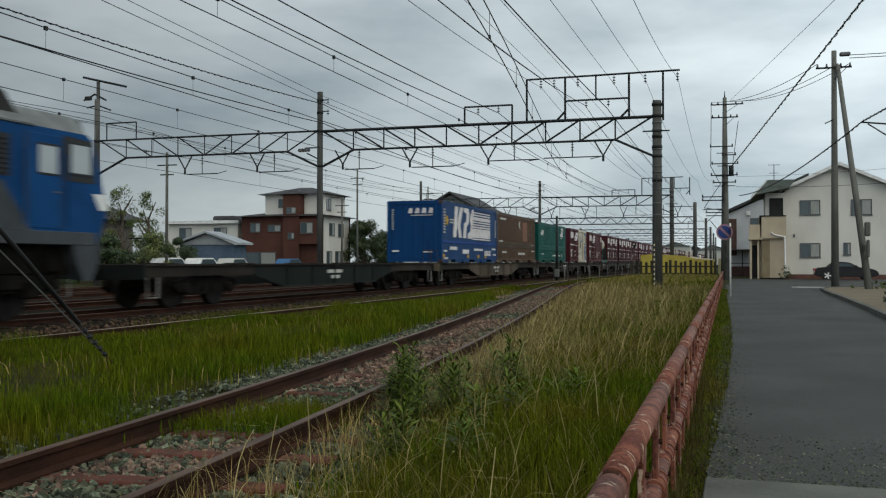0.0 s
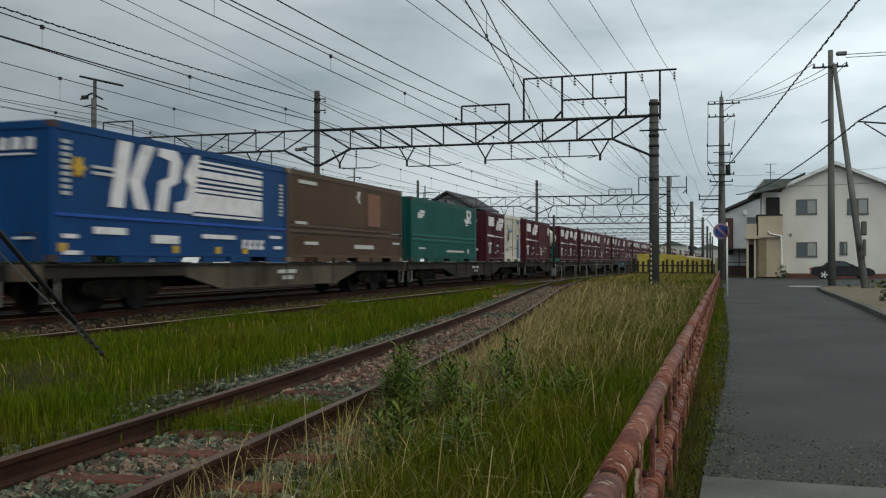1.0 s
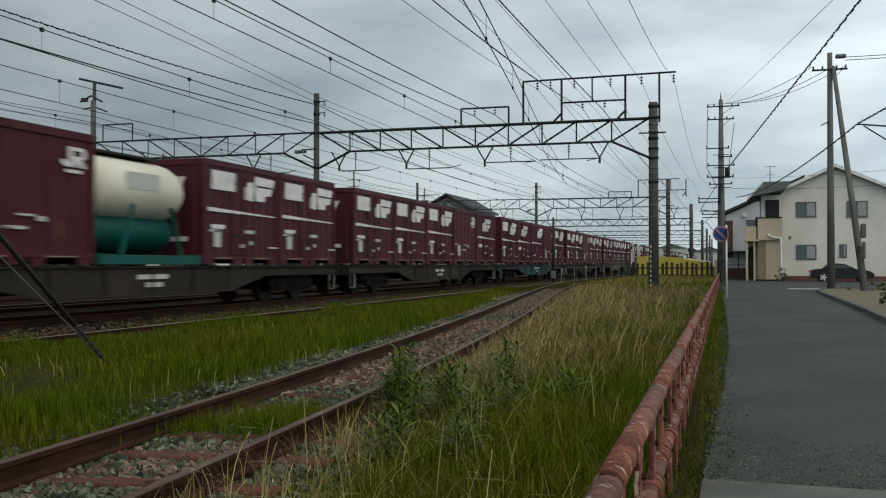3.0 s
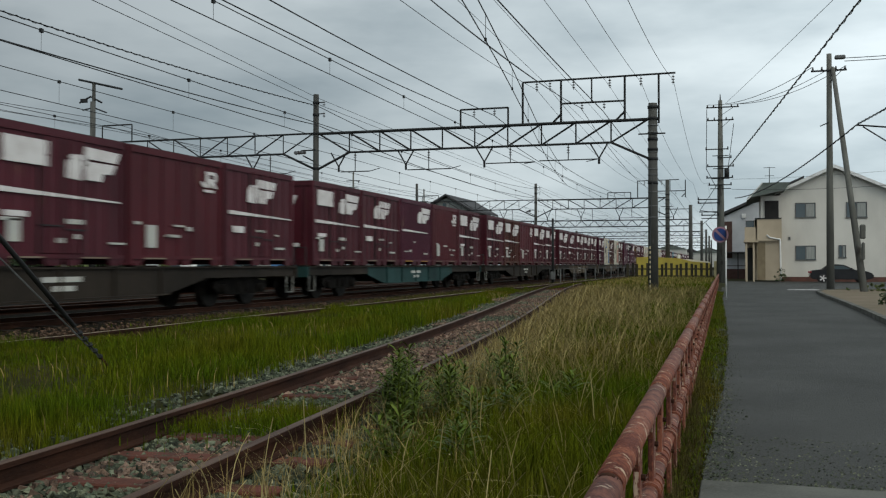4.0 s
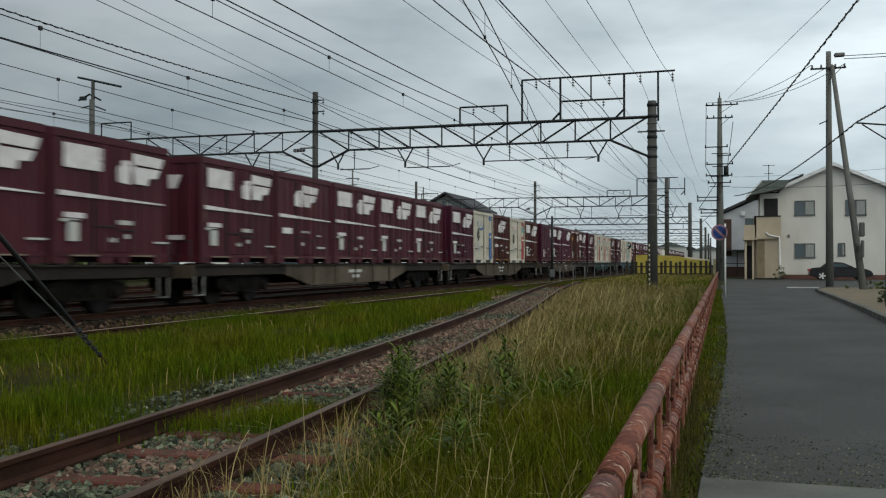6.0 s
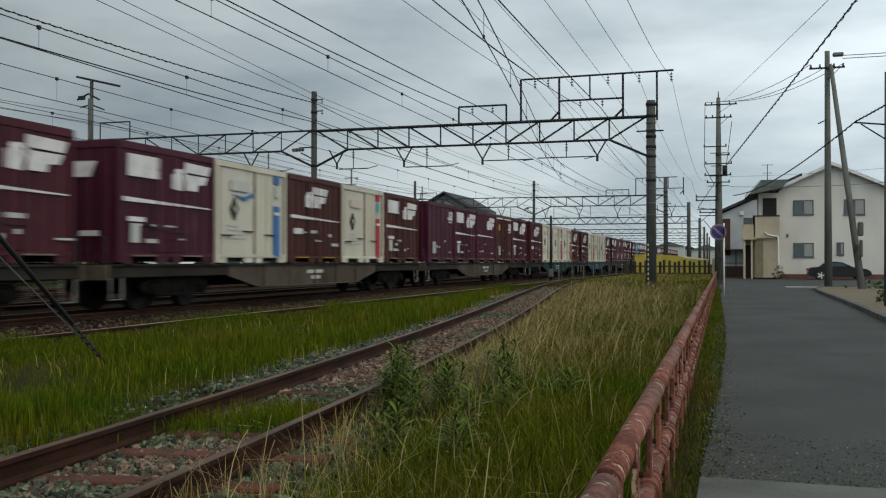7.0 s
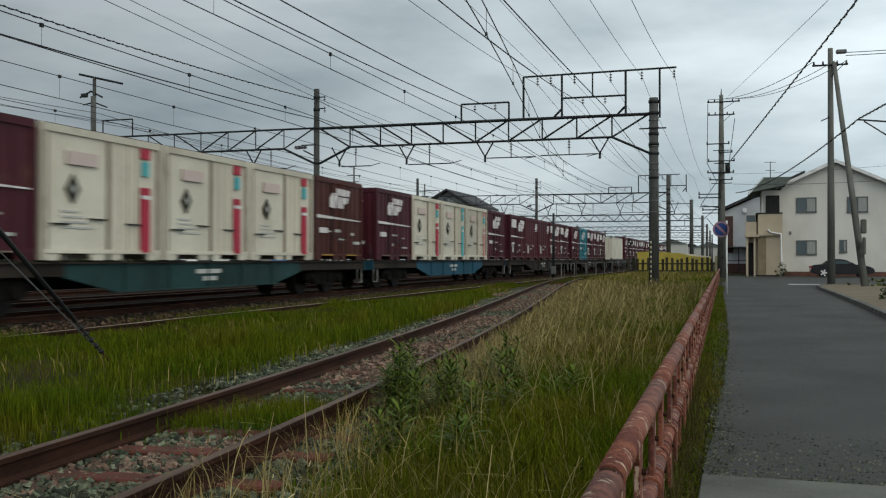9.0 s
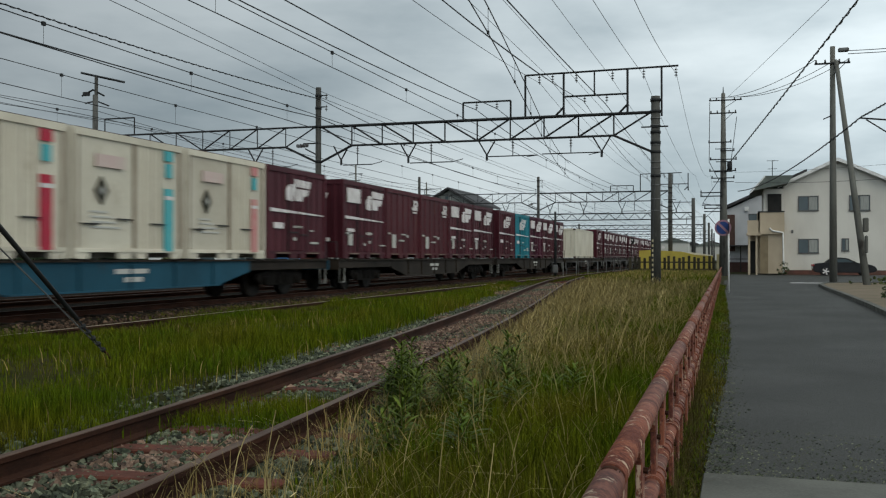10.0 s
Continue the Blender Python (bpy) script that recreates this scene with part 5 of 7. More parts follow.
# ---- distribution poles and cables beside the lane ----
def utility_pole(x, y, h, r, label, arms, name="utility_pole", tip=0.72):
    top = empty(name, pose(x, y, ROAD_Z), label, "utility pole", "poles beside the lane")
    part("shaft", bm_tube(bmesh.new(), (0, 0, -0.1), (0, 0, h), r * 1.15, r * tip, sides=14), M_POLE, top, "grey concrete shaft")
    for z, x0, x1 in arms:
        part("cross_arm", B((x0, x1, -0.16, -0.08, z - 0.04, z + 0.04)), M_STEEL, top)
        for xx in (x0 + 0.08, x0 + 0.5, x1 - 0.5, x1 - 0.08):
            part("insulator", bm_tube(bmesh.new(), (xx, -0.12, z + 0.04), (xx, -0.12, z + 0.2), 0.055, 0.035, sides=8), M_INSUL, top)
        part("arm_brace", bm_tube(bmesh.new(), (0, -0.12, z - 0.6), (x1 * 0.7, -0.12, z - 0.03), 0.018, sides=5), M_STEEL, top)
    return top


UPOLE = utility_pole(-0.95, 69.0, 12.8, 0.27, "tall concrete utility pole with crossarms and a transformer", ((12.3, -0.95, 1.25), (11.4, -0.9, 0.9)), tip=0.5)
for z, w in ((8.9, 0.55), (8.0, 0.5), (7.3, 0.6), (6.6, 0.7)):
    part("bracket", B((-w, w, -0.2, -0.14, z - 0.025, z + 0.025)), M_STEEL, UPOLE)
part("transformer", bm_tube(bmesh.new(), (0.42, -0.1, 7.3), (0.42, -0.1, 8.0), 0.17, sides=12), M_STEEL, UPOLE, "small dark transformer can")
for z, x0, x1 in ((9.35, -1.0, 0.55), (8.75, -0.2, 0.75), (8.15, -0.9, 0.9), (7.35, -0.95, 0.85), (6.85, -0.8, 0.75), (5.85, -1.55, -0.1), (5.6, -1.55, -0.1), (4.75, -1.3, -0.1)):
    part("bracket", B((x0, x1, -0.34, -0.26, z - 0.035, z + 0.035)), M_STEEL, UPOLE)
    for xx in (x0 + 0.05, x1 - 0.05):
        part("bracket_end", bm_tube(bmesh.new(), (xx, -0.3, z - 0.05), (xx, -0.3, z + 0.16), 0.045, sides=8), M_STEEL, UPOLE)
part("top_spike", bm_tube(bmesh.new(), (0, 0, 12.8), (0, 0, 13.25), 0.05, 0.02, sides=6), M_STEEL, UPOLE)
for x0, z0, x1, z1 in ((-0.9, 12.2, -0.95, 8.0), (-0.95, 8.0, -0.3, 6.7), (-1.4, 5.1, -0.2, 6.9), (-1.4, 5.1, -0.2, 4.9), (-1.35, 4.0, -0.2, 5.0), (-1.0, 4.2, -0.2, 3.2), (0.9, 11.1, 0.5, 7.9)):
    part("jumper_cable", bm_tube(bmesh.new(), (x0, -0.2, z0), (x1, -0.2, z1), 0.022, sides=5), M_WIRE, UPOLE)
part("cable_rack", B((-1.45, -0.2, -0.25, -0.2, 4.95, 5.02), (-1.3, -0.2, -0.25, -0.2, 4.5, 4.56)), M_STEEL, UPOLE)
LPOLE = utility_pole(4.5, 50.4, 11.75, 0.165, "concrete utility pole with a leaning strut pole", ((10.9, -0.85, 0.8),))
part("switch", B((0.25, 0.75, -0.15, 0.1, 11.45, 11.65), bevel=0.05), M_STEEL_PALE, LPOLE, "small grey line switch")
part("lamp_arm", bm_tube(bmesh.new(), (0, -0.1, 8.35), (-0.45, -0.1, 8.15), 0.03, sides=6), M_STEEL, LPOLE)
part("strut_pole", bm_tube(bmesh.new(), (1.02, -4.4, -0.1), (0.15, -0.15, 11.0), 0.165, 0.10, sides=14), M_POLE, LPOLE, "leaning concrete strut")
part("meter_box", B((0.86, 1.1, -4.3, -4.05, 2.45, 3.1), (0.93, 1.07, -4.3, -4.12, 1.5, 2.3), bevel=0.05), M_POLE, LPOLE, "grey meter box")
EDGE = utility_pole(4.08, 28.3, 6.5, 0.13, "slim concrete pole with a cable bracket", ())
part("bracket", bm_tube(bmesh.new(), (0, 0, 5.05), (-0.85, 0, 5.15), 0.025, sides=6), M_STEEL, EDGE)
part("bracket", bm_tube(bmesh.new(), (0, 0, 4.6), (-0.7, 0, 5.1), 0.02, sides=6), M_STEEL, EDGE)


def cable(a, b, r, sag, label, n=16, coil=0.0, m_cable=None):
    a, b = Vector(a), Vector(b)
    pts = []
    for i in range(n + 1):
        u = i / n
        p = a.lerp(b, u)
        p.z -= 4 * sag * u * (1 - u)
        pts.append(p)
    ob = part("overhead_cable", bm_path(bmesh.new(), pts, r, 6), m_cable or M_WIRE)
    if coil:
        turns, m = 60, 360
        sp = []
        for i in range(m + 1):
            u = i / m
            p = a.lerp(b, u)
            p.z -= 4 * sag * u * (1 - u)
            w = 2 * math.pi * turns * u
            sp.append(p + Vector((coil * math.cos(w), 0, coil * math.sin(w))))
        part("wrap", bm_path(bmesh.new(), sp, r * 0.5, 4), m_cable or M_WIRE, ob, "spiral wrap")
    tagged(ob, label, "cable", "cables between utility poles")


cable((-0.6, 68.9, 7.6), (5.5, 10.0, 9.28), 0.026, 0.05, "thick grey spiral-wrapped telephone cable", coil=0.045, m_cable=M_STEEL_PALE)
cable((0.0, 70.0, 5.75), (3.25, 28.3, 4.93), 0.018, 0.45, "thick spiral-wrapped telephone cable", coil=0.028)
cable((3.25, 28.3, 4.93), (6.8, 12.0, 6.4), 0.016, 0.2, "thick spiral-wrapped telephone cable", coil=0.028)
for dx, z in ((-0.8, 12.25), (0.3, 12.25), (0.95, 12.25)):
    cable((-0.95 + dx, 68.9, z), (4.5 + (dx - 0.1) * 0.9, 50.3, 10.85), 0.016, 0.5, "thin sagging power line")
for z in (11.25, 11.1):
    cable((5.2, 50.4, z), (16.0, 49.0, z + 0.2), 0.018, 0.15, "thin dark power line past the pole")
cable((-0.6, 68.9, 12.3), (4.18, 12.0, 7.15), 0.010, 0.05, "thin sagging power line")
cable((-0.2, 69.0, 6.3), (14.0, 60.0, 6.1), 0.012, 0.3, "thin dark service cable towards the house")
cable((-0.2, 69.0, 7.0), (14.0, 62.0, 7.1), 0.008, 0.2, "thin dark service cable towards the house")


def guy_wire():
    """Anchored stay of the mast behind the camera: two strands, the lower one in a dark guard."""
    top = empty("guy_wire", pose(-7.05, 9.47, -0.12), "twin stay wires with a black guard, anchored in the grass", "guy wire")
    d = Vector((-0.365, -1.295, 1.451))
    far = d * 4.6
    side = Vector((-0.06, 0.0, -0.06))
    part("strand", bm_tube(bmesh.new(), (0, 0, 0), far, 0.009, sides=6), M_STEEL, top)
    part("strand", bm_tube(bmesh.new(), (0, 0, 0), far + side * 9, 0.009, sides=6), M_STEEL_PALE, top)
    part("guard", bm_tube(bmesh.new(), d * 0.32, d * 2.3, 0.026, 0.036, sides=10), M_BLACK, top, "black plastic guard")
    for k in range(5):
        part("clamp", bm_tube(bmesh.new(), d * (0.06 + 0.05 * k), d * (0.075 + 0.05 * k), 0.03, sides=8), M_STEEL, top)
    part("anchor_rod", bm_tube(bmesh.new(), d * -0.15, d * 0.06, 0.014, sides=6), M_RAIL, top)
    p = empty("catenary_mast", pose(0, 0, 0), "concrete mast that holds the stay wires", "mast")
    e = Vector((-7.05, 9.47, -0.12)) + far
    part("shaft", bm_tube(bmesh.new(), (e.x - 0.1, e.y - 0.1, -0.3), (e.x - 0.1, e.y - 0.1, 8.0), 0.18, 0.15, sides=12), M_POLE, p)


guy_wire()


# ---- sign, posts, small lineside things ----
def road_sign():
    top = empty("road_sign", pose(-0.33, 37.0, ROAD_Z), "round blue no-parking sign with faded red ring, white post", "road sign")
    part("post", bm_tube(bmesh.new(), (0, 0, -0.05), (0.0, 0, 2.75), 0.032, sides=10), M_WHITE, top, "white post")
    red = mat("sign_red", (0.30, 0.15, 0.19), (0.26, 0.16, 0.2), 3, 0.5, bump=0)
    blue = mat("sign_blue", (0.018, 0.045, 0.19), (0.02, 0.05, 0.17), 3, 0.5, bump=0)
    c = (-0.2, 2.42)
    part("ring", bm_tube(bmesh.new(), (c[0], -0.06, c[1]), (c[0], -0.04, c[1]), 0.3, sides=32), red, top, "faded red ring")
    part("disc", bm_tube(bmesh.new(), (c[0], -0.066, c[1]), (c[0], -0.05, c[1]), 0.235, sides=32), blue, top, "blue disc")
    bm = bm_prism(bmesh.new(), [(c[0] - 0.2, c[1] + 0.14), (c[0] - 0.14, c[1] + 0.2), (c[0] + 0.2, c[1] - 0.14), (c[0] + 0.14, c[1] - 0.2)], "y", -0.07, -0.055)
    part("slash", bm, red, top, "red slash")
    part("clamp", B((c[0], 0.05, -0.05, 0.03, 2.3, 2.34), (c[0], 0.05, -0.05, 0.03, 2.52, 2.56)), M_STEEL_PALE, top)
    part("edge_panel", B((0.0, 0.02, -0.3, 0.3, 2.2, 2.6)), M_STEEL, top)


road_sign()


def striped_marker():
    """Yellow and black warning wrap on the stay beside the mast."""
    top = empty("warning_stay", pose(-3.37, 40.0, -0.2), "thin stay tube with yellow and black warning stripes", "warning marker")
    pale = mat("faded_yellow", (0.52, 0.46, 0.30), (0.4, 0.34, 0.2), 3, 0.7, bump=0)
    for k in range(20):
        part("stripe", bm_tube(bmesh.new(), (0, 0, 0.1 * k), (0, 0, 0.1 * (k + 1)), 0.034, sides=10), pale if k % 2 else M_BLACK, top)
    part("rod", bm_tube(bmesh.new(), (0, 0, 2.0), (-0.03, 1.7, 5.0), 0.015, sides=6), M_STEEL, top)


striped_marker()


def sleeper_fence():
    wood = mat("old_sleeper_wood", (0.055, 0.048, 0.03), (0.03, 0.027, 0.02), 3, 0.95, fine=30, bump=0.5, vary=0.3)
    top = empty("sleeper_fence", pose(0, 85.0, -0.25), "fence of upright weathered railway sleepers", "fence")
    for k in range(18):
        x = -9.1 + 0.42 * k + 0.05 * math.sin(k * 2.1)
        h = 1.38 + 0.1 * math.sin(k * 1.7)
        part("sleeper_post", B((x - 0.11, x + 0.11, -0.08, 0.08, -0.1, h), bevel=0.015), wood, top)
    part("rail", B((-9.3, -1.6, 0.08, 0.13, 0.85, 0.97)), wood, top)
    part("rail", B((-9.3, -1.6, 0.08, 0.13, 0.25, 0.35)), wood, top)
    p = part("end_post", B((-1.75, -1.5, -0.1, 0.12, -0.1, 1.6), bevel=0.02), mat("pale_post", (0.42, 0.36, 0.2), None, 3), top, "pale end post")


sleeper_fence()


def yellow_plant():
    """Low yellow track machine parked past the sleeper fence."""
    top = empty("track_machine", pose(-5.6, 95.0, -0.55), "low yellow track maintenance machine parked in the yard", "track machine")
    part("body", bm_prism(bmesh.new(), [(-3.6, 0.55), (3.4, 0.55), (3.3, 1.75), (1.6, 1.9), (0.4, 2.2), (-2.4, 2.35), (-3.6, 2.3)], "y", -1.1, 1.1), M_YELLOW, top)
    part("hood", bm_prism(bmesh.new(), [(0.9, 1.9), (3.2, 1.65), (3.3, 1.85), (1.1, 2.15)], "y", -0.9, 0.9), M_CREAM, top, "pale hood")
    part("frame", B((-3.7, 3.5, -1.0, 1.0, 0.35, 0.55)), M_BOGIE, top)
    for x in (-2.6, 2.4):
        for y in (-0.9, 0.9):
            part("wheel", bm_tube(bmesh.new(), (x, y - 0.1, 0.45), (x, y + 0.1, 0.45), 0.42, sides=16), M_BLACK, top)
    part("headlight", bm_tube(bmesh.new(), (-1.3, -1.15, 2.6), (-1.3, -1.0, 2.6), 0.14, sides=10), M_DECAL, top)


yellow_plant()


def lineside_rails():
    """White tubular stands beside the running line, and a small signal post."""
    for i in range(9):
        y = 60.0 + 5.2 * i
        top = empty("tube_stand", pose(-11.0, y, -0.2), "low white tubular stand beside the track", "stand", "stands beside the track")
        part("tube", bm_path(bmesh.new(), [(-0.35, 0, 0), (-0.35, 0, 0.95), (0.35, 0, 0.95), (0.35, 0, 0)], 0.028, 6), M_STEEL_PALE, top)
    top = empty("signal_post", pose(-11.15, 60.0, -0.2), "slim dark signal post beside the track", "signal post")
    part("post", bm_tube(bmesh.new(), (0, 0, 0), (0, 0, 4.2), 0.09, 0.07, sides=8), M_STEEL, top)
    part("box", B((-0.14, 0.14, -0.12, 0.12, 0.3, 0.8), bevel=0.02), M_STEEL_PALE, top)
    top = empty("shunting_signal", pose(-11.9, 112.0, -0.2), "round black lamp signal on a mast", "railway signal")
    part("post", bm_tube(bmesh.new(), (0, 0, 0), (0, 0, 3.0), 0.07, sides=8), M_STEEL, top)
    part("target", bm_tube(bmesh.new(), (0, -0.08, 3.2), (0, 0.0, 3.2), 0.42, sides=20), M_BLACK, top)
    for dx, dz in ((-0.16, 0.12), (0.16, 0.12), (0.0, -0.18)):
        part("lens", bm_tube(bmesh.new(), (dx, -0.11, 3.2 + dz), (dx, -0.07, 3.2 + dz), 0.1, sides=10), M_DECAL, top)


lineside_rails()


# ---- houses ----
def window(top, x0, x1, y, z0, z1, axis="y", frame_m=None, name="window"):
    """A framed two-pane window on a wall that faces -y, or +x where axis is 'x' (then x0, x1 run along y)."""
    def bx(a, b, c, d, d0, d1):
        return (a, b, y + d0, y + d1, c, d) if axis == "y" else (y - d1, y - d0, a, b, c, d)
    fm = frame_m or M_FRAME
    w = part(name, B(bx(x0, x1, z0, z1, -0.025, 0.02)), M_GLASS, top)
    for a, b, c, d in ((x0 - 0.05, x1 + 0.05, z1, z1 + 0.06), (x0 - 0.05, x0, z0, z1), (x1, x1 + 0.05, z0, z1), ((x0 + x1) / 2 - 0.025, (x0 + x1) / 2 + 0.025, z0, z1)):
        part("frame", B(bx(a, b, c, d, -0.06, 0.01)), fm, w)
    part("sill", B(bx(x0 - 0.08, x1 + 0.08, z0 - 0.07, z0, -0.09, 0.01)), fm, w)
    part("curtain", B(bx((x0 + x1) / 2 + 0.06, x1 - 0.04, z0 + 0.04, z1 - 0.03, -0.032, -0.027)), M_CURTAIN, w, "pale drawn curtain")
    return w


M_FRAME = mat("window_frame", (0.12, 0.115, 0.11), (0.09, 0.088, 0.085), 3, 0.5, bump=0)
M_CURTAIN = mat("curtain", (0.34, 0.35, 0.33), (0.24, 0.25, 0.24), 4, 0.8, bump=0, stretch=(6, 6, 0.3))
M_RENDER = mat("house_render", (0.66, 0.635, 0.58), (0.57, 0.545, 0.50), 0.7, 0.9, fine=60, bump=0.25, stretch=(1, 1, 0.4))
M_CREAM_WALL = mat("cream_render", (0.50, 0.41, 0.30), (0.41, 0.34, 0.25), 0.7, 0.9, fine=60, bump=0.25)
M_TILE = mat("roof_tile_grey", (0.15, 0.17, 0.155), (0.10, 0.115, 0.105), 1.5, 0.8, fine=20, bump=0.4)
M_TILE_OLD = mat("roof_tile_old", (0.085, 0.085, 0.088), (0.05, 0.05, 0.053), 2.5, 0.75, fine=12, bump=0.4)
M_TILE_DARK = mat("roof_tile_dark", (0.055, 0.052, 0.055), (0.035, 0.034, 0.036), 1.5, 0.7, fine=20, bump=0.4)
M_BRICKRED = mat("brick_red_wall", (0.095, 0.038, 0.028), (0.07, 0.03, 0.023), 0.6, 0.9, fine=25, bump=0.2)
M_PLINTH = mat("plinth", (0.16, 0.07, 0.055), (0.10, 0.055, 0.045), 2, 0.9)
# colour of the shade inside openings, used on flat panels
M_RECESS_SHADE = mat("recess_shade", (0.03, 0.028, 0.026), (0.02, 0.02, 0.02), 2, 0.9)


def gable_house():
    top = empty("house", pose(0, 0, ROAD_Z), "two-storey off-white gabled house with a cream porch wing", "house", "houses by the lane")
    y0, y1, xl, xr, ze, za, xm = 78.0, 88.0, 3.4, 11.1, 6.95, 8.72, 7.26
    part("wall", bm_prism(bmesh.new(), [(xl, 0.35), (xr, 0.35), (xr, ze), (xm, za), (xl, ze)], "y", y0, y1), M_RENDER, top)
    part("plinth", B((xl - 0.03, xr + 0.03, y0 - 0.03, y1, -0.1, 0.35)), M_PLINTH, top, "dark red plinth")
    t = 0.16
    for a, b in (((xl - 0.45, ze - 0.2), (xm, za + 0.02)), ((xr + 0.45, ze - 0.2), (xm, za + 0.02))):
        r = part("roof", bm_prism(bmesh.new(), [a, b, (b[0], b[1] + t), (a[0], a[1] + t)], "y", y0 - 0.5, y1 + 0.4), M_TILE, top, "grey tiled roof slope")
        part("barge_board", bm_prism(bmesh.new(), [(a[0], a[1] - 0.08), (b[0], b[1] - 0.08), (b[0], b[1] + t + 0.02), (a[0], a[1] + t + 0.02)], "y", y0 - 0.56, y0 - 0.5), M_WHITE, r, "white barge board")
    for x0, x1, z0, z1 in ((4.5, 5.88, 4.95, 6.0), (8.14, 9.52, 4.9, 6.0), (4.5, 5.88, 1.68, 2.7), (7.6, 8.03, 1.85, 2.72)):
        window(top, x0, x1, y0, z0, z1)
    part("gutter_pipe", bm_path(bmesh.new(), [(xl - 0.12, y0 - 0.1, 0.0), (xl - 0.12, y0 - 0.1, 6.6)], 0.05, 8), M_WHITE, top, "white downpipe")
    part("drain_bend", bm_path(bmesh.new(), [(2.3, 75.9, 3.55), (2.5, 75.9, 3.35), (3.25, 75.9, 3.2), (3.3, 75.9, 0.1)], 0.06, 8), M_WHITE, top, "white bent downpipe")
    part("vent", B((3.95, 4.1, y0 - 0.06, y0, 3.2, 3.45)), M_STEEL_PALE, top)
    # porch and balcony wing
    part("wing_wall", B((1.6, 3.35, 76.2, 80.0, 0.1, 4.0)), M_CREAM_WALL, top, "cream rendered wing")
    part("wing_upper", B((1.9, 3.35, 77.0, 82.0, 4.0, 6.6)), M_RENDER, top)
    part("balcony_wall", B((1.45, 3.37, 75.95, 76.2, 3.1, 4.75), (1.45, 1.6, 75.95, 79.0, 3.1, 4.75)), M_CREAM_WALL, top, "cream balcony parapet")
    # flat dark panel painted as the shaded inside of the balcony
    part("balcony_recess", B((2.2, 3.2, 76.9, 77.02, 4.75, 6.2)), M_RECESS_SHADE, top, "dark panel for the shade in the balcony opening")
    part("balcony_rail", B((1.45, 3.37, 75.9, 76.25, 4.76, 4.84)), M_STEEL, top)
    part("wing_roof", bm_prism(bmesh.new(), [(0.9, 6.35), (2.0, 7.5), (4.0, 7.5), (3.6, 6.9)], "y", 75.6, 84.0), M_TILE, top, "grey wing roof")
    part("wing_roof_edge", bm_prism(bmesh.new(), [(0.85, 6.25), (0.95, 6.2), (2.0, 7.4), (2.0, 7.55)], "y", 75.55, 75.62), M_WHITE, top, "white roof edge")
    part("porch_wall", B((0.75, 1.6, 77.5, 78.0, 0.1, 4.1), (1.5, 1.6, 76.6, 78.0, 0.1, 3.2)), M_CREAM_WALL, top)
    part("porch_post", B((0.75, 0.9, 76.0, 76.2, 0, 3.0), (1.3, 1.42, 76.0, 76.2, 0, 3.0)), M_CREAM_WALL, top)
    part("porch_roof", B((0.65, 1.7, 75.8, 78.0, 3.0, 3.2)), M_CREAM_WALL, top)
    part("porch_balcony", B((0.7, 1.5, 75.9, 76.05, 3.2, 4.15)), M_CREAM_WALL, top, "cream lower parapet")
    # flat dark panel painted as the shade within the porch
    part("porch_door", B((0.92, 1.3, 77.42, 77.5, 0.1, 2.6)), M_RECESS_SHADE, top, "dark panel for the shade in the porch doorway")
    part("garage_opening", B((1.62, 2.2, 76.15, 76.21, 0.1, 3.0)), mat("garage_door", (0.24, 0.19, 0.12), (0.18, 0.14, 0.09), 2, 0.8), top, "brown garage door")
    part("aerial", bm_path(bm_path(bm_path(bmesh.new(), [(2.65, 80, 7.4), (2.65, 80, 9.1)], 0.03), [(2.2, 80, 9.05), (3.1, 80, 9.05)], 0.02), [(2.3, 80, 8.4), (3.0, 80, 8.4)], 0.02), M_STEEL, top, "roof aerial")


gable_house()


def second_house():
    top = empty("house", pose(0, 0, ROAD_Z), "grey-white house with a sloping dark roof and brown shutters", "house", "houses by the lane")
    pale = mat("pale_grey_render", (0.55, 0.56, 0.58), (0.47, 0.48, 0.5), 0.8, 0.9, fine=50, bump=0.2)
    part("wall", bm_prism(bmesh.new(), [(-1.05, 0), (6, 0), (6, 8.9), (-1.05, 5.75)], "y", 92.0, 100.0), pale, top)
    part("roof", bm_prism(bmesh.new(), [(-1.5, 5.7), (6, 9.1), (6, 9.35), (-1.5, 5.95)], "y", 91.5, 100.5), M_TILE_DARK, top, "dark mono-pitch roof")
    part("shutter", B((-0.95, -0.25, 91.9, 92.0, 1.9, 5.3)), mat("brown_shutter", (0.09, 0.05, 0.04), None, 3), top, "dark brown shutter")
    window(top, 1.0, 2.6, 92.0, 4.2, 5.3)
    part("vent_box", B((0.6, 0.95, 91.8, 92.0, 5.6, 6.0), bevel=0.02), M_WHITE, top)
    part("carport", B((-1.0, 1.6, 90.0, 92.0, 2.35, 2.45)), M_TILE_DARK, top, "thin carport roof")
    for x in (-0.9, 0.2, 1.3):
        part("carport_post", B((x, x + 0.09, 90.0, 90.09, 0, 2.35)), M_STEEL, top)
    part("lattice", B((-0.9, 1.3, 90.02, 90.06, 1.15, 1.22), (-0.9, 1.3, 90.02, 90.06, 0.0, 0.9)), mat("dark_brown_panel", (0.06, 0.03, 0.025), None, 3), top)


second_house()


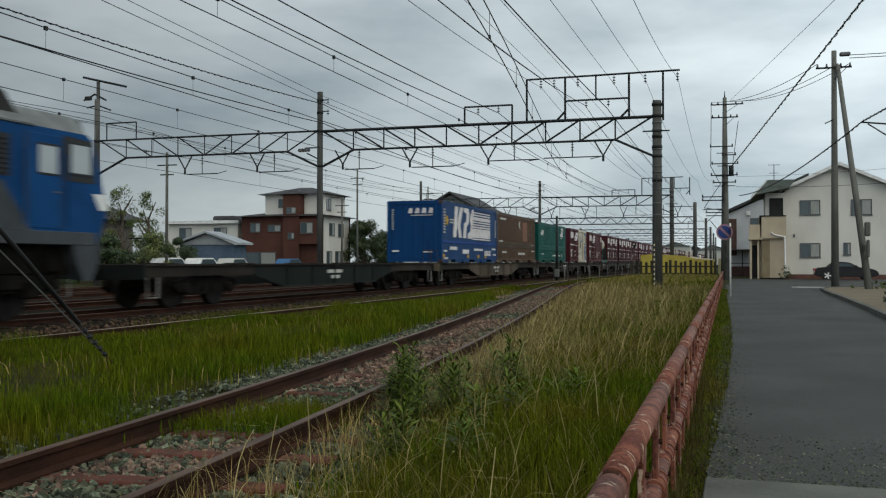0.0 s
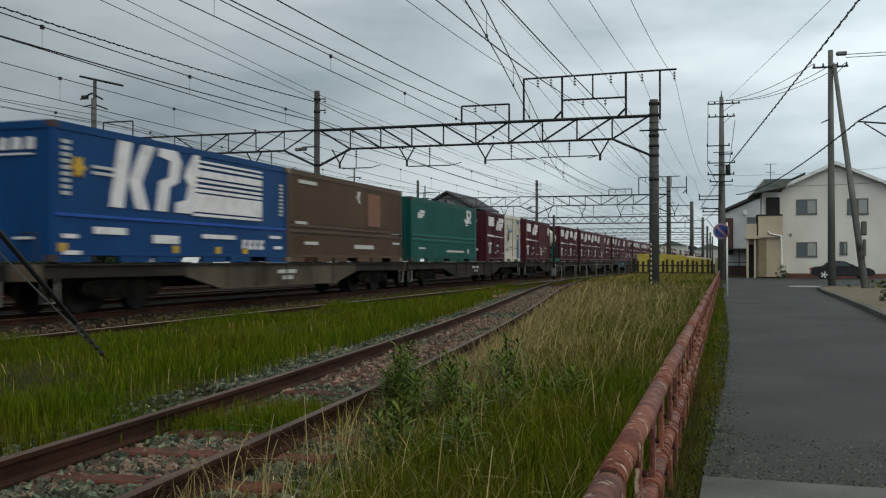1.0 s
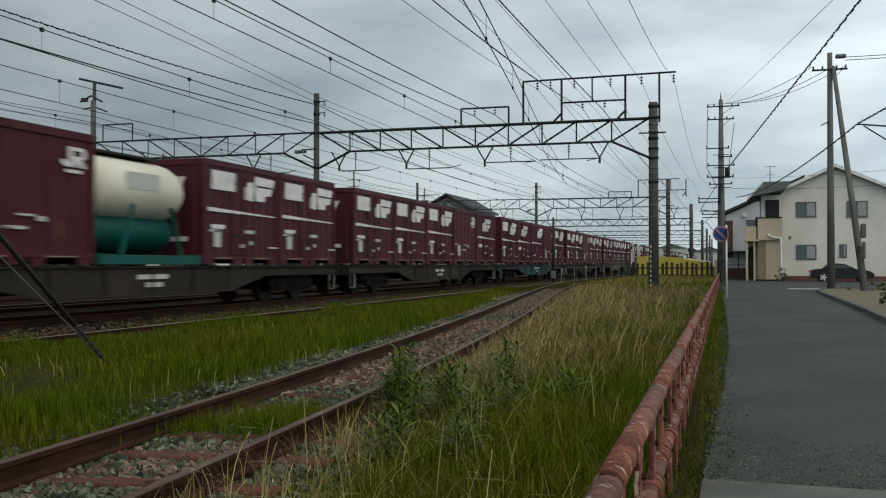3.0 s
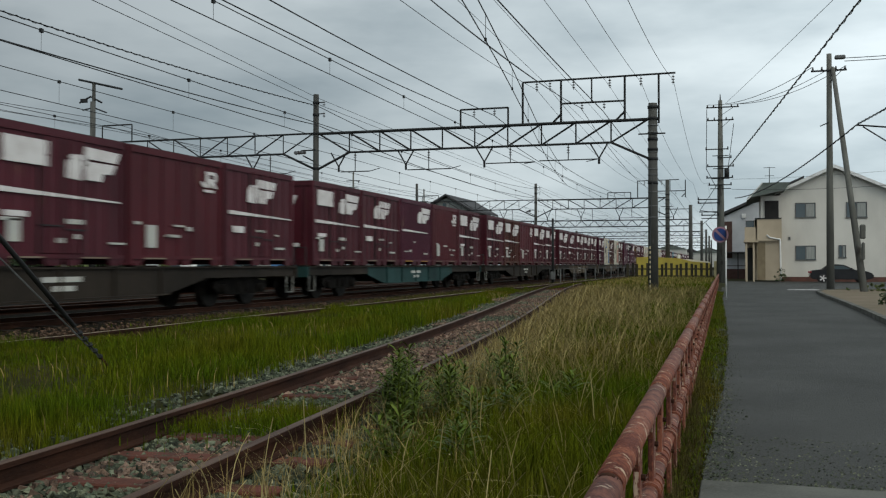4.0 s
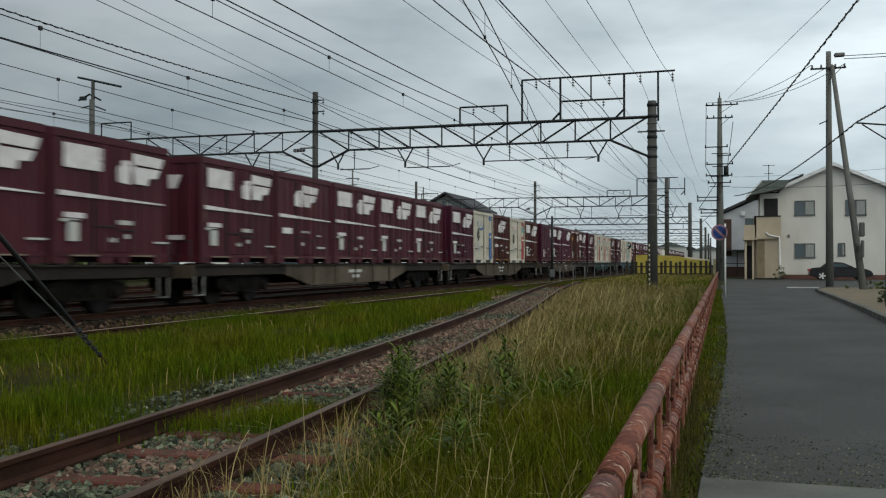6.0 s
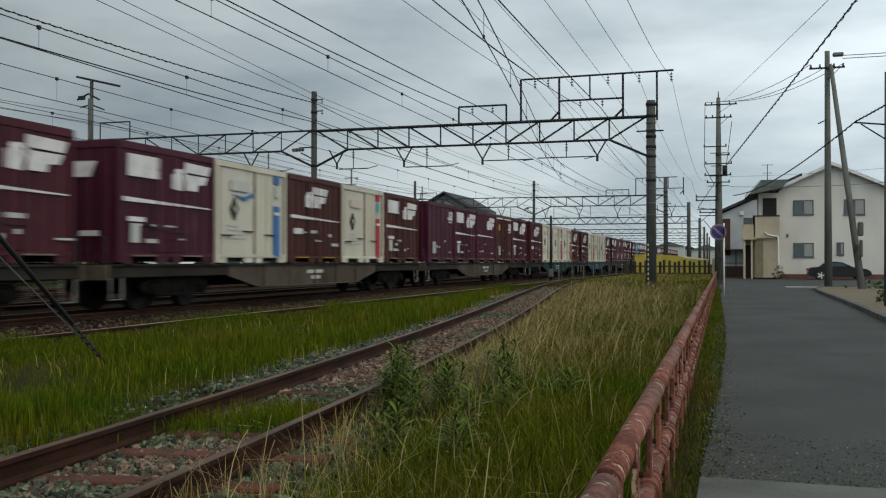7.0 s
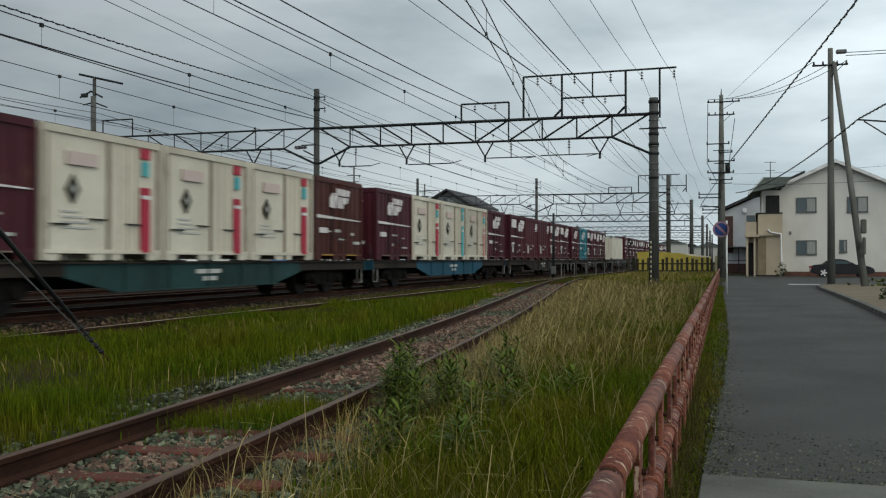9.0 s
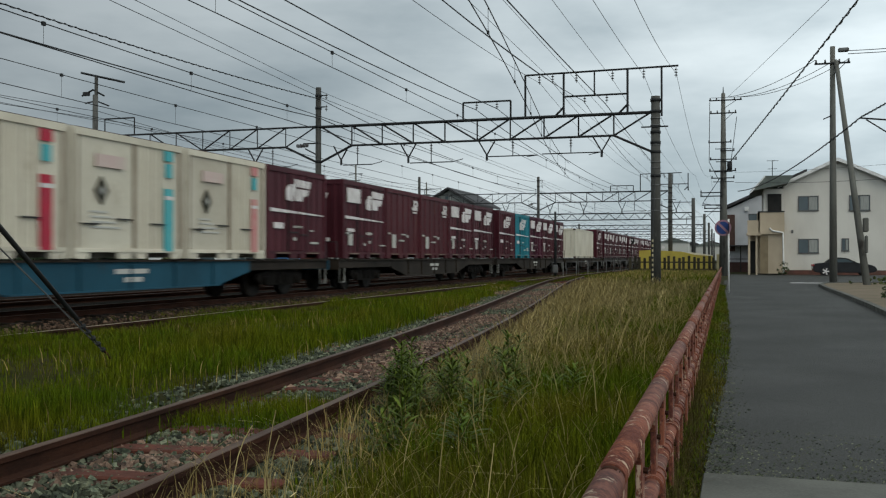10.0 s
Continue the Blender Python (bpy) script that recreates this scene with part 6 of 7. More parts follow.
def red_house():
    """Three-storey brick-red and white house across the yard."""
    top = empty("house", pose(0, 0, -0.2), "three-storey brick-red and white house with dark hipped roofs", "house", "houses across the yard")
    Y, XR = 94.5, -43.2

    def hip(x0, x1, y0, y1, z, h, ov=0.8):
        bm = bmesh.new()
        a = [bm.verts.new(p) for p in ((x0 - ov, y0 - ov, z), (x1 + ov, y0 - ov, z), (x1 + ov, y1 + ov, z), (x0 - ov, y1 + ov, z))]
        w = min(y1 - y0, x1 - x0) / 2 + ov
        c = [bm.verts.new(p) for p in ((x0 - ov + w, (y0 + y1) / 2, z + h), (max(x0 - ov + w + 0.05, x1 + ov - w), (y0 + y1) / 2, z + h))]
        for f in ((a[0], a[1], c[1], c[0]), (a[1], a[2], c[1]), (a[2], a[3], c[0], c[1]), (a[3], a[0], c[0]), (a[3], a[2], a[1], a[0])):
            bm.faces.new(f)
        part("roof", bm, M_TILE_DARK, top, "dark hipped roof")
    part("lower_wall", B((-53.2, XR - 0.05, Y, Y + 7.5, 0, 6.3)), M_BRICKRED, top, "brick-red lower storeys")
    part("white_side", B((XR - 0.3, XR, Y + 0.05, Y + 7.0, 0, 6.3)), M_RENDER, top, "white rendered side")
    part("stair_tower", B((-47.85, -45.9, Y - 0.5, Y + 2, 0, 8.7)), M_BRICKRED, top, "brick-red stair tower")
    part("upper_storey", B((-50.7, XR - 0.3, Y + 0.8, Y + 6.5, 6.3, 8.75)), M_RENDER, top, "white upper storey")
    hip(-53.2, XR, Y, Y + 7.5, 6.3, 0.8, 0.75)
    hip(-50.7, XR - 0.3, Y + 0.8, Y + 6.5, 8.75, 0.95, 0.7)
    hip(-47.85, -45.9, Y - 0.5, Y + 2, 8.7, 0.6, 0.35)
    part("porch", B((-45.7, -43.3, Y - 0.9, Y, 3.2, 5.9)), M_BRICKRED, top, "brick-red bay")
    for x0, x1, z0, z1 in ((-52.1, -50.9, 4.6, 5.55), (-49.9, -48.4, 4.65, 5.3), (-52.6, -49.0, 1.0, 2.3)):
        window(top, x0, x1, Y, z0, z1)
    window(top, -47.4, -46.3, Y - 0.5, 6.6, 7.2)
    window(top, -47.2, -46.5, Y - 0.5, 3.8, 4.4)
    window(top, -45.5, -44.1, Y - 0.9, 4.4, 5.5)
    window(top, -49.0, -47.9, Y + 0.8, 7.35, 8.2)
    for y0, y1, z0, z1 in ((96.0, 97.3, 4.2, 5.5), (98.4, 99.8, 4.1, 5.5), (95.3, 96.6, 0.6, 2.4), (97.6, 99.0, 0.6, 2.4)):
        window(top, y0, y1, XR, z0, z1, "x")
    window(top, 95.9, 97.0, XR - 0.3, 7.0, 8.2, "x")


red_house()


def far_buildings():
    top = empty("factory", pose(0, 0, -0.2), "long low white building across the yard", "building", "buildings across the yard")
    part("wall", B((-63, -54, 95.0, 104.0, 0, 5.6)), M_RENDER, top)
    part("roof", B((-63.5, -53.6, 94.5, 104.5, 5.6, 5.95)), M_WHITE, top, "white flat roof edge")
    window(top, -57.0, -55.4, 95.0, 3.9, 5.1)
    window(top, -61.5, -60.0, 95.0, 3.9, 5.1)
    part("roof_tank", B((-58.5, -55.5, 97.0, 99.0, 5.95, 6.6), bevel=0.2), M_TILE_DARK, top)
    top = empty("shed", pose(0, 0, -0.2), "blue-grey shed with a pale low gable roof", "shed", "buildings across the yard")
    blue = mat("shed_blue", (0.09, 0.13, 0.19), (0.07, 0.10, 0.14), 1, 0.8)
    part("wall", B((-55.0, -48.6, 85.0, 87.2, 0, 3.0)), blue, top)
    for a in (-55.6, -48.0):
        part("roof", bm_prism(bmesh.new(), [(a, 3.0), (-51.8, 4.2), (-51.8, 4.4), (a, 3.2)], "y", 84.5, 87.6), mat("pale_sheet_roof", (0.36, 0.39, 0.42), None, 1), top, "pale sheet roof slope")
    part("gable", bm_prism(bmesh.new(), [(-55.0, 3.0), (-48.6, 3.0), (-51.8, 4.15)], "y", 84.9, 85.05), mat("shed_gable", (0.3, 0.31, 0.32), None, 1), top)
    top = empty("house", pose(0, 0, -0.2), "old grey-tiled house with dark timber walls", "house", "houses across the yard")
    part("wall", B((-62, -49.9, 62.1, 69.9, 0, 4.75)), mat("dark_timber", (0.10, 0.085, 0.07), (0.14, 0.125, 0.105), 1, 0.9), top, "weathered plaster and timber wall")
    part("lower_eave", B((-62, -49.8, 61.5, 62.1, 2.55, 2.7)), M_TILE_DARK, top, "narrow lower eave")
    bm = bmesh.new()
    c = [bm.verts.new(p) for p in ((-62.5, 61.2, 4.7), (-49, 61.2, 4.7), (-49, 70.8, 4.7), (-62.5, 70.8, 4.7), (-62.5, 66, 7.3), (-53.8, 66, 7.3))]
    for f in ((0, 1, 5, 4), (1, 2, 5), (2, 3, 4, 5), (3, 0, 4), (3, 2, 1, 0)):
        bm.faces.new([c[k] for k in f])
    roof = part("roof", bm, M_TILE_OLD, top, "grey tiled hipped roof")
    bm = bmesh.new()
    for k in range(48):
        x = -62.4 + 0.28 * k
        q = min(1.0, (-49 - x) / 4.8)
        bm_tube(bm, (x, 61.15, 4.74), (x, 61.2 + 4.8 * q, 4.74 + 2.6 * q), 0.075, sides=6)
    for k in range(34):
        y = 61.4 + 0.28 * k
        q = min(y - 61.2, 70.8 - y) / 4.8
        bm_tube(bm, (-48.95, y, 4.74), (-49 - 4.8 * q, y, 4.74 + 2.6 * q), 0.075, sides=6)
    part("tile_rolls", bm, M_TILE_OLD, roof, "rows of rounded roof tiles")
    part("ridge", bm_tube(bm_tube(bmesh.new(), (-62.5, 66, 7.38), (-53.7, 66, 7.38), 0.2, sides=8), (-53.8, 66, 7.34), (-49, 61.2, 4.8), 0.13, sides=8), M_TILE_DARK, roof, "dark ridge tiles")
    top = empty("house", pose(0, 0, -0.2), "distant house with a steep grey-green gable roof", "house", "houses across the yard")
    part("wall", bm_prism(bmesh.new(), [(-46.2, 0), (-39.6, 0), (-39.6, 9.8), (-42.9, 11.7), (-46.2, 9.8)], "y", 141.0, 156.0), mat("grey_wall", (0.22, 0.23, 0.22), None, 1), top)
    for a in (-47.3, -38.6):
        part("roof", bm_prism(bmesh.new(), [(a, 9.4), (-42.9, 11.9), (-42.9, 12.2), (a, 9.7)], "y", 140.2, 157.0), M_TILE_DARK, top, "dark grey roof slope")
    window(top, -43.5, -42.5, 141.0, 10.0, 10.8)
    # low roofs of the quarter past the yard's far end
    rnd = random.Random(4)
    for i in range(16):
        y = 420 + rnd.uniform(0, 180)
        x = -34 + i * 2.6 - rnd.uniform(0, 6) if i < 10 else -90 - rnd.uniform(0, 80)
        w, d, h = rnd.uniform(7, 14), rnd.uniform(7, 12), rnd.uniform(4, 9)
        t = empty("distant_house", pose(x, y, -0.2), "small distant house with a grey roof", "house", "distant houses")
        part("wall", B((-w / 2, w / 2, -d / 2, d / 2, 0, h)), rnd.choice((M_STEEL_PALE, M_DECAL_GREY, M_STEEL_PALE)), t)
        part("roof", bm_prism(bmesh.new(), [(-w / 2 - 0.5, h), (w / 2 + 0.5, h), (0, h + 2.2)], "y", -d / 2 - 0.5, d / 2 + 0.5), rnd.choice((M_TILE, M_TILE_DARK)), t)
    for k, (x, y, h) in enumerate(((-40, 60.1, 9.3), (-40, 96.3, 11.4), (-41, 94.4, 8.3), (-40, 121.0, 11.4))):
        t = empty("utility_pole", pose(x, y, -0.2), "slim distant utility pole with crossarms", "utility pole", "poles across the yard")
        part("shaft", bm_tube(bmesh.new(), (0, 0, 0), (0, 0, h), 0.13, 0.09, sides=10), M_POLE, t)
        part("cross_arm", B((-0.8, 0.8, -0.05, 0.05, h - 1.0, h - 0.92)), M_STEEL, t)
        part("cross_arm", B((-0.55, 0.55, -0.05, 0.05, h - 1.7, h - 1.62)), M_STEEL, t)
    t = empty("antenna_mast", pose(-32.6, 42.6, -0.2), "antenna mast with a long crossbar and brackets", "mast")
    part("shaft", bm_tube(bmesh.new(), (0, 0, 0), (0, 0, 10.9), 0.12, 0.09, sides=10), M_MAST, t)
    part("crossbar", bm_tube(bmesh.new(), (-0.95, 0, 11.15), (1.75, 0, 10.5), 0.065, sides=6), M_STEEL, t)
    part("bracket", bm_path(bmesh.new(), [(-0.9, 0, 9.9), (-0.2, 0, 10.2), (0.5, 0, 9.85)], 0.05), M_STEEL, t)
    part("bracket", bm_path(bmesh.new(), [(-0.7, 0, 9.5), (0, 0, 9.6), (0.8, 0, 9.3)], 0.04), M_STEEL, t)
    part("lamp_box", B((-0.8, -0.45, -0.1, 0.1, 9.9, 10.1), bevel=0.02), M_BLACK, t)


far_buildings()


# ---- parked vehicles ----
def car(x, y, rz, paint_m, label, w=1.75):
    top = empty("car", pose(x, y, ROAD_Z, 0, 0, rz), label, "car")
    o = [(-2.1, 0.32), (-2.15, 0.62), (-2.05, 0.86), (-1.5, 0.93), (-0.62, 0.97), (0.85, 0.93), (1.75, 0.80), (2.1, 0.62), (2.15, 0.34), (1.8, 0.22), (-1.8, 0.22)]
    bm = bm_prism(bmesh.new(), o, "y", -w / 2, w / 2)
    bmesh.ops.bevel(bm, geom=bm.edges[:], offset=0.06, segments=2, affect="EDGES")
    part("body", bm, paint_m, top)
    o = [(-1.35, 0.9), (-0.95, 1.22), (-0.35, 1.33), (0.2, 1.27), (0.95, 0.9)]
    bm = bm_prism(bmesh.new(), o, "y", -w / 2 + 0.16, w / 2 - 0.16)
    bmesh.ops.bevel(bm, geom=bm.edges[:], offset=0.05, segments=2, affect="EDGES")
    part("soft_top", bm, M_BLACK, top, "black folding roof")
    for s in (-1, 1):
        part("side_window", bm_prism(bmesh.new(), [(-0.75, 0.97), (-0.5, 1.2), (0.1, 1.2), (0.62, 0.97)], "y", s * (w / 2 - 0.15) - 0.02, s * (w / 2 - 0.15) + 0.02), M_GLASS, top)
        part("tail_lamp", B((-2.17, -2.02, s * 0.62 - 0.2, s * 0.62 + 0.24, 0.66, 0.82), bevel=0.03), mat("tail_lamp_red", (0.3, 0.01, 0.015), None, 3, 0.3, bump=0), top, "red tail lamp")
        part("mirror", B((0.55, 0.7, s * (w / 2 + 0.02) - 0.09, s * (w / 2 + 0.02) + 0.09, 0.95, 1.06), bevel=0.02), paint_m, top)
        part("door_line", B((-0.42, -0.41, s * w / 2 - 0.004, s * w / 2 + 0.004, 0.3, 0.9)), M_BLACK, top)
        for x0 in (-1.28, 1.32):
            wh = part("wheel", bm_tube(bmesh.new(), (x0, s * w / 2 - s * 0.2, 0.31), (x0, s * w / 2 + s * 0.015, 0.31), 0.31, sides=24), M_BLACK, top)
            part("rim", bm_tube(bmesh.new(), (x0, s * w / 2, 0.31), (x0, s * w / 2 + s * 0.022, 0.31), 0.07, sides=10), M_DECAL, wh)
            for k in range(5):
                a = 2 * math.pi * k / 5
                part("spoke", bm_tube(bmesh.new(), (x0, s * w / 2 + s * 0.02, 0.31), (x0 + 0.24 * math.cos(a), s * w / 2 + s * 0.02, 0.31 + 0.24 * math.sin(a)), 0.045, 0.06, sides=6), M_DECAL, wh, "pale alloy spoke")


car(7.35, 74.6, 0, mat("car_black", (0.012, 0.012, 0.014), (0.018, 0.018, 0.02), 2, 0.18, bump=0), "black convertible with silver five-spoke wheels, parked by the house")


def kerb_bed():
    """Planted corner with a curved concrete kerb between the lane and the side street."""
    pts = [(3.15, 21.0), (3.3, 27.0), (3.4, 34.0), (3.45, 42.0), (3.6, 46.5), (4.0, 48.6), (5.0, 49.6), (7.0, 50.0), (14.0, 50.0)]
    bed = part("planting_bed", bm_prism(bmesh.new(), [(x + 0.1, y) for x, y in pts] + [(14.0, 18.0), (3.4, 18.0)], "z", -0.3, -0.16), mat("bare_soil", (0.17, 0.125, 0.085), (0.12, 0.10, 0.06), 0.8, 0.95, fine=20, bump=0.5))
    tagged(bed, "bare brown soil bed inside a kerb", "planting bed", kind="structure")
    k = empty("kerb", pose(0, 0, 0), "pale concrete kerb stones along the bed", "kerb", kind="structure")
    for (xa, ya), (xb, yb) in zip(pts, pts[1:]):
        d = math.hypot(xb - xa, yb - ya)
        n = max(1, round(d / 0.9))
        for i in range(n):
            u0, u1 = i / n, (i + 1) / n - 0.012
            a = Vector((xa + (xb - xa) * u0, ya + (yb - ya) * u0, 0))
            b = Vector((xa + (xb - xa) * u1, ya + (yb - ya) * u1, 0))
            nrm = Vector((b.y - a.y, a.x - b.x, 0)).normalized() * 0.08
            part("kerb_stone", bm_prism(bmesh.new(), [(a.x - nrm.x, a.y - nrm.y), (b.x - nrm.x, b.y - nrm.y), (b.x + nrm.x, b.y + nrm.y), (a.x + nrm.x, a.y + nrm.y)], "z", -0.3, -0.13), M_CONCRETE, k)
    for y in (51.6, 52.6):
        ln = part("road_marking", B((2.6, 4.2, y, y + 0.35, ROAD_Z - 0.01, ROAD_Z + 0.004)), M_DECAL)
        tagged(ln, "worn white stop line on the asphalt", "road marking", kind="structure")


kerb_bed()


# ---- ballast stones, grass and weeds ----
def scatter_stones(name, parent, spots, material, label=""):
    """Loose broken stones, each a small irregular block."""
    n = len(spots)
    base = np.array([(x, y, z) for z in (-0.62, 0.62) for x, y in ((-0.7, -0.7), (0.7, -0.7), (0.7, 0.7), (-0.7, 0.7))], float)
    quad = np.array([(3, 2, 1, 0), (4, 5, 6, 7), (0, 1, 5, 4), (1, 2, 6, 5), (2, 3, 7, 6), (3, 0, 4, 7)])
    p = np.array(spots)
    q = np.random.normal(0, 1, (n, 4)) * np.array([1, 0.45, 0.45, 1])
    q /= np.linalg.norm(q, axis=1)[:, None]
    w, a, b, c = q.T
    rot = np.stack([1 - 2 * (b * b + c * c), 2 * (a * b - c * w), 2 * (a * c + b * w), 2 * (a * b + c * w), 1 - 2 * (a * a + c * c), 2 * (b * c - a * w),
                    2 * (a * c - b * w), 2 * (b * c + a * w), 1 - 2 * (a * a + b * b)], -1).reshape(n, 3, 3)
    sh = (base[None] + np.random.normal(0, 0.2, (n, 8, 3))) * np.random.uniform(0.6, 1.2, (n, 1, 3))
    xyz = np.einsum("nij,nkj->nki", rot, sh) * p[:, None, 3:4]
    v = (xyz + p[:, None, :3]).reshape(-1, 3)
    f = (quad[None] + 8 * np.arange(n)[:, None, None]).reshape(-1, 4)
    ob = raw(name, v.tolist(), f.tolist(), material, parent)
    return tagged(ob, label, "ballast", kind="stuff")


def stones():
    r = np.random.default_rng(5)
    grey, rust = [], []
    while len(grey) + len(rust) < 60000:
        y = 2.2 + 44 * r.random() ** 1.9
        d = r.uniform(-2.0, 1.35)
        if d < -1.0 and r.random() < 0.25 * (-1.0 - d) * 2:
            continue
        if d < -1.05 and y < 8.5 and r.random() < 0.8:
            continue
        x = siding_x(y) + d
        if d > 0.8 and r.random() < 0.6:
            continue
        s = r.uniform(0.016, 0.036)
        z = -0.236 + 0.016 * min(1, max(0, (y - 7) / 4)) + r.uniform(-0.010, 0.02)
        red = noise.noise((x * 0.9, y * 0.45, 7.0)) + (-0.02 if abs(d) < 0.5 else -0.4) + r.uniform(-0.3, 0.3) + 0.42 * min(1, max(0, (y - 7) / 6)) - 0.12
        (rust if red > 0.12 else grey).append((x, y, z, s))
    for _ in range(5000):
        y = r.uniform(-7.0, 2.4)
        (rust if r.random() < 0.3 else grey).append((siding_x(y) + r.uniform(-1.6, 1.2), y, -0.236 + r.uniform(-0.01, 0.02), r.uniform(0.018, 0.042)))
    scatter_stones("loose_ballast", None, grey, M_BALLAST, "loose grey-green ballast stones around the siding")
    scatter_stones("rusty_ballast", None, rust, M_BALLAST_RUST, "rust-stained ballast stones between the rails")
    grit = [(r.uniform(-0.15, 3.4), 5.93 + 1.6 * r.random() ** 1.7, -0.25, r.uniform(0.003, 0.009)) for _ in range(3500)]
    for _ in range(2500):
        y = 4 + 16 * r.random() ** 1.6
        grit.append((-0.12 - 0.0128 * y + abs(r.normal(0, 0.12)), y, -0.25, r.uniform(0.004, 0.011)))
    scatter_stones("road_grit", None, grit, M_BALLAST, "fine loose grit on the lane's worn edge")
    far = []
    for _ in range(16000):
        y = 9 + 60 * r.random() ** 1.5
        far.append((MAIN_X + 0.7 + 1.5 * r.random() ** 1.6, y, -0.16 + r.uniform(-0.05, 0.03), r.uniform(0.018, 0.042)))
    scatter_stones("shoulder_ballast", None, far, M_SHOULDER, "rust-brown ballast shoulder beside the main line")


stones()


def blades(name, spots, material, label, category="grass", droop=0.35):
    """Grass: one tapering bent blade for each spot (x, y, z, height, width)."""
    p = np.array(spots)
    n = len(p)
    a = np.random.uniform(0, 2 * np.pi, n)
    lean = np.abs(np.random.normal(0, droop, n)) * p[:, 3]
    d = np.stack([np.cos(a), np.sin(a)], -1)
    wv = np.stack([-np.sin(a + np.random.normal(0, 0.6, n)), np.cos(a)], -1) * (p[:, 4:5] * 0.5)
    v = np.zeros((n, 5, 3))
    for k, (u, l, w) in enumerate(((0, 0, 1), (0, 0, -1), (0.55, 0.3, 0.75), (0.55, 0.3, -0.75), (1.0, 1.0, 0))):
        v[:, k, :2] = p[:, :2] + d * (lean * l)[:, None] + wv * w
        v[:, k, 2] = p[:, 2] + p[:, 3] * u * (1 - 0.25 * l * lean / np.maximum(p[:, 3], 1e-3))
    base = 5 * np.arange(n)[:, None]
    quads = (base + np.array([[0, 1, 3, 2]])).tolist()
    tris = (base + np.array([[2, 3, 4]])).tolist()
    ob = raw(name, v.reshape(-1, 3).tolist(), quads + tris, material)
    return tagged(ob, label, category, kind="stuff")


def patch(x, y, k=0.35, seed=0.0):
    return noise.noise((x * k, y * k * 0.7, seed))


def grass_fields():
    r = np.random.default_rng(11)
    green, dry, short, dull = [], [], [], []
    # between the siding and the pipe fence
    while len(green) < 110000:
        y = 2.3 + 52 * r.random() ** 2.1
        x0, x1 = siding_x(y) + 0.95, -0.42 - 0.0135 * y
        x = r.uniform(x0, x1)
        u = (x - x0) / max(0.1, x1 - x0)
        if r.random() > 0.25 + 1.1 * u + 0.5 * patch(x, y, 0.9):
            continue
        far = min(1.0, y / 30)
        h = (0.16 + 0.26 * u) * r.uniform(0.5, 1.25) * (1 + 0.5 * patch(x, y, 0.5, 3)) * (1 - 0.35 * far)
        green.append((x, y, ground_z(x, y) - 0.01, max(0.06, h), r.uniform(0.003, 0.0065) * (1 + 3.0 * far)))
    while len(dry) < 26000:
        y = 2.3 + 52 * r.random() ** 1.6
        x0, x1 = siding_x(y) + 0.7, -0.45 - 0.0135 * y
        x = r.uniform(x0, x1)
        u = (x - x0) / max(0.1, x1 - x0)
        mid = math.exp(-((y - 26) / 15) ** 2)
        if r.random() > (0.75 - 0.62 * u) + 0.5 * patch(x, y, 0.6, 9) + 0.25 * mid:
            continue
        if y < 9 and r.random() < 0.7:
            continue
        far = min(1.0, y / 30)
        dry.append((x, y, ground_z(x, y) - 0.01, r.uniform(0.12, 0.42) * (1 - 0.3 * far), r.uniform(0.0022, 0.0045) * (1 + 3.2 * far)))
    # between the siding and the middle track
    lawn = []
    while len(lawn) < 150000:
        y = 3.0 + 47 * r.random() ** 1.5
        x0, x1 = -9.92, siding_x(y) - 1.5 - 0.5 * patch(0, y, 0.5, 2)
        if x1 < x0 + 0.1:
            continue
        x = r.uniform(x0, x1)
        u = (x1 - x) / (x1 - x0)
        p = patch(x, y, 0.45, 5)
        if r.random() > 0.75 + 0.9 * p:
            continue
        far = min(1.0, y / 30)
        h = (0.11 + 0.2 * max(0, p + 0.25)) * (0.55 + 1.0 * max(0, patch(x, y, 1.3, 21) + 0.35)) * r.uniform(0.5, 1.3) * (1.35 if u < 0.5 and 11 < y < 24 else 1.0)
        lawn.append((x, y, ground_z(x, y) - 0.01, max(0.04, h * 0.85), r.uniform(0.002, 0.0045) * (1 + 3.2 * far)))
    # tuft growing over the near rail and between the rails
    for cx, cy, n, sp, hh in ((siding_x(6.7) + 0.12, 6.75, 2600, 0.34, 0.2), (siding_x(7.2) - 0.4, 6.3, 700, 0.2, 0.16), (siding_x(5.4) - 1.4, 5.9, 2200, 0.5, 0.18), (siding_x(5) - 1.9, 5.0, 1500, 0.35, 0.14)):
        for _ in range(n):
            x, y = r.normal(cx, sp * 0.75), r.normal(cy, sp)
            lawn.append((x, y, -0.25, r.uniform(0.5, 1.2) * hh, r.uniform(0.004, 0.008)))
    for cx, cy, n, sx_, sy_, hh in ((-6.3, 19.0, 3500, 0.55, 2.4, 0.36), (-6.9, 23.5, 3000, 0.5, 2.2, 0.34), (-5.6, 14.0, 2000, 0.35, 1.5, 0.26), (-5.9, 9.6, 2000, 0.7, 0.8, 0.24), (-7.6, 13.0, 2200, 0.8, 1.2, 0.22)):
        for _ in range(n):
            x, y = r.normal(cx, sx_), r.normal(cy, sy_)
            if x < siding_x(y) - 1.25:
                lawn.append((x, y, -0.21, r.uniform(0.5, 1.2) * hh, r.uniform(0.006, 0.014)))
    for _ in range(1300):
        y = 3.5 + 33 * r.random() ** 1.5
        x = r.uniform(-9.0, siding_x(y) - 1.2)
        if patch(x, y, 0.6, 12) > -0.05:
            dry.append((x, y, -0.21, r.uniform(0.1, 0.3), r.uniform(0.003, 0.006) * (1 + min(1, y / 30) * 2)))
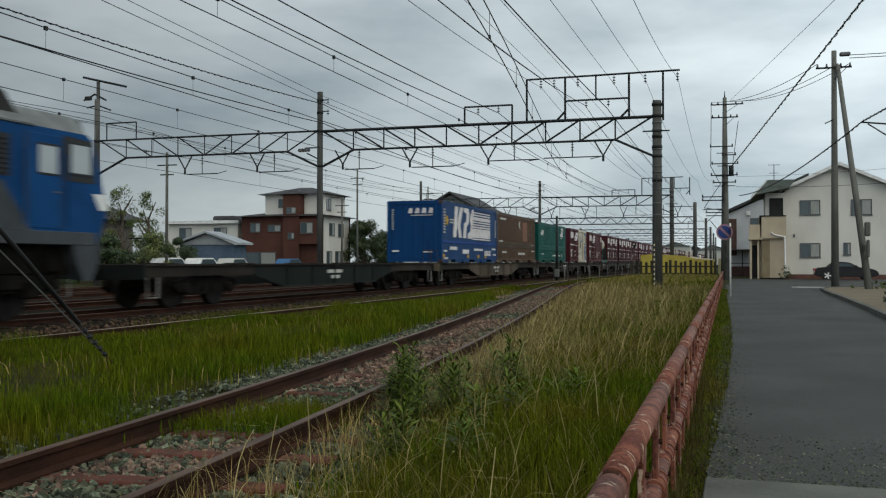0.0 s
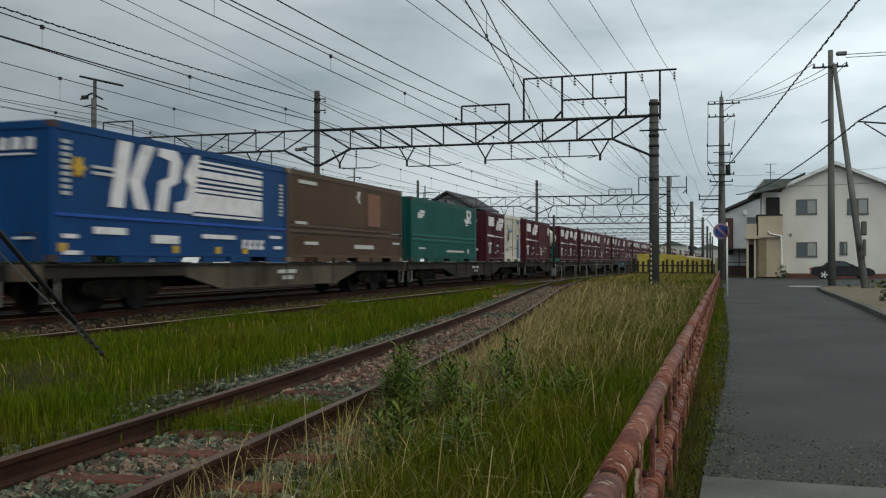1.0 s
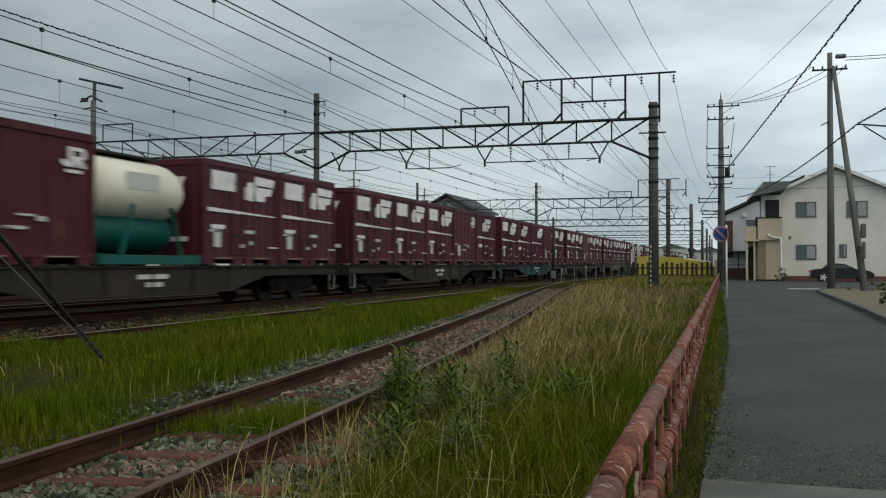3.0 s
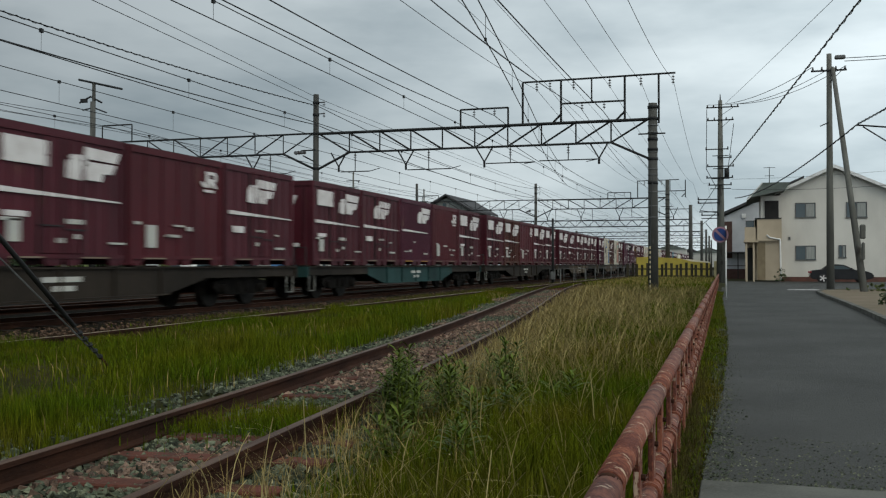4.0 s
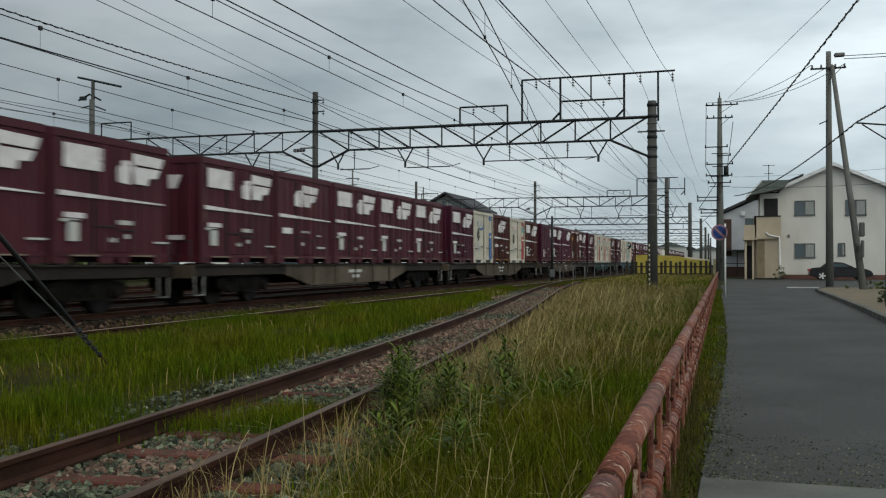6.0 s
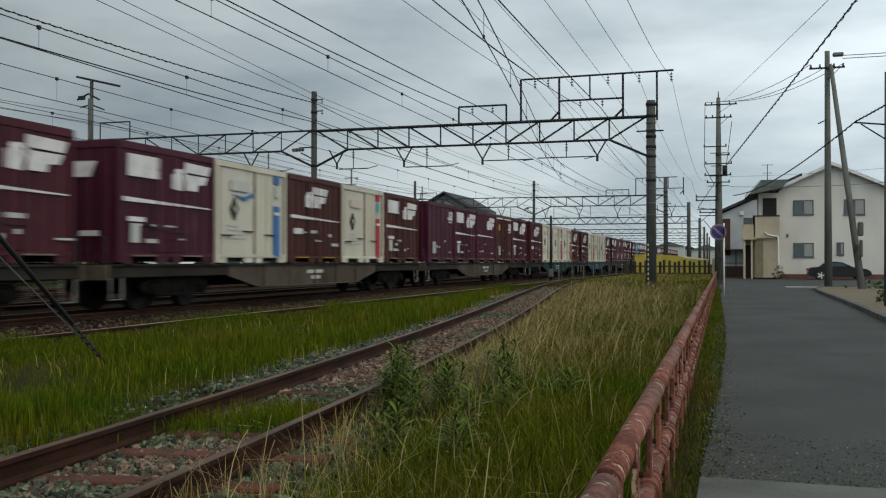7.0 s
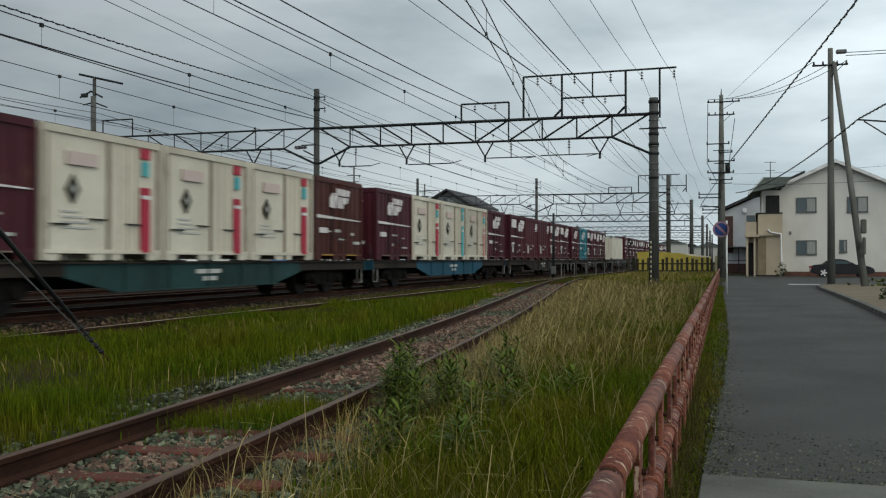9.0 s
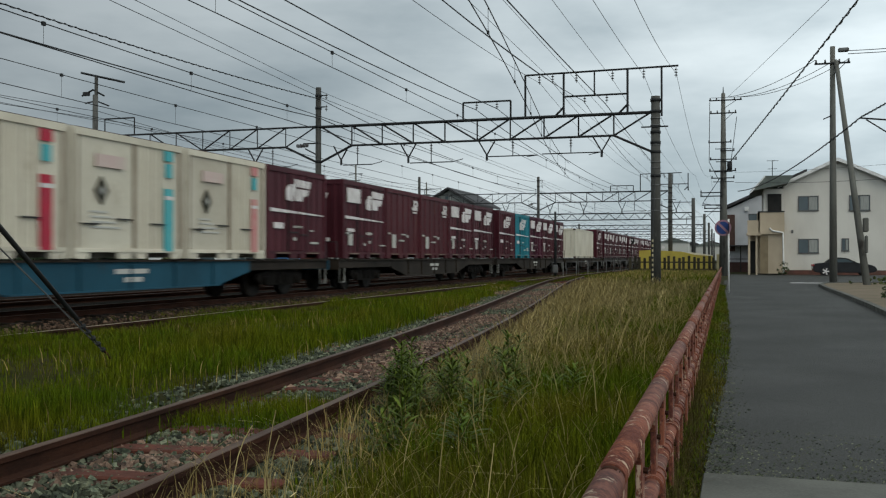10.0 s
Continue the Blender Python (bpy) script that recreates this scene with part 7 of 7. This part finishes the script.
    # thin growth between the middle and the main track, and in the verge by the lane
    while len(short) < 38000:
        y = 8 + 70 * r.random() ** 1.4
        x = r.uniform(-11.7, -8.8)
        if r.random() > 0.5 + 1.0 * patch(x, y, 0.4, 8):
            continue
        (dull if r.random() < 0.45 else short).append((x, y, -0.2, r.uniform(0.05, 0.15), r.uniform(0.006, 0.015)))
    verge, scrub = [], []
    while len(verge) < 17000:
        y = 2.2 + 44 * r.random() ** 1.7
        a = -0.34 - 0.0112 * y
        b = float(np.interp(y, (5.9, 8, 12, 18, 25, 40), (-0.2, -0.14, -0.10, -0.11, -0.22, -0.5)))
        u = r.random() ** 1.35
        x = a + (b - a) * u
        if r.random() > 0.65 + 0.9 * patch(x * 3, y, 0.9, 4):
            continue
        spot = (x, y, -0.265, r.uniform(0.03, 0.10) * (1.5 - 1.0 * u) * (0.7 if y < 7 else 1.0), r.uniform(0.003, 0.007) * (1 + y / 18))
        (scrub if r.random() < (0.5 if y < 9 else 0.2) else verge).append(spot)
    for _ in range(900):
        y = 3.0 + 9 * r.random() ** 1.3
        scrub.append((-0.29 - 0.0112 * y + abs(r.normal(0, 0.05)), y, -0.26, r.uniform(0.1, 0.32), r.uniform(0.002, 0.004)))
    for _ in range(14000):
        y = 56 + 34 * r.random()
        x = r.uniform(-8.5, -1.6)
        dry.append((x, y, -0.22, r.uniform(0.15, 0.4), r.uniform(0.02, 0.035))) if r.random() < 0.4 else green.append((x, y, -0.22, r.uniform(0.12, 0.35), r.uniform(0.02, 0.035)))
    # behind the viewpoint
    for _ in range(9000):
        y = r.uniform(-7.0, 2.4)
        x = r.uniform(siding_x(y) + 0.95, -0.5)
        if x < -0.45:
            green.append((x, y, -0.27, r.uniform(0.12, 0.4), r.uniform(0.003, 0.007)))
        x = r.uniform(-8.9, siding_x(y) - 1.5)
        if x < siding_x(y) - 1.4:
            lawn.append((x, y, -0.26, r.uniform(0.06, 0.25), r.uniform(0.005, 0.009)))
    blades("meadow_grass", green, M_GRASS, "tall green grass beside the pipe fence")
    blades("dry_grass", dry, M_DRY, "straw-coloured dry grass beside the siding", droop=0.6)
    blades("track_grass", lawn, M_GRASS, "lush green grass between the tracks")
    blades("withered_grass", dull, M_WITHER, "withered brown weeds between the tracks", droop=0.6)
    blades("thin_grass", short, M_GRASS, "thin short grass between the tracks")
    blades("verge_straw", scrub, M_WITHER, "dry tangled stalks at the foot of the fence", droop=0.9)
    blades("verge_grass", verge, M_GRASS, "low weeds along the edge of the lane", droop=0.7)
    # long bent straws with pale tips
    v, f = [], []
    for i in range(6000):
        y = 2.4 + 30 * r.random() ** 1.3 if i < 2600 else 8 + 34 * r.random()
        x = r.uniform(siding_x(y) + 0.85, -0.5 - 0.0135 * y)
        a, h = r.uniform(0, 6.28), r.uniform(0.3, 0.62)
        ln = r.uniform(0.15, 0.9) * h
        w = 0.0009 * (1 + y / 8)
        z = ground_z(x, y)
        k = len(v)
        steps = 5
        bend = r.uniform(-0.5, 0.5)
        for j in range(steps + 1):
            q = j / steps
            aa = a + bend * q
            px, py, pz = x + math.cos(aa) * ln * q * q, y + math.sin(aa) * ln * q * q, z + h * (q - 0.42 * (ln / h) * q ** 3)
            wx, wy = -math.sin(a) * w, math.cos(a) * w
            v += [(px - wx - w, py - wy, pz), (px + wx + w, py + wy, pz)]
        f += [(k + 2 * j, k + 2 * j + 1, k + 2 * j + 3, k + 2 * j + 2) for j in range(steps)]
    tagged(raw("straw", v, f, M_STRAW), "long bent straw stalks above the grass", "grass", kind="stuff")


grass_fields()


def tall_weed(x, y, h, seed):
    """Upright weed: a stem with whorls of narrow drooping leaves, some in side shoots."""
    r = random.Random(seed)
    z = ground_z(x, y) - 0.02
    top = empty("tall_weed", pose(x, y, z), "leafy upright weed with narrow green leaves", "weed", "tall weeds in the grass")
    shoots = [((0, 0), h, (r.uniform(-0.06, 0.06), r.uniform(-0.06, 0.06)))] + [((r.uniform(-0.07, 0.07), r.uniform(-0.07, 0.07)), h * r.uniform(0.6, 0.95), (r.uniform(-0.12, 0.12), r.uniform(-0.12, 0.12))) for _ in range(3)]
    sv, lv, lf = bmesh.new(), [], []
    for (sx, sy), sh, (lx, ly) in shoots:
        bm_tube(sv, (sx, sy, 0), (sx + lx, sy + ly, sh), 0.006, 0.003, sides=5)
        n = int(sh / 0.011)
        for i in range(n):
            u = 0.2 + 0.8 * i / n
            a = i * 2.4 + r.uniform(-0.4, 0.4)
            ln = (0.18 if u < 0.8 else 0.12) * r.uniform(0.6, 1.25)
            px, py, pz = sx + lx * u, sy + ly * u, sh * u
            rise = r.uniform(0.1, 0.6) if u < 0.85 else r.uniform(0.5, 1.1)
            w = 0.011 * r.uniform(0.7, 1.2)
            c, s = math.cos(a), math.sin(a)
            k = len(lv)
            for d, e, ww in ((0.0, 0.0, 0.25), (0.45, rise * 0.45, 1.0), (0.8, rise * 0.6, 0.7), (1.0, rise * 0.55 - 0.15, 0.0)):
                q = (px + c * ln * d, py + s * ln * d, pz + ln * e)
                if ww:
                    lv += [(q[0] - s * w * ww, q[1] + c * w * ww, q[2]), (q[0] + s * w * ww, q[1] - c * w * ww, q[2])]
                else:
                    lv.append(q)
            lf += [(k, k + 1, k + 3, k + 2), (k + 2, k + 3, k + 5, k + 4), (k + 4, k + 5, k + 6)]
    part("stem", sv, M_WEED, top)
    raw("foliage", lv, lf, M_WEED, top)


for i, (x, y, h) in enumerate(((-2.36, 6.75, 0.70), (-2.52, 6.95, 0.58), (-2.22, 6.5, 0.5), (-2.62, 7.4, 0.62), (-2.3, 7.6, 0.55), (-1.95, 5.5, 0.42), (-1.75, 6.2, 0.4), (-2.05, 8.7, 0.56), (-1.9, 8.3, 0.44),
                               (-1.6, 6.9, 0.42), (-2.45, 9.6, 0.4), (-1.5, 5.2, 0.36), (-1.3, 7.6, 0.4),
                               (-2.1, 6.9, 0.5), (-2.15, 7.2, 0.55), (-2.6, 7.0, 0.46), (-2.75, 7.9, 0.45))):
    tall_weed(x, y, h, 40 + i)


# ---- trees and hedges across the yard ----
def leafy(name, x, y, h, w, label, category, leaf, seed, trunk=True, n=1500, size=0.16, low=0.15, depth=None):
    r = np.random.default_rng(seed)
    rr = random.Random(seed)
    top = empty(name, pose(x, y, -0.2), label, category, "trees and hedges across the yard")
    depth = depth or w
    if trunk:
        part("trunk", bm_tube(bmesh.new(), (0, 0, -0.1), (0.1, 0, h * 0.7), 0.03 * h, 0.01 * h, sides=8), M_BARK, top)
        for k in range(6):
            a = k * 1.1 + rr.random()
            z = h * (0.25 + 0.09 * k)
            part("limb", bm_tube(bmesh.new(), (0.05, 0, z), (math.cos(a) * w * 0.36, math.sin(a) * depth * 0.36, z + h * 0.2), 0.012 * h, 0.004 * h, sides=6), M_BARK, top)
    clumps = []
    for k in range(26):
        u = rr.random()
        prof = math.sin(math.pi * (0.12 + 0.83 * u)) ** 0.7
        a, q = rr.uniform(0, 6.28), math.sqrt(rr.random())
        clumps.append((math.cos(a) * q * w * 0.5 * prof, math.sin(a) * q * depth * 0.5 * prof, h * (low + (1 - low) * u), rr.uniform(0.12, 0.24) * min(w, h, depth * 1.5)))
    c = np.array(clumps)
    idx = r.integers(0, len(c), n)
    dirs = r.normal(0, 1, (n, 3))
    dirs /= np.linalg.norm(dirs, axis=1)[:, None]
    pos = c[idx, :3] + dirs * (c[idx, 3] * r.uniform(0.55, 1.1, n))[:, None] * np.array([1, 1, 0.8])
    t1 = r.normal(0, 1, (n, 3))
    t1 /= np.linalg.norm(t1, axis=1)[:, None]
    t2 = np.cross(t1, dirs)
    s = size * r.uniform(0.6, 1.4, n)[:, None]
    v = np.stack([pos - t1 * s, pos + t2 * s * 0.5, pos + t1 * s, pos - t2 * s * 0.5], 1)
    v[..., 2] = np.maximum(v[..., 2], 0.02)
    f = (4 * np.arange(n)[:, None] + np.arange(4)[None]).tolist()
    raw("crown", v.reshape(-1, 3).tolist(), f, leaf, top)


leafy("evergreen_tree", -41.5, 101.5, 5.6, 4.6, "dark evergreen tree beside the red house", "tree", M_LEAF, 1, n=14000, size=0.13, low=0.08)
leafy("evergreen_tree", -40.5, 106.0, 4.6, 5.0, "dark rounded evergreen beside the red house", "tree", M_LEAF, 2, n=14000, size=0.13, low=0.05)
for i, (x, y, h, w) in enumerate(((-42.0, 57.5, 6.6, 2.6), (-41.0, 59.2, 6.2, 2.2), (-43.5, 55.0, 5.8, 2.4), (-43.0, 62.5, 4.2, 2.6))):
    leafy("garden_tree", x, y, h, w, "slender garden tree with sparse upright foliage", "tree", M_LEAF_PALE, 10 + i, n=2600, size=0.075, low=0.3)
for i, (x, y, h, w) in enumerate(((-37.0, 50.0, 2.6, 4.5), (-37.5, 54.5, 2.9, 4.5), (-45.5, 69.5, 3.1, 4.6), (-37.5, 46.0, 2.4, 4.5), (-36.5, 41.0, 2.6, 4.8), (-36.0, 36.0, 2.6, 5.0))):
    leafy("hedge_shrub", x, y, h, w, "shaggy yellow-green hedge shrub at the yard edge", "shrub", M_LEAF_PALE if i % 2 else M_LEAF, 30 + i, trunk=False, n=7000, size=0.10, low=0.0)
leafy("garden_shrub", 3.2, 74.6, 0.9, 0.8, "small reddish shrub in front of the house", "shrub", M_LEAF, 77, trunk=False, n=400, size=0.06, low=0.0)
leafy("bed_shrub", 4.35, 31.0, 0.42, 0.5, "small dark shrub in the soil bed", "shrub", M_LEAF, 78, trunk=False, n=400, size=0.04, low=0.0)
leafy("bed_weeds", 6.2, 46.8, 0.35, 3.0, "low grass growing around the pole foot", "weeds", M_LEAF_PALE, 79, trunk=False, n=700, size=0.07, low=0.0, depth=0.8)


def pale_car(x, y, rz, m, label):
    top = empty("car", pose(x, y, -0.2, 0, 0, rz), label, "car", "cars parked across the yard")
    o = [(-1.9, 0.3), (-1.95, 0.9), (-1.7, 1.05), (-1.3, 1.55), (0.5, 1.58), (1.1, 1.08), (1.85, 0.92), (1.9, 0.3)]
    bm = bm_prism(bmesh.new(), o, "y", -0.75, 0.75)
    bmesh.ops.bevel(bm, geom=bm.edges[:], offset=0.06, segments=2, affect="EDGES")
    part("body", bm, m, top)
    for s in (-1, 1):
        part("side_window", bm_prism(bmesh.new(), [(-1.45, 1.08), (-1.2, 1.46), (0.42, 1.48), (0.85, 1.1)], "y", s * 0.75 - 0.015, s * 0.75 + 0.015), M_GLASS, top)
        for x0 in (-1.2, 1.2):
            part("wheel", bm_tube(bmesh.new(), (x0, s * 0.62, 0.3), (x0, s * 0.78, 0.3), 0.3, sides=16), M_BLACK, top)


for i, (x, y) in enumerate(((-41.5, 62.8), (-41.5, 67.4), (-41.5, 72.4), (-42.0, 84.0))):
    pale_car(x, y, 90, (M_WHITE, M_WHITE, M_DECAL_GREY, mat("car_blue", (0.05, 0.14, 0.3), None, 2, 0.3, bump=0))[i], ("white", "white", "silver-grey", "blue")[i] + " car parked at the edge of the yard")


def motions():
    for ob, x, y, z in MOVING:
        walk(ob, [(t, pose(x, y - SPEED * t, z)) for t in (0.0, 2.5, 5.0, 7.5, 10.0)])


motions()
